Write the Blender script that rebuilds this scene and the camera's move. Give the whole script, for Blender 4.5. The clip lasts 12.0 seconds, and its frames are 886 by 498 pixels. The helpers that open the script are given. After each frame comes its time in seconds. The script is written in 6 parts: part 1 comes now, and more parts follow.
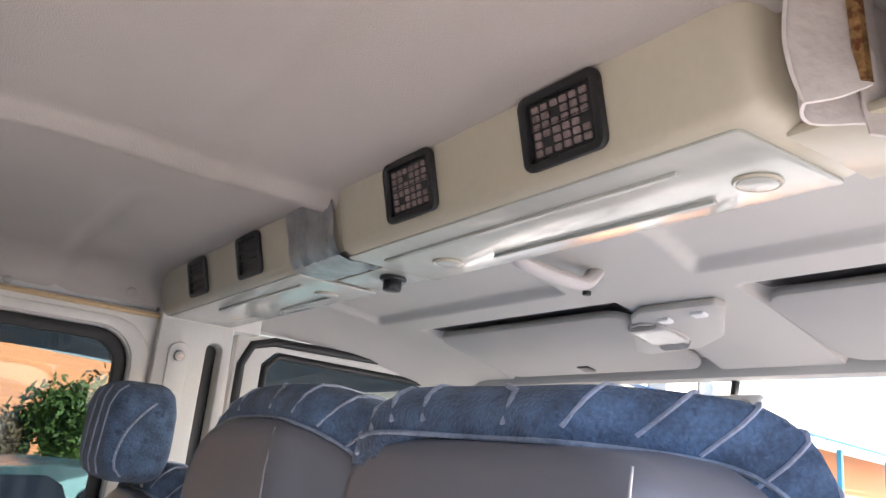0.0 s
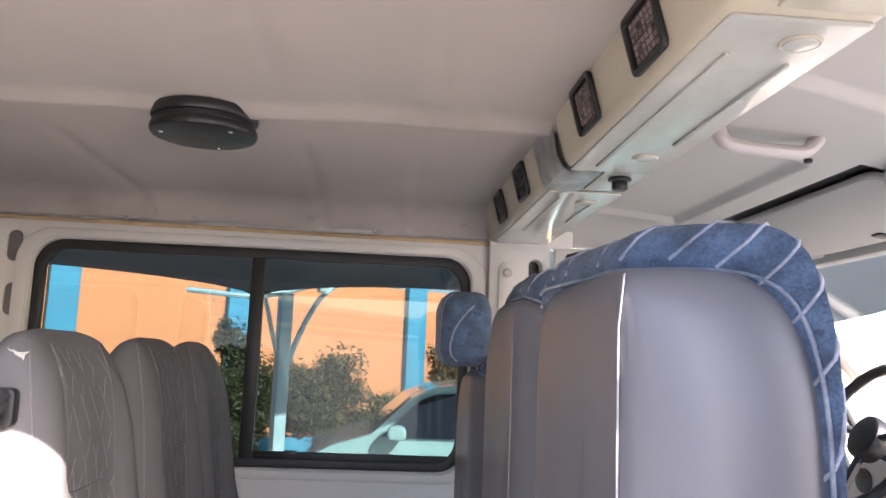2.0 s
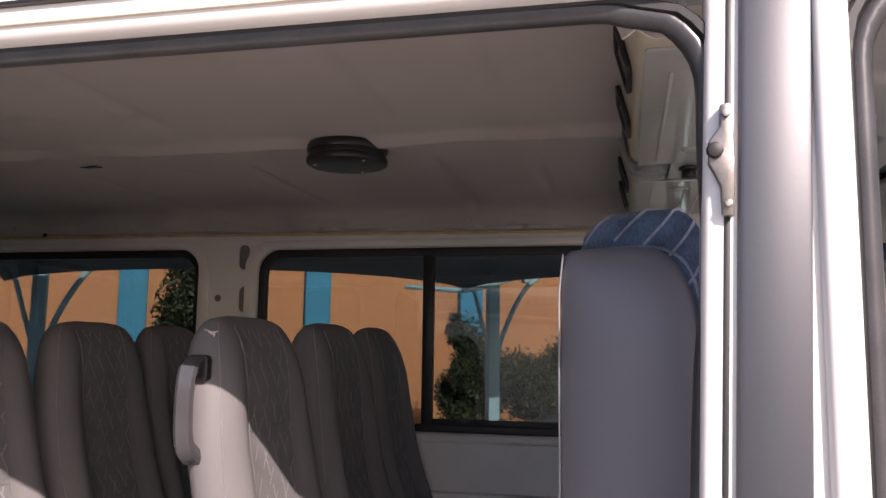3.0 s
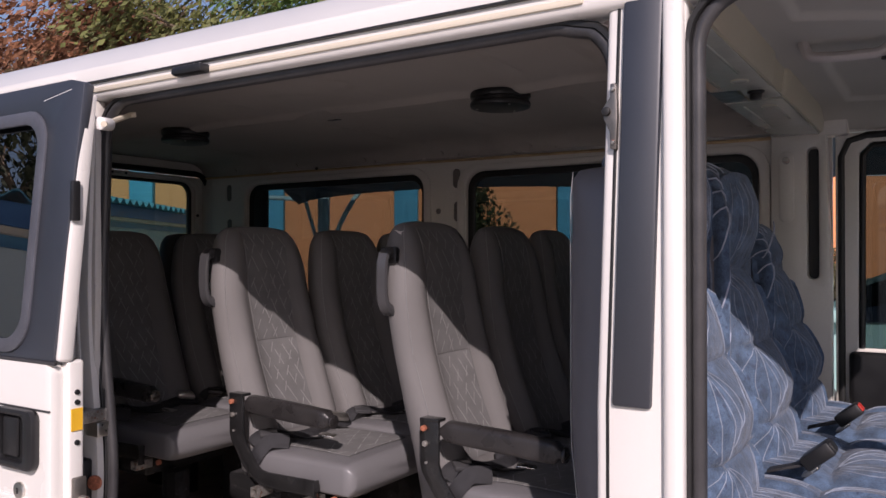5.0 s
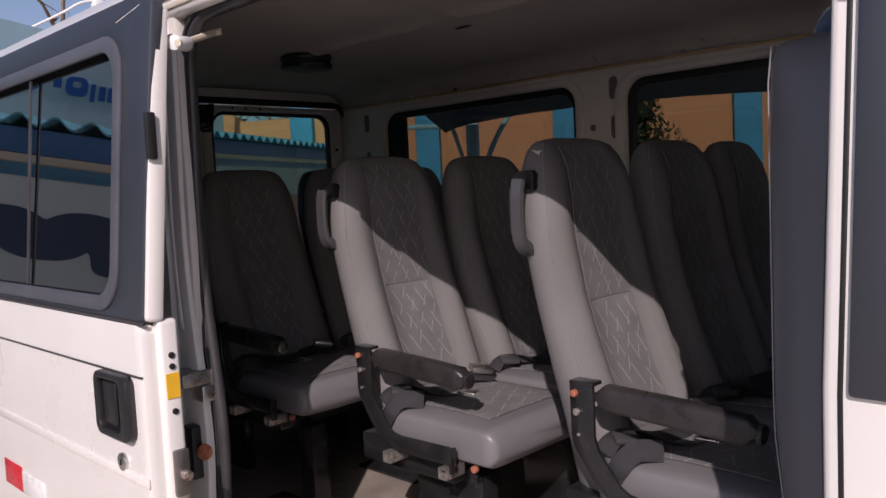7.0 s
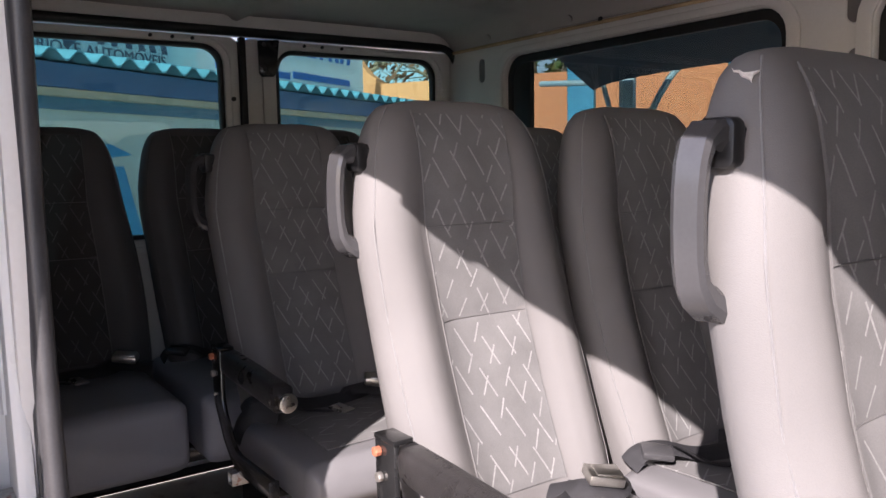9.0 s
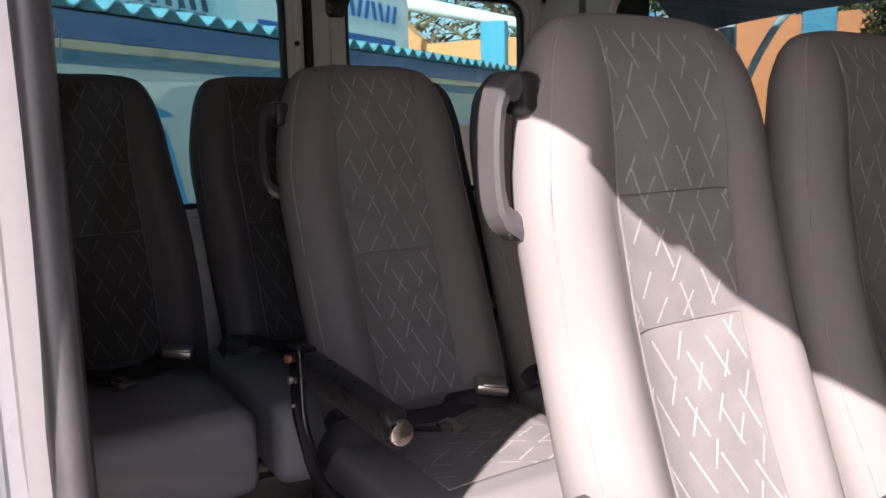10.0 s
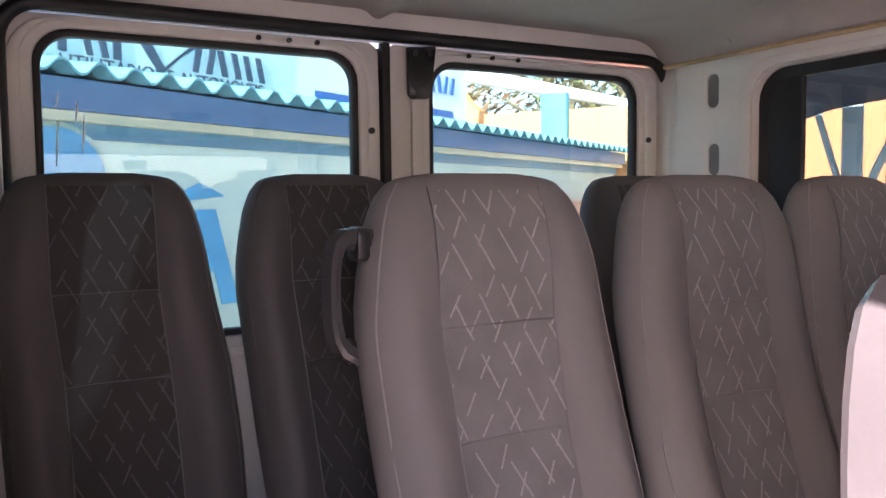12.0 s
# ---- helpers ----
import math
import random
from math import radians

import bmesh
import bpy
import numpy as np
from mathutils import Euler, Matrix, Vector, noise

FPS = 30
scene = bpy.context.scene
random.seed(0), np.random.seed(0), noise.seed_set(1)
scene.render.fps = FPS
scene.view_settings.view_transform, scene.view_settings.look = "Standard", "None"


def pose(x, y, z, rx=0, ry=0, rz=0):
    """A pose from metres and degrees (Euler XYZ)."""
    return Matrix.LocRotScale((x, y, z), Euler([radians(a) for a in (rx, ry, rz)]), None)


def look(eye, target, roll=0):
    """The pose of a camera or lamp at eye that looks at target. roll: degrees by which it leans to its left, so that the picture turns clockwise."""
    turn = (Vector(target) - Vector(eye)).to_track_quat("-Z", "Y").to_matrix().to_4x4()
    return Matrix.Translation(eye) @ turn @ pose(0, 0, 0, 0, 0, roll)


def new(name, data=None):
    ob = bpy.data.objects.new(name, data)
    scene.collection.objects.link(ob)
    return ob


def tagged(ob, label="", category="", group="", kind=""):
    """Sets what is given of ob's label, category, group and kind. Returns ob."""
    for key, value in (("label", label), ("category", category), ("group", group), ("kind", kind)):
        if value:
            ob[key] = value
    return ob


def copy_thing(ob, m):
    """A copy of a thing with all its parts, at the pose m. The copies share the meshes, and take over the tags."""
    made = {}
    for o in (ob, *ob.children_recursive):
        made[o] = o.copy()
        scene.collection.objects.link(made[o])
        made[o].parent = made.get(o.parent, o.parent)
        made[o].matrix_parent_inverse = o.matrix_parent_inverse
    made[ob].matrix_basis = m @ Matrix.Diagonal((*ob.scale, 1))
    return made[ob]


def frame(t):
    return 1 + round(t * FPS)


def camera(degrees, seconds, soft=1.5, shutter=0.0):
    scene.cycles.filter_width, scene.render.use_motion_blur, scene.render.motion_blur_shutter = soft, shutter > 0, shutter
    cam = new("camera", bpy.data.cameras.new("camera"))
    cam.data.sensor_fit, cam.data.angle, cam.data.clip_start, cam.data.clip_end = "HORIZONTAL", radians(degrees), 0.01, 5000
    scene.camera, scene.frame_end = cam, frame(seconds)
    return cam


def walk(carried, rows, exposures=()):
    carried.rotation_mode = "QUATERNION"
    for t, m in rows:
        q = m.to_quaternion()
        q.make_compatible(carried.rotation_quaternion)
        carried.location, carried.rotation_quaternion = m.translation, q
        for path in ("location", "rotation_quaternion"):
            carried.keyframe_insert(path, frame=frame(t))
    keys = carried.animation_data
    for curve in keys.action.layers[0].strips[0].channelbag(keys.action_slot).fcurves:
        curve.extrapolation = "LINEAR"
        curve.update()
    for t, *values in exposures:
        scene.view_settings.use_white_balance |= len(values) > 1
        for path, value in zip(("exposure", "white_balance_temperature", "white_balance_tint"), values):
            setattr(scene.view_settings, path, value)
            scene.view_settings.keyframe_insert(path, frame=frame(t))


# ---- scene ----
cam = camera(58.3, 12.0)
PATH = [
    (0, (-0.496, -1.147, 1.696), (0.548, 0.477, 2.219), 6.1),
    (0.5, (-0.552, -1.305, 1.658), (0.337, 0.434, 2.091), 4.0),
    (1, (-0.57, -1.392, 1.63), (0.174, 0.431, 1.98), 3.1),
    (1.5, (-0.503, -1.462, 1.617), (-0.015, 0.457, 1.902), 2.1),
    (2, (-0.33, -1.521, 1.618), (-0.176, 0.454, 1.896), 2.3),
    (2.5, (-0.186, -1.697, 1.582), (-0.326, 0.277, 1.874), 0.6),
    (3, (-0.018, -1.83, 1.585), (-0.461, 0.105, 1.827), 0.8),
    (3.2, (0.058, -1.864, 1.583), (-0.517, 0.035, 1.827), 1.4),
    (4.8, (0.494, -2.294, 1.534), (-0.511, -0.565, 1.57), 0.0),
    (5, (0.564, -2.322, 1.531), (-0.509, -0.634, 1.551), 0.0),
    (5.5, (0.678, -2.382, 1.533), (-0.51, -0.774, 1.503), 0.1),
    (6, (0.655, -2.354, 1.535), (-0.611, -0.808, 1.441), -0.6),
    (6.5, (0.495, -2.194, 1.509), (-0.822, -0.696, 1.352), -2.3),
    (7, (0.368, -1.94, 1.527), (-1.03, -0.517, 1.377), -2.8),
    (7.2, (0.331, -1.814, 1.517), (-1.138, -0.464, 1.372), -2.1),
    (8.8, (-0.259, -1.162, 1.515), (-1.86, 0.017, 1.3), -1.1),
    (9, (-0.311, -1.119, 1.521), (-1.952, 0.004, 1.31), -1.1),
    (9.5, (-0.531, -1.053, 1.497), (-2.22, -0.009, 1.257), -0.4),
    (10, (-0.784, -1.041, 1.494), (-2.465, 0.002, 1.201), -1.3),
    (10.5, (-0.968, -0.967, 1.516), (-2.717, -0.015, 1.328), -1.0),
    (11, (-1.1, -0.904, 1.507), (-2.911, -0.077, 1.312), -2.4),
    (11.5, (-1.215, -0.904, 1.528), (-3.0, -0.017, 1.358), -1.9),
    (12, (-1.304, -0.893, 1.603), (-3.056, 0.063, 1.474), -0.6),
]
EXPOSURES = [(0, 2.48, 6150, 20), (0.5, 2.38, 6200, 20), (1, 2.48, 6300, 22), (1.5, 2.6, 6350, 23), (2, 2.56, 6400, 23), (2.5, 1.58, 6550, 28), (3, 0.75, 6650, 28), (5, -0.22, 6350, 28), (5.5, -0.32, 6370, 28), (6.5, -0.36, 6400, 28), (7, -0.34, 6350, 27), (8.8, 1.42, 6250, 24), (9.5, 1.70, 6300, 26), (10, 1.94, 6450, 28), (10.5, 2.72, 6600, 31), (11, 3.0, 6700, 34), (11.5, 3.17, 6700, 39), (12, 3.46, 6750, 41)]
walk(cam, [(t, look(eye, target, roll)) for t, eye, target, roll in PATH], EXPOSURES)

# ---- daylight ----
SUN_WAY = Vector((0.717, -1.0, 0.785)).normalized()
world = bpy.data.worlds.new("sky")
scene.world = world
world.use_nodes = True
wn = world.node_tree
sky = wn.nodes.new("ShaderNodeTexSky")
sky.sky_type = "NISHITA"
sky.sun_disc = False
sky.sun_elevation = math.asin(SUN_WAY.z)
sky.sun_rotation = math.atan2(SUN_WAY.x, SUN_WAY.y)
wn.links.new(sky.outputs[0], wn.nodes["Background"].inputs[0])
wn.nodes["Background"].inputs[1].default_value = 0.112
sun_data = bpy.data.lights.new("sun", "SUN")
sun_data.energy, sun_data.angle, sun_data.color = 4.9, radians(0.5), (1.0, 0.93, 0.83)
sun = new("sun", sun_data)
sun.matrix_world = look((8, -12, 10), Vector((8, -12, 10)) - SUN_WAY)


# ---- materials ----
def mat(name, color, rough=0.6, metal=0.0, vary=0.12, scale=6.0, bump=0.05, grain=250.0, spec=0.5, coat=0.0, sheen=0.0, stain=None, stain_at=0.62):
    """A surface with variation at two sizes (stains and grain) and a fine relief."""
    m = bpy.data.materials.new(name)
    m.use_nodes = True
    nt = m.node_tree
    b = nt.nodes["Principled BSDF"]
    tc = nt.nodes.new("ShaderNodeTexCoord")
    big = nt.nodes.new("ShaderNodeTexNoise")
    big.inputs["Scale"].default_value, big.inputs["Detail"].default_value = scale, 5
    fine = nt.nodes.new("ShaderNodeTexNoise")
    fine.inputs["Scale"].default_value, fine.inputs["Detail"].default_value = grain, 2
    nt.links.new(tc.outputs["Object"], big.inputs["Vector"])
    nt.links.new(tc.outputs["Object"], fine.inputs["Vector"])
    ramp = nt.nodes.new("ShaderNodeValToRGB")
    lo = [max(0.0, c * (1 - vary)) for c in color]
    hi = [min(1.0, c * (1 + vary)) for c in color]
    ramp.color_ramp.elements[0].position, ramp.color_ramp.elements[0].color = 0.3, (*lo, 1)
    ramp.color_ramp.elements[1].position, ramp.color_ramp.elements[1].color = 0.7, (*hi, 1)
    nt.links.new(big.outputs["Fac"], ramp.inputs[0])
    mix = nt.nodes.new("ShaderNodeMix")
    mix.data_type, mix.blend_type = "RGBA", "OVERLAY"
    mix.inputs[0].default_value = min(1.0, vary * 1.5)
    nt.links.new(ramp.outputs[0], mix.inputs[6])
    nt.links.new(fine.outputs["Color"], mix.inputs[7])
    hue = nt.nodes.new("ShaderNodeHueSaturation")
    hue.inputs["Saturation"].default_value = 1.0
    grey = nt.nodes.new("ShaderNodeRGBToBW")
    nt.links.new(fine.outputs["Color"], grey.inputs[0])
    nt.links.new(grey.outputs[0], mix.inputs[7])
    out = mix.outputs[2]
    if stain:
        st = nt.nodes.new("ShaderNodeTexNoise")
        st.inputs["Scale"].default_value, st.inputs["Detail"].default_value = scale * 1.7, 8
        nt.links.new(tc.outputs["Object"], st.inputs["Vector"])
        sr = nt.nodes.new("ShaderNodeValToRGB")
        sr.color_ramp.elements[0].position, sr.color_ramp.elements[1].position = stain_at, stain_at + 0.1
        nt.links.new(st.outputs["Fac"], sr.inputs[0])
        m2 = nt.nodes.new("ShaderNodeMix")
        m2.data_type = "RGBA"
        nt.links.new(sr.outputs[0], m2.inputs[0])
        nt.links.new(out, m2.inputs[6])
        m2.inputs[7].default_value = (*stain, 1)
        out = m2.outputs[2]
    nt.links.new(out, b.inputs["Base Color"])
    rr_ = nt.nodes.new("ShaderNodeMapRange")
    rr_.inputs[3].default_value, rr_.inputs[4].default_value = max(0.02, rough - 0.12), min(1.0, rough + 0.12)
    nt.links.new(big.outputs["Fac"], rr_.inputs[0])
    nt.links.new(rr_.outputs[0], b.inputs["Roughness"])
    b.inputs["Metallic"].default_value = metal
    b.inputs["Specular IOR Level"].default_value = spec
    b.inputs["Coat Weight"].default_value = coat
    b.inputs["Coat Roughness"].default_value = 0.08
    b.inputs["Sheen Weight"].default_value = sheen
    if bump:
        bp = nt.nodes.new("ShaderNodeBump")
        bp.inputs["Strength"].default_value, bp.inputs["Distance"].default_value = bump, 0.01
        nt.links.new(fine.outputs["Fac"], bp.inputs["Height"])
        nt.links.new(bp.outputs[0], b.inputs["Normal"])
    return m


def strokes_mat(name, ground, thread, period=0.052, length=0.075, width=0.032, angle=28.0, dense=0.72, axes=(1, 2), rough=0.9, wobble=0.0):
    """Woven cloth with short crossing dashes of a lighter thread."""
    m = mat(name, ground, rough, vary=0.12, scale=14, bump=0.1, grain=420)
    nt = m.node_tree
    b = nt.nodes["Principled BSDF"]
    base = b.inputs["Base Color"].links[0].from_socket
    tc = nt.nodes.new("ShaderNodeTexCoord")
    sep = nt.nodes.new("ShaderNodeSeparateXYZ")
    nt.links.new(tc.outputs["Object"], sep.inputs[0])

    def calc(op, a, c=None, d=None):
        n = nt.nodes.new("ShaderNodeMath")
        n.operation = op
        for k, v in enumerate((a, c, d)):
            if v is None:
                continue
            if isinstance(v, (int, float)):
                n.inputs[k].default_value = v
            else:
                nt.links.new(v, n.inputs[k])
        return n.outputs[0]

    h, v = sep.outputs[axes[0]], sep.outputs[axes[1]]
    if wobble:
        nz = nt.nodes.new("ShaderNodeTexNoise")
        nz.inputs["Scale"].default_value = 5
        nt.links.new(tc.outputs["Object"], nz.inputs["Vector"])
        h = calc("ADD", h, calc("MULTIPLY", calc("SUBTRACT", nz.outputs["Fac"], 0.5), wobble))
    masks = []
    for sign, seed, run, full in ((1, 0.0, 1.35, dense), (-1, 17.3, 0.92, dense * 0.86)):
        a = radians(angle) * sign
        p = calc("ADD", calc("MULTIPLY", h, math.cos(a)), calc("MULTIPLY", v, math.sin(a)))
        q = calc("SUBTRACT", calc("MULTIPLY", v, math.cos(a)), calc("MULTIPLY", h, math.sin(a)))
        pc = calc("DIVIDE", calc("ADD", p, 10.0), period)
        cell = calc("FLOOR", pc)
        line = calc("LESS_THAN", calc("ABSOLUTE", calc("SUBTRACT", calc("FRACT", pc), 0.5)), width)
        wn1 = nt.nodes.new("ShaderNodeTexWhiteNoise")
        wn1.noise_dimensions = "1D"
        nt.links.new(calc("ADD", cell, seed), wn1.inputs["W"])
        qc = calc("ADD", calc("DIVIDE", calc("ADD", q, 10.0), length * run), calc("MULTIPLY", wn1.outputs["Value"], 3.0))
        seg = calc("LESS_THAN", calc("FRACT", qc), full)
        wn2 = nt.nodes.new("ShaderNodeTexWhiteNoise")
        wn2.noise_dimensions = "2D"
        cv = nt.nodes.new("ShaderNodeCombineXYZ")
        nt.links.new(cell, cv.inputs[0])
        nt.links.new(calc("ADD", calc("FLOOR", qc), seed), cv.inputs[1])
        nt.links.new(cv.outputs[0], wn2.inputs["Vector"])
        keep = calc("GREATER_THAN", wn2.outputs["Value"], 0.22)
        masks.append(calc("MULTIPLY", calc("MULTIPLY", line, seg), calc("MULTIPLY", keep, calc("ADD", 0.6, calc("MULTIPLY", wn2.outputs["Value"], 0.4)))))
    both = calc("MAXIMUM", masks[0], masks[1])
    fray = nt.nodes.new("ShaderNodeTexNoise")
    fray.inputs["Scale"].default_value = 160
    nt.links.new(tc.outputs["Object"], fray.inputs["Vector"])
    both = calc("MULTIPLY", both, calc("MINIMUM", 1.0, calc("MULTIPLY", fray.outputs["Fac"], 1.7)))
    mx = nt.nodes.new("ShaderNodeMix")
    mx.data_type = "RGBA"
    nt.links.new(both, mx.inputs[0])
    nt.links.new(base, mx.inputs[6])
    mx.inputs[7].default_value = (*thread, 1)
    nt.links.new(mx.outputs[2], b.inputs["Base Color"])
    return m


def glass(name, tint, rough=0.0, ior=1.45, opacity=0.0):
    """A thin pane: tinted see-through with a mirror gloss."""
    m = bpy.data.materials.new(name)
    m.use_nodes = True
    nt = m.node_tree
    nt.nodes.remove(nt.nodes["Principled BSDF"])
    out = nt.nodes["Material Output"]
    tr = nt.nodes.new("ShaderNodeBsdfTransparent")
    tr.inputs[0].default_value = (*tint, 1)
    gl = nt.nodes.new("ShaderNodeBsdfGlossy")
    gl.inputs["Roughness"].default_value = rough
    gl.inputs[0].default_value = (1, 1, 1, 1)
    lw = nt.nodes.new("ShaderNodeLayerWeight")
    lw.inputs[0].default_value = 0.5
    f0 = ((ior - 1) / (ior + 1)) ** 2
    pw = nt.nodes.new("ShaderNodeMath")
    pw.operation = "POWER"
    pw.inputs[1].default_value = 5.0
    nt.links.new(lw.outputs["Facing"], pw.inputs[0])
    fr = nt.nodes.new("ShaderNodeMath")
    fr.operation = "MULTIPLY_ADD"
    fr.inputs[1].default_value, fr.inputs[2].default_value = 1 - f0, f0
    nt.links.new(pw.outputs[0], fr.inputs[0])
    mx = nt.nodes.new("ShaderNodeMixShader")
    nt.links.new(fr.outputs[0], mx.inputs[0])
    nt.links.new(tr.outputs[0], mx.inputs[1])
    nt.links.new(gl.outputs[0], mx.inputs[2])
    nt.links.new(mx.outputs[0], out.inputs[0])
    return m


WHITE = mat("white_car_paint", (0.74, 0.72, 0.68), 0.3, vary=0.04, scale=2.5, bump=0.0, coat=0.4)
INWHITE = mat("interior_white_paint", (0.66, 0.63, 0.58), 0.4, vary=0.06, scale=3, bump=0.02, grain=120)
BAND = mat("charcoal_window_band", (0.020, 0.024, 0.034), 0.5, vary=0.15, scale=3, bump=0.01, coat=0.4, spec=0.9)
BAND.node_tree.nodes["Principled BSDF"].inputs["Coat Roughness"].default_value = 0.42
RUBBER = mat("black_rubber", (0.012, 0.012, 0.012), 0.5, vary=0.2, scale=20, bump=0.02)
DOORSEAL = mat("moulded_window_seal", (0.075, 0.078, 0.092), 0.36, vary=0.2, scale=10, bump=0.03, coat=0.2)
GREYRUB = mat("grey_rubber_seal", (0.045, 0.044, 0.046), 0.34, vary=0.2, scale=14, bump=0.02)
ZINC = mat("satin_zinc", (0.24, 0.22, 0.20), 0.42, metal=0.85, vary=0.12, scale=40, bump=0.03)
RECESSGREY = mat("recess_grey", (0.17, 0.155, 0.145), 0.6, vary=0.15, scale=20, bump=0.05)
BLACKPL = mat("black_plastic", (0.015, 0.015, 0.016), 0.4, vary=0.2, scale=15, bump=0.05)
LINER = mat("headliner_felt", (0.41, 0.375, 0.34), 0.95, vary=0.07, scale=2.2, bump=0.35, grain=600, sheen=0.1, stain=(0.36, 0.325, 0.29), stain_at=0.6)
CABLINER = mat("cab_headliner", (0.50, 0.48, 0.44), 0.8, vary=0.04, scale=4, bump=0.15, grain=500)
DASH = mat("pale_dash_plastic", (0.42, 0.40, 0.36), 0.5, vary=0.06, scale=6, bump=0.06, grain=300)
MIRROR = mat("mirror_glass", (0.8, 0.82, 0.82), 0.06, metal=1.0, vary=0.0, bump=0.0)
VISOR = mat("visor_vinyl", (0.38, 0.365, 0.34), 0.7, vary=0.05, scale=5, bump=0.1, grain=400)
CREAM = mat("cream_duct_plastic", (0.50, 0.46, 0.355), 0.32, vary=0.05, scale=5, bump=0.015, grain=90, coat=0.15)
CREAMG = mat("glossy_duct_underside", (0.46, 0.465, 0.415), 0.22, vary=0.06, scale=5, bump=0.03, grain=45, coat=0.4)
FOIL = mat("aluminium_tape", (0.50, 0.51, 0.53), 0.32, metal=1.0, vary=0.22, scale=30, bump=0.4, grain=38)
VINYL = mat("grey_vinyl", (0.152, 0.146, 0.143), 0.68, vary=0.06, scale=6, bump=0.12, grain=700, spec=0.38)
VINYLC = mat("grey_cushion_vinyl", (0.16, 0.157, 0.162), 0.36, vary=0.06, scale=6, bump=0.06, grain=700)
# Cushion vinyl again, lightened and blued for the skylight on the bench.
VINYLSKY = mat("skylit_bench_vinyl", (0.25, 0.255, 0.285), 0.4, vary=0.08, scale=6, bump=0.08, grain=700)
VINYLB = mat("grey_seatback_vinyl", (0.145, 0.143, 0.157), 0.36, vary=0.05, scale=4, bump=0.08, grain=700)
# Bench back vinyl and cloth: seat greys with the rear shade mixed in.
VINYLSHADE = mat("shaded_bench_vinyl", (0.075, 0.072, 0.073), 0.6, vary=0.08, scale=6, bump=0.12, grain=700)
CLOTHSHADE = strokes_mat("shaded_bench_cloth", (0.05, 0.048, 0.048), (0.13, 0.13, 0.128), period=0.043, length=0.064, width=0.040)
CLOTH = strokes_mat("patterned_seat_cloth", (0.150, 0.147, 0.145), (0.29, 0.29, 0.285), period=0.043, length=0.064, width=0.040)
VELVET = mat("blue_velvet", (0.064, 0.103, 0.168), 0.85, vary=0.45, scale=30, bump=0.45, grain=260, sheen=0.15, stain=(0.042, 0.060, 0.105), stain_at=0.60)
VELSTR = mat("pale_velvet_stripe", (0.30, 0.33, 0.42), 0.85, vary=0.3, scale=30, bump=0.3, grain=200, sheen=0.2)
VELTHR = mat("velvet_thread", (0.21, 0.245, 0.31), 0.85, vary=0.3, scale=30, bump=0.3, grain=200, sheen=0.2)
# Piping made paler than the vinyl, an edge highlight in its colour.
PIPEV = mat("highlit_piping", (0.20, 0.195, 0.195), 0.5, vary=0.08, scale=30, bump=0.1)
DARKPIPE = mat("dark_grey_piping", (0.13, 0.127, 0.125), 0.5, vary=0.1, scale=30, bump=0.1)
THREAD = mat("pale_piping", (0.28, 0.28, 0.29), 0.5, vary=0.1, scale=30, bump=0.1)
STEEL = mat("black_steel", (0.016, 0.016, 0.0165), 0.22, vary=0.3, scale=18, bump=0.04, stain=(0.06, 0.048, 0.04), stain_at=0.70, coat=0.2)
BOLT = mat("worn_bolt", (0.42, 0.40, 0.37), 0.4, metal=0.8, vary=0.3, scale=60, bump=0.1, stain=(0.28, 0.10, 0.05), stain_at=0.58)
RUST = mat("rusty_bolt", (0.45, 0.16, 0.09), 0.7, metal=0.3, vary=0.35, scale=80, bump=0.2)
ALU = mat("bare_metal", (0.6, 0.58, 0.54), 0.3, metal=1.0, vary=0.15, scale=20, bump=0.03)
HANDLEG = mat("grey_handle_plastic", (0.05, 0.0495, 0.052), 0.2, vary=0.08, scale=12, bump=0.0)
FOAM = mat("torn_foam", (0.62, 0.58, 0.54), 0.9, vary=0.15, scale=60, bump=0.3)
LEATHER = mat("black_armrest_skin", (0.028, 0.026, 0.026), 0.30, vary=0.25, scale=20, bump=0.2, grain=400)
WEB = mat("seat_belt_webbing", (0.022, 0.022, 0.025), 0.6, vary=0.2, scale=40, bump=0.4, grain=800)
FLOOR = mat("worn_floor_covering", (0.30, 0.26, 0.22), 0.6, vary=0.2, scale=7, bump=0.1, grain=90, stain=(0.18, 0.15, 0.13), stain_at=0.6)
REDPL = mat("red_plastic", (0.5, 0.03, 0.02), 0.4, vary=0.1)
YELLOW = mat("yellow_sticker", (0.75, 0.42, 0.02), 0.5, vary=0.08)
REFRED = mat("red_reflector", (0.55, 0.02, 0.03), 0.3, vary=0.1, scale=40)
REFWHITE = mat("white_reflector", (0.75, 0.74, 0.72), 0.3, vary=0.06, scale=40)
LAMPLENS = mat("lamp_lens", (0.45, 0.43, 0.40), 0.25, vary=0.05, scale=20, bump=0.02, coat=0.3)
EDGETAN = mat("tan_liner_edge", (0.50, 0.36, 0.2), 0.8, vary=0.2, scale=12, bump=0.2)
ORANGE = mat("orange_wall_paint", (0.75, 0.305, 0.13), 0.85, vary=0.06, scale=0.8, bump=0.2, grain=60, stain=(0.68, 0.285, 0.12), stain_at=0.62)
TEAL = mat("blue_pillar_paint", (0.05, 0.30, 0.45), 0.7, vary=0.08, scale=2, bump=0.1, grain=60)
PALETEAL = mat("pale_teal_steel", (0.42, 0.62, 0.64), 0.45, vary=0.1, scale=6, bump=0.03)
TARP = mat("dark_blue_tarpaulin", (0.03, 0.05, 0.08), 0.6, vary=0.2, scale=3, bump=0.1, grain=80)
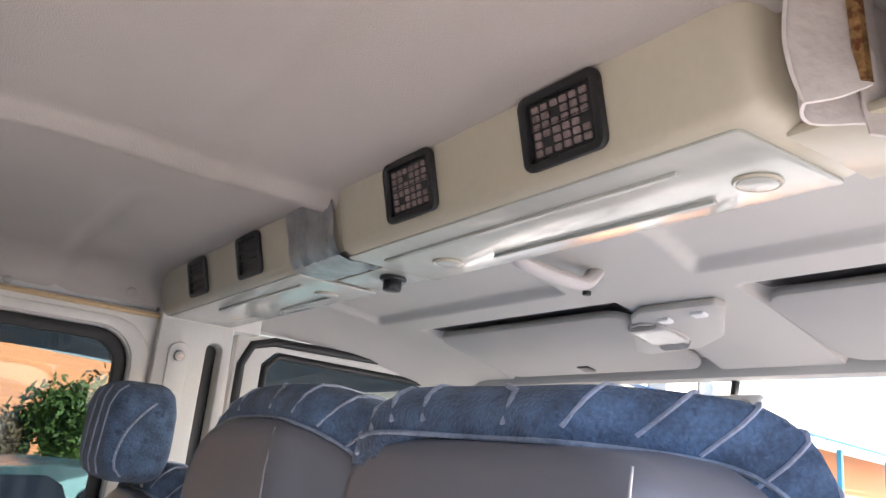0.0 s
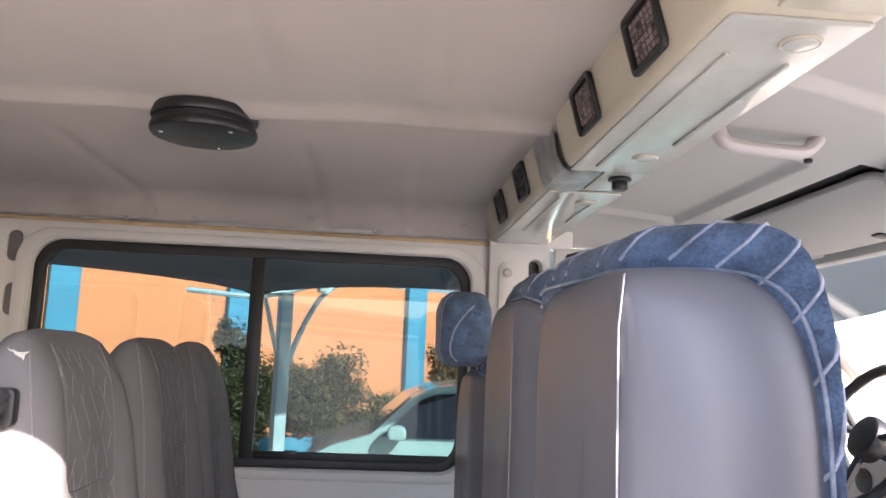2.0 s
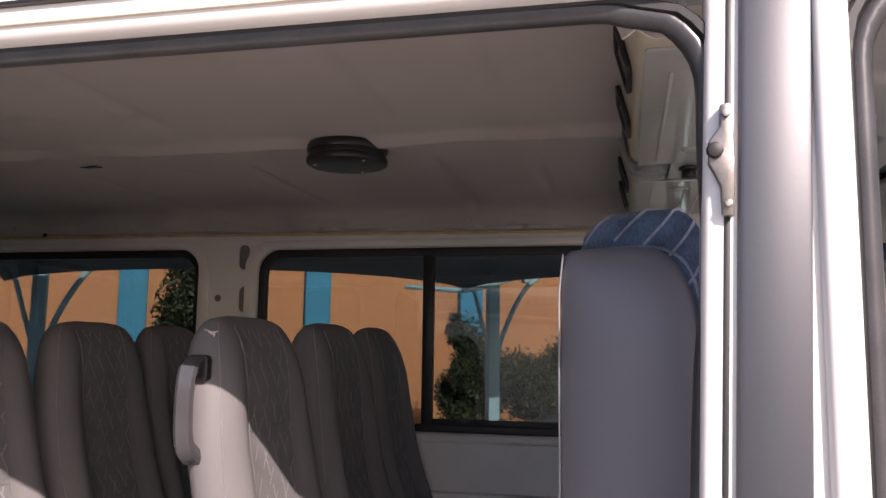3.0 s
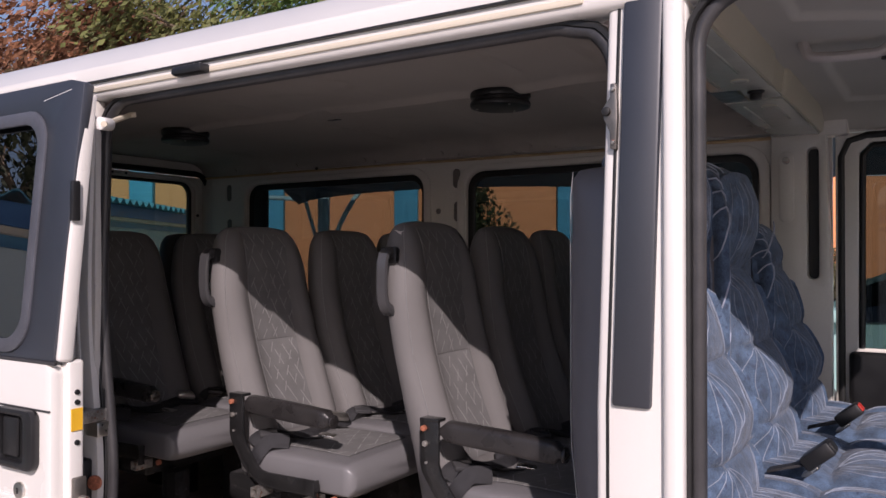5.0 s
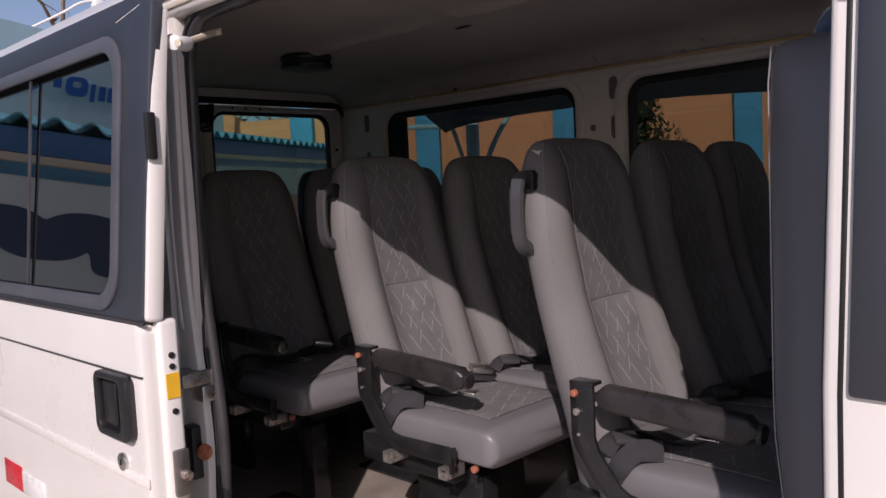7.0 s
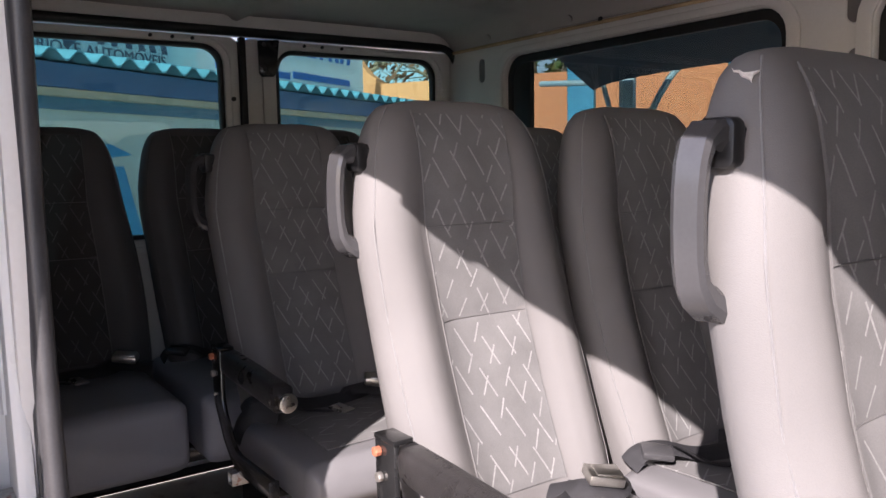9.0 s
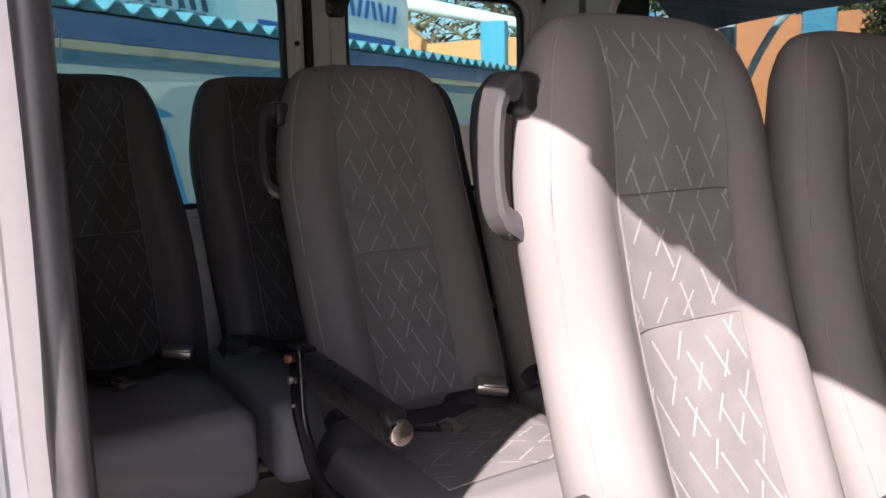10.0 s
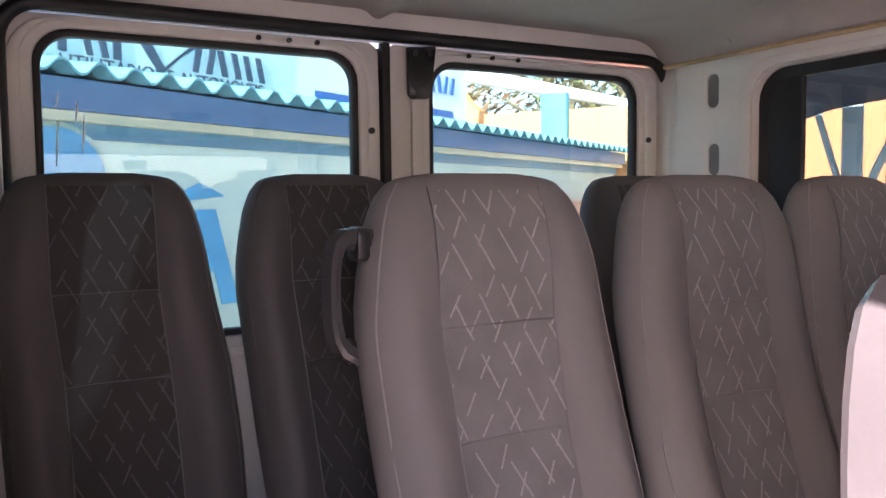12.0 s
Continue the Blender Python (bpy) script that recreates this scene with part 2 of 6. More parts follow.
ROOFBLUE = mat("blue_roof_sheet", (0.10, 0.30, 0.38), 0.6, vary=0.15, scale=4, bump=0.1)
FASCIA = mat("blue_fascia_paint", (0.065, 0.175, 0.37), 0.6, vary=0.08, scale=3, bump=0.05)
CREAMLINE = mat("cream_trim_paint", (0.62, 0.56, 0.45), 0.7, vary=0.06, scale=3)
PALEWALL = mat("pale_facade_paint", (0.44, 0.51, 0.50), 0.75, vary=0.05, scale=2, bump=0.05)
SIGNPALE = mat("pale_cyan_sign", (0.55, 0.74, 0.76), 0.5, vary=0.03, scale=2)
SIGNWHITE = mat("white_sign", (0.80, 0.81, 0.80), 0.5, vary=0.03, scale=2)
INK = mat("dark_sign_ink", (0.05, 0.08, 0.13), 0.6, vary=0.05)
BLUEINK = mat("blue_sign_ink", (0.02, 0.13, 0.42), 0.6, vary=0.05)
LINEBLUE = mat("slate_blue_line", (0.07, 0.22, 0.36), 0.6, vary=0.08, scale=3)
LOGOBLUE = mat("blue_wall_mark", (0.05, 0.33, 0.60), 0.6, vary=0.06)
PAVING = mat("concrete_paving", (0.42, 0.39, 0.355), 0.85, vary=0.15, scale=0.9, bump=0.3, grain=40, stain=(0.36, 0.33, 0.3), stain_at=0.6)
CARTEAL = mat("pale_green_car_paint", (0.36, 0.58, 0.56), 0.25, vary=0.03, scale=2, bump=0.0, coat=0.6)
LEAFG = mat("green_leaves", (0.075, 0.13, 0.025), 0.6, vary=0.5, scale=9, bump=0.0)
LEAFD = mat("dark_hedge_leaves", (0.045, 0.055, 0.02), 0.6, vary=0.5, scale=9, bump=0.0)
LEAFB = mat("brown_leaves", (0.15, 0.105, 0.05), 0.7, vary=0.5, scale=3, bump=0.0)
LEAFO = mat("olive_brown_leaves", (0.105, 0.095, 0.04), 0.7, vary=0.5, scale=6, bump=0.0)
LEAFR = mat("reddish_leaves", (0.20, 0.085, 0.04), 0.7, vary=0.5, scale=3, bump=0.0)
LEAFY = mat("yellow_green_leaves", (0.12, 0.13, 0.035), 0.7, vary=0.45, scale=3, bump=0.0)
BARK = mat("pale_bark", (0.24, 0.18, 0.12), 0.85, vary=0.3, scale=4, bump=0.4, grain=30)
GLASS_SIDE = glass("tinted_side_glass", (0.36, 0.41, 0.41))
GLASS_REAR = glass("rear_door_glass", (0.44, 0.585, 0.56))
GLASS_DOOR = glass("dark_sliding_door_glass", (0.07, 0.10, 0.105), ior=2.9)
GLASS_DARK = glass("dark_rear_side_glass", (0.085, 0.115, 0.12))
GLASS_CLEAR = glass("windscreen_glass", (0.90, 0.94, 0.93))
GLASS_CAR = glass("parked_car_glass", (0.05, 0.06, 0.07), ior=1.7)


# ---- building blocks ----
BASE = {}


def thing(name, label, category, loc=(0, 0, 0), group="", kind=""):
    ob = new(name)
    ob.empty_display_size = 0.05
    ob.location = loc
    BASE[ob] = Vector(loc)
    return tagged(ob, label, category, group, kind)


def finish(bm, name, material, origin, angle=38):
    bmesh.ops.translate(bm, verts=bm.verts, vec=-Vector(origin))
    bmesh.ops.recalc_face_normals(bm, faces=bm.faces)
    me = bpy.data.meshes.new(name)
    bm.to_mesh(me)
    bm.free()
    me.materials.append(material)
    me.polygons.foreach_set("use_smooth", [True] * len(me.polygons))
    me.set_sharp_from_angle(angle=radians(angle))
    return me


def part(name, bm, material, parent, label="", angle=38):
    """Links a bmesh, in the world's metres, as ONE mesh under a thing or a part."""
    o = BASE[parent]
    ob = new(name, finish(bm, name, material, o, angle))
    ob.parent = parent
    BASE[ob] = o
    return tagged(ob, label)


def single(name, bm, material, label, category="", group="", kind="", loc=(0, 0, 0), angle=38):
    ob = new(name, finish(bm, name, material, loc, angle))
    ob.location = loc
    BASE[ob] = Vector(loc)
    return tagged(ob, label, category, group, kind)


def rr(x0, y0, x1, y1, r, n=6):
    """A rectangle with round corners."""
    pts = []
    for cx, cy, a0 in ((x1 - r, y0 + r, -90), (x1 - r, y1 - r, 0), (x0 + r, y1 - r, 90), (x0 + r, y0 + r, 180)):
        for k in range(n + 1):
            a = radians(a0 + 90 * k / n)
            pts.append((cx + r * math.cos(a), cy + r * math.sin(a)))
    return pts


def plane_of(origin, a, b):
    """The pose whose x and y run along a and b."""
    a, b = Vector(a).normalized(), Vector(b).normalized()
    c = a.cross(b)
    m = Matrix((a, b, c)).transposed().to_4x4()
    m.translation = origin
    return m


def plate(loops, t, m, bev=0.0, bm=None):
    """A flat plate of thickness t with holes: loops of (a, b), the first is the outline; it lies in the pose m and grows along its z."""
    own = bmesh.new()
    edges = []
    for lp in loops:
        vs = [own.verts.new((x, y, 0)) for x, y in lp]
        edges += [own.edges.new((vs[k], vs[(k + 1) % len(vs)])) for k in range(len(vs))]
    bmesh.ops.triangle_fill(own, use_beauty=True, edges=edges, normal=(0, 0, 1))
    if t:
        rim = list(own.edges)
        ext = bmesh.ops.extrude_face_region(own, geom=list(own.faces))
        top = [g for g in ext["geom"] if isinstance(g, bmesh.types.BMVert)]
        bmesh.ops.translate(own, verts=top, vec=(0, 0, t))
        if bev:
            sharp = [e for e in own.edges if len(e.link_faces) == 2 and e.calc_face_angle(0) > 1.2]
            bmesh.ops.bevel(own, geom=sharp, offset=bev, segments=2, affect="EDGES", profile=0.5)
    bmesh.ops.transform(own, matrix=m, verts=own.verts)
    return merged(bm, own)


def thicken(bm, t):
    """Turns an open sheet into a thin slab: a second skin at t along the normals, and a rim."""
    bm.normal_update()
    faces = list(bm.faces)
    rim = [(e.link_loops[0].vert, e.link_loops[0].link_loop_next.vert) for e in bm.edges if len(e.link_faces) == 1]
    twin = {v: bm.verts.new(v.co + v.normal * t) for v in list(bm.verts)}
    for f in faces:
        bm.faces.new([twin[v] for v in reversed(f.verts)])
    for a, b in rim:
        bm.faces.new((b, a, twin[a], twin[b]))
    return bm


def merged(bm, own):
    if bm is None:
        return own
    me = bpy.data.meshes.new("tmp")
    own.to_mesh(me)
    own.free()
    bm.from_mesh(me)
    bpy.data.meshes.remove(me)
    return bm


def block(x0, x1, y0, y1, z0, z1, bev=0.0, seg=2, bm=None, m=None):
    own = bmesh.new()
    bmesh.ops.create_cube(own, size=1)
    bmesh.ops.transform(own, matrix=Matrix.LocRotScale(((x0 + x1) / 2, (y0 + y1) / 2, (z0 + z1) / 2), None, (x1 - x0, y1 - y0, z1 - z0)), verts=own.verts)
    if bev:
        bmesh.ops.bevel(own, geom=list(own.edges), offset=bev, segments=seg, affect="EDGES", profile=0.5)
    if m is not None:
        bmesh.ops.transform(own, matrix=m, verts=own.verts)
    return merged(bm, own)


def loft(rings, cap=True, bm=None, ring_closed=True, loop=False):
    bm = bm or bmesh.new()
    rows = [[bm.verts.new(p) for p in ring] for ring in rings]
    n = len(rows[0])
    last = len(rows) if loop else len(rows) - 1
    for i in range(last):
        a, b = rows[i], rows[(i + 1) % len(rows)]
        for k in range(n if ring_closed else n - 1):
            bm.faces.new((a[k], a[(k + 1) % n], b[(k + 1) % n], b[k]))
    if cap and not loop and ring_closed:
        bm.faces.new(rows[0][::-1])
        bm.faces.new(rows[-1])
    return bm


def tube(pts, r, n=8, bm=None, closed=False, flat=1.0, up=None):
    """A round or flattened bar along a line of points."""
    pts = [Vector(p) for p in pts]
    rings = []
    ref = Vector(up) if up else None
    for i, p in enumerate(pts):
        if closed:
            d = pts[(i + 1) % len(pts)] - pts[i - 1]
        else:
            d = pts[min(i + 1, len(pts) - 1)] - pts[max(i - 1, 0)]
        d.normalize()
        if ref is None:
            ref = Vector((0, 0, 1)) if abs(d.z) < 0.9 else Vector((1, 0, 0))
        s = d.cross(ref).normalized()
        u = s.cross(d).normalized()
        if up is None:
            ref = u
        rk = r[i] if isinstance(r, (list, tuple)) else r
        rings.append([p + s * math.cos(2 * math.pi * k / n) * rk + u * math.sin(2 * math.pi * k / n) * rk * flat for k in range(n)])
    return loft(rings, not closed, bm, True, closed)


def bent(pts, r=0.03, n=5):
    """A line with its corners rounded."""
    pts = [Vector(p) for p in pts]
    out = [pts[0]]
    for a, b, c in zip(pts, pts[1:], pts[2:]):
        d1, d2 = (a - b), (c - b)
        k = min(r, d1.length * 0.45, d2.length * 0.45)
        p, q = b + d1.normalized() * k, b + d2.normalized() * k
        for i in range(n + 1):
            t = i / n
            out.append(p * (1 - t) ** 2 + b * 2 * t * (1 - t) + q * t * t)
    out.append(pts[-1])
    return out


def disc(c, axis, r, h, n=24, bev=0.0, bm=None, r2=None):
    own = bmesh.new()
    bmesh.ops.create_cone(own, cap_ends=True, segments=n, radius1=r, radius2=r if r2 is None else r2, depth=h)
    if bev:
        sharp = [e for e in own.edges if e.calc_face_angle(0) > 1.0]
        bmesh.ops.bevel(own, geom=sharp, offset=bev, segments=2, affect="EDGES", profile=0.5)
    q = Vector((0, 0, 1)).rotation_difference(Vector(axis)).to_matrix().to_4x4()
    q.translation = c
    bmesh.ops.transform(own, matrix=q, verts=own.verts)
    return merged(bm, own)


def se(v, e):
    return math.copysign(abs(v) ** e, v)


def cushion_block(x0, x1, hw, z0, z1, r=0.035, crown=0.012, e=0.42, yc=0.0, n=28, m=14, taper=0.0):
    """A stuffed cushion: rounded ends, a crowned top."""
    rings = []
    zc, hz = (z0 + z1) / 2, (z1 - z0) / 2
    for i in range(m + 1):
        s = i / m
        x = x0 + (x1 - x0) * s
        d = min(x - x0, x1 - x)
        k = 1.0 if d >= r else math.sqrt(max(0.0, 1 - (1 - d / r) ** 2))
        inset = r * (1 - k)
        ring = []
        for j in range(n):
            a = 2 * math.pi * j / n
            y = se(math.cos(a), e) * (hw - inset * 0.6 + taper * (s - 0.5))
            z = se(math.sin(a), e) * (hz - inset)
            lift = crown * (1 - (y / hw) ** 2) * math.sin(math.pi * s) if z > 0 else 0
            ring.append((x, yc + y, zc + z + lift))
        rings.append(ring)
    # spread the stations towards the rounded ends
    return loft(rings)


def spread(x0, x1, r, m=10):
    return [x0, x0 + r * 0.12, x0 + r * 0.45, x0 + r] + [x0 + r + (x1 - x0 - 2 * r) * k / m for k in range(1, m)] + [x1 - r, x1 - r * 0.45, x1 - r * 0.12, x1]


# ---- the van's shell ----
FLOOR_Z, CEIL_Z, LEFT_Y, REAR_X = 0.39, 2.078, 0.905, -3.18
van = thing("van", "white passenger van with its sliding side door open", "van")
XZ = plane_of((0, 0, 0), (1, 0, 0), (0, 0, 1))  # grows towards -y


def xz(y):
    return Matrix.Translation((0, y, 0)) @ XZ


def yz(x):
    """A plane across the van; it grows towards +x."""
    return plane_of((x, 0, 0), (0, 1, 0), (0, 0, 1))


part("van_floor", block(-3.2, 1.3, -0.94, 0.94, FLOOR_Z - 0.05, FLOOR_Z, 0.004), FLOOR, van, "worn beige floor covering")

WIN1 = (-1.36, 1.285, -0.05, 1.935)
WIN2 = (-2.82, 1.285, -1.60, 1.94)
ovals = [rr(-1.433, 1.86, -1.393, 1.952, 0.0195, 5), rr(-1.428, 1.70, -1.388, 1.795, 0.0195, 5), rr(-2.982, 1.855, -2.944, 1.95, 0.0185, 5),
         rr(-1.529, 1.739, -1.503, 1.765, 0.0125, 4), rr(-2.978, 1.66, -2.94, 1.75, 0.0185, 5)]
part("side_panel", plate([rr(-3.14, FLOOR_Z, 0.02, 1.995, 0.02), rr(*WIN1, 0.085), rr(*WIN2, 0.085)] + ovals, 0.04, xz(0.945), 0.006), INWHITE, van, "white painted inner side panel with window openings")
part("outer_skin", plate([rr(-3.24, 0.35, 0.2, 2.02, 0.02), rr(*WIN1, 0.085), rr(*WIN2, 0.085)], 0.02, xz(0.992)), WHITE, van)
# Added grey plates close the ovals; the recess's darkness is in their grey.
for hole in ovals:
    part("oval_fill", plate([hole], 0.003, xz(0.9125)), RECESSGREY, van, "grey fill added in the oval recess")
# Black sheets stand in for the shade inside the hollow panel.
part("hollow_shade", plate([rr(-3.1, 1.2, -2.9, 1.99, 0.01)], 0.004, xz(0.962)), BLACKPL, van)
part("hollow_shade", plate([rr(-1.575, 1.2, -1.385, 1.99, 0.01)], 0.004, xz(0.962)), BLACKPL, van)


def side_window(win, y, material, sash=None, dark=None):
    x0, z0, x1, z1 = win
    g = part("side_window", plate([rr(x0 - 0.004, z0 - 0.004, x1 + 0.004, z1 + 0.004, 0.085), rr(x0 + 0.028, z0 + 0.026, x1 - 0.028, z1 - 0.03, 0.065)], 0.03, xz(y + 0.014), 0.004), RUBBER, van, "black rubber window seal")
    pane = part("pane", plate([rr(x0 + 0.01, z0 + 0.01, x1 - 0.01, z1 - 0.01, 0.07)], 0.004, xz(y + 0.004)), material, g, "lightly tinted glass")
    pane.visible_shadow = False
    part("surround", plate([rr(x0 - 0.045, z0 - 0.03, x1 + 0.045, z1 + 0.03, 0.105), rr(x0 - 0.004, z0 - 0.004, x1 + 0.004, z1 + 0.004, 0.087)], 0.012, xz(LEFT_Y + 0.004), 0.005), INWHITE, g, "raised white pressing round the window")
    if sash is not None:
        part("sash_bar", block(sash - 0.022, sash + 0.018, y - 0.016, y + 0.01, z0 + 0.02, z1 - 0.025, 0.004), RUBBER, g)
        part("sash_rail", block(sash, x1 - 0.03, y - 0.012, y + 0.008, z0 + 0.022, z0 + 0.045, 0.003), RUBBER, g)
        part("sash_catch", block(sash + 0.11, sash + 0.15, y - 0.028, y - 0.008, z0 + 0.035, z0 + 0.05, 0.004), BLACKPL, g)
    if dark is not None:
        part("sash_bar", block(dark[0], dark[1], y - 0.012, y + 0.01, z0 + 0.01, z1 - 0.01, 0.004), RUBBER, g)
    return g


side_window(WIN1, 0.945, GLASS_SIDE, sash=-0.70)
side_window(WIN2, 0.945, GLASS_SIDE, dark=(-2.81, -2.69))
part("ledge", block(-3.0, 0.0, 0.86, 0.908, 1.07, 1.092, 0.006), INWHITE, van)
part("lower_trim", block(-3.1, 0.0, 0.88, 0.907, FLOOR_Z, 1.072, 0.006), VINYL, van, "grey lower side trim")
part("liner_edge", tube([(-3.15, 0.898, 1.995), (-1.6, 0.898, 1.992), (0.0, 0.898, 1.982)], 0.007, 6), EDGETAN, van, "tan cut edge of the headliner")
for sx in (-2.283, -1.1, -0.35):
    part("trim_stud", disc((sx, 0.896, 2.003), (0, -1, 0.2), 0.009, 0.008, 14, 0.003), BLACKPL if sx < -2 else LINER, van)


# ceiling: felt liner that bends down to the sides, with a seam along the middle
def liner_z(x, y):
    a = abs(y)
    a0 = 0.79 if y > 0 else 0.875
    z = CEIL_Z if a < a0 else CEIL_Z - 0.085 * (1 - math.sqrt(max(0.0, 1 - min(1.0, (a - a0) / (0.117 if y > 0 else 0.072)) ** 2)))
    ridge = math.exp(-((y + 0.055) / 0.024) ** 2)
    gap = sum(math.exp(-((x - c) / 0.075) ** 4) for c in (-0.68, -2.21, -1.45))
    z -= 0.024 * ridge * max(0.0, 1 - gap) + 0.008 * math.exp(-((x + 0.68) ** 2 + (y + 0.01) ** 2) / 0.03)
    for c in (-0.245, -0.515, -1.05, -1.6, -2.6):
        if a > 0.14:
            z += 0.010 * math.exp(-((x - c) / 0.013) ** 2) * min(1, (a - 0.14) / 0.1)
    for c in (-0.38, -0.82, -1.35, -1.9, -2.45):
        z += 0.004 * math.exp(-((x - c) / 0.09) ** 2)
    z += 0.004 * noise.noise((x * 2.1, y * 2.1, 0.3)) + 0.0016 * noise.noise((x * 9, y * 9, 3.3))
    return z


ceil = bmesh.new()
NX, NY = 190, 150
grid = []
for i in range(NX + 1):
    x = REAR_X + (0.02 - REAR_X) * i / NX
    row = []
    for j in range(NY + 1):
        f = -1 + 2 * j / NY
        y = (0.906 if f > 0 else 0.946) * (0.45 * f + 0.55 * math.sin(f * math.pi / 2))
        row.append(ceil.verts.new((x, y, liner_z(x, y))))
    grid.append(row)
upper = [[ceil.verts.new((v.co.x, v.co.y, v.co.z + 0.012)) for v in row] for row in grid]
for i in range(NX):
    for j in range(NY):
        ceil.faces.new((grid[i][j], grid[i][j + 1], grid[i + 1][j + 1], grid[i + 1][j]))
        ceil.faces.new((upper[i][j], upper[i + 1][j], upper[i + 1][j + 1], upper[i][j + 1]))
for i in range(NX):
    for j in (0, NY):
        ceil.faces.new((grid[i][j], grid[i + 1][j], upper[i + 1][j], upper[i][j]))
for j in range(NY):
    for i in (0, NX):
        ceil.faces.new((grid[i][j], grid[i][j + 1], upper[i][j + 1], upper[i][j]))
ceiling = single("ceiling", ceil, LINER, "sagging grey-beige felt headliner with a middle seam", "ceiling", kind="structure", angle=60)
for k in range(7):
    part("liner_button", disc((-2.9 + 0.47 * k, 0.8935, 2.0285), (0, -0.85, -0.53), 0.012, 0.006, 14, 0.002), LINER, van)
part("liner_mark", plate([[(-1.52, 0.096), (-1.47, 0.09), (-1.455, 0.105), (-1.50, 0.112)]], 0.002, Matrix.Translation((0, 0, CEIL_Z - 0.006))), BLACKPL, van, "small dark tear in the headliner")
for k in range(4):
    part("screw_head", disc((-0.4 - 0.5 * k, 0.9005, 2.014), (0, -0.95, -0.3), 0.009, 0.004, 12, 0.001), LINER, van)

# outer roof, curved across, with a rain rail each side
roof_rings = []
for i in range(31):
    x = -3.3 + 4.35 * i / 30
    drop = 0.10 * max(0.0, (x - 0.55) / 0.5) ** 2
    ring = []
    for j in range(25):
        f = -1 + 2 * j / 24
        ring.append((x, f * 1.005, 2.045 + 0.15 * (1 - abs(f) ** 8) - drop))
    for j in range(24, -1, -1):
        f = -1 + 2 * j / 24
        ring.append((x, f * 0.985, 2.02 + 0.13 * (1 - abs(f) ** 8) - drop))
    roof_rings.append(ring)
part("roof", loft(roof_rings), WHITE, van, "white roof skin")
part("roof_rail", block(-3.28, 0.9, -1.025, -0.955, 1.955, 2.05, 0.018, 3), WHITE, van, "white roof rail over the doors")
part("roof_rail", block(-3.28, 0.9, 0.94, 1.012, 1.99, 2.05, 0.012, 3), WHITE, van)
part("door_track", block(-1.44, 0.03, -1.03, -1.0, 1.972, 1.985, 0.003), CREAMLINE, van, "cream upper door track")
part("door_track", block(-1.44, 0.03, -1.034, -1.0, 1.997, 2.003, 0.002), BLACKPL, van)
part("track_stop", block(-1.02, -0.915, -1.06, -1.025, 1.968, 1.99, 0.007), BLACKPL, van, "black rubber door stop")

# jambs round the sliding door's opening
def pillar_lean(z):
    """The pillar's rear edge runs forwards towards the roof."""
    return 0.024 * max(0.0, min(1.0, (z - 1.276) / 0.70))


def leaning(bm):
    bmesh.ops.bisect_plane(bm, geom=bm.verts[:] + bm.edges[:] + bm.faces[:], plane_co=(0, 0, 1.276), plane_no=(0, 0, 1))
    for v in bm.verts:
        v.co.x += pillar_lean(v.co.z)
    return bm


part("b_pillar", leaning(block(0.045, 0.18, -1.012, -0.958, 0.35, 1.98, 0.012, 3)), WHITE, van, "white pillar between the doors")
part("pillar_band", leaning(block(0.077, 0.145, -1.022, -0.99, 1.276, 1.99, 0.006)), BAND, van, "charcoal stripe on the pillar")
part("pillar_cover", block(0.166, 0.20, -1.028, -0.99, 0.35, 1.99, 0.012, 3), WHITE, van)
part("door_gap", leaning(block(0.0645, 0.0705, -1.0135, -0.99, 0.35, 1.985, 0.001)), RUBBER, van)
part("c_pillar", block(-1.56, -1.41, -1.025, -0.972, 0.35, 1.98, 0.014, 3), WHITE, van, "white rear door post")
part("sill", block(-1.5, 1.2, -1.01, -0.88, 0.30, FLOOR_Z + 0.012, 0.012, 3), WHITE, van)
seal_path = [Vector((x, -0.985, z)) for x, z in rr(-1.375, FLOOR_Z + 0.02, 0.052, 1.95, 0.10, 8)]
dense = []
for a, b in zip(seal_path, seal_path[1:] + seal_path[:1]):
    n = max(1, int((b - a).length / 0.07))
    for k in range(n):
        p = a.lerp(b, k / n)
        w = 0.008 * math.exp(-((p.z - 1.68) / 0.09) ** 2) + pillar_lean(p.z) if p.x > 0 else (0.034 * math.exp(-((p.z - 0.95) / 0.24) ** 2) - 0.014 * math.exp(-((p.z - 1.45) / 0.25) ** 2)) if p.x < -1.3 else 0
        dense.append(p + Vector((w, 0, 0)))
part("door_seal", tube(dense, 0.0145, 8, closed=True, up=(0, 1, 0)), GREYRUB, van, "grey rubber door seal", 60)
dense2 = [p + Vector((0.012 if p.x > -0.6 else -0.012, -0.010, 0.006 if p.z > 1.9 else 0)) for p in dense]
part("seal_lip", tube(dense2, 0.008, 6, closed=True, up=(0, 1, 0)), RUBBER, van, "", 60)
# front passenger's door opening
front_seal = [Vector((x, -0.985, z)) for x, z in rr(0.215, FLOOR_Z + 0.02, 1.25, 1.965, 0.09, 8)]
part("door_seal", tube(front_seal, 0.014, 8, closed=True, up=(0, 1, 0)), GREYRUB, van, "", 60)
part("seal_lip", tube([p + Vector((-0.014 if p.x < 0.6 else 0.014, -0.012, 0.008 if p.z > 1.9 else 0)) for p in front_seal], 0.008, 6, closed=True, up=(0, 1, 0)), RUBBER, van, "", 60)
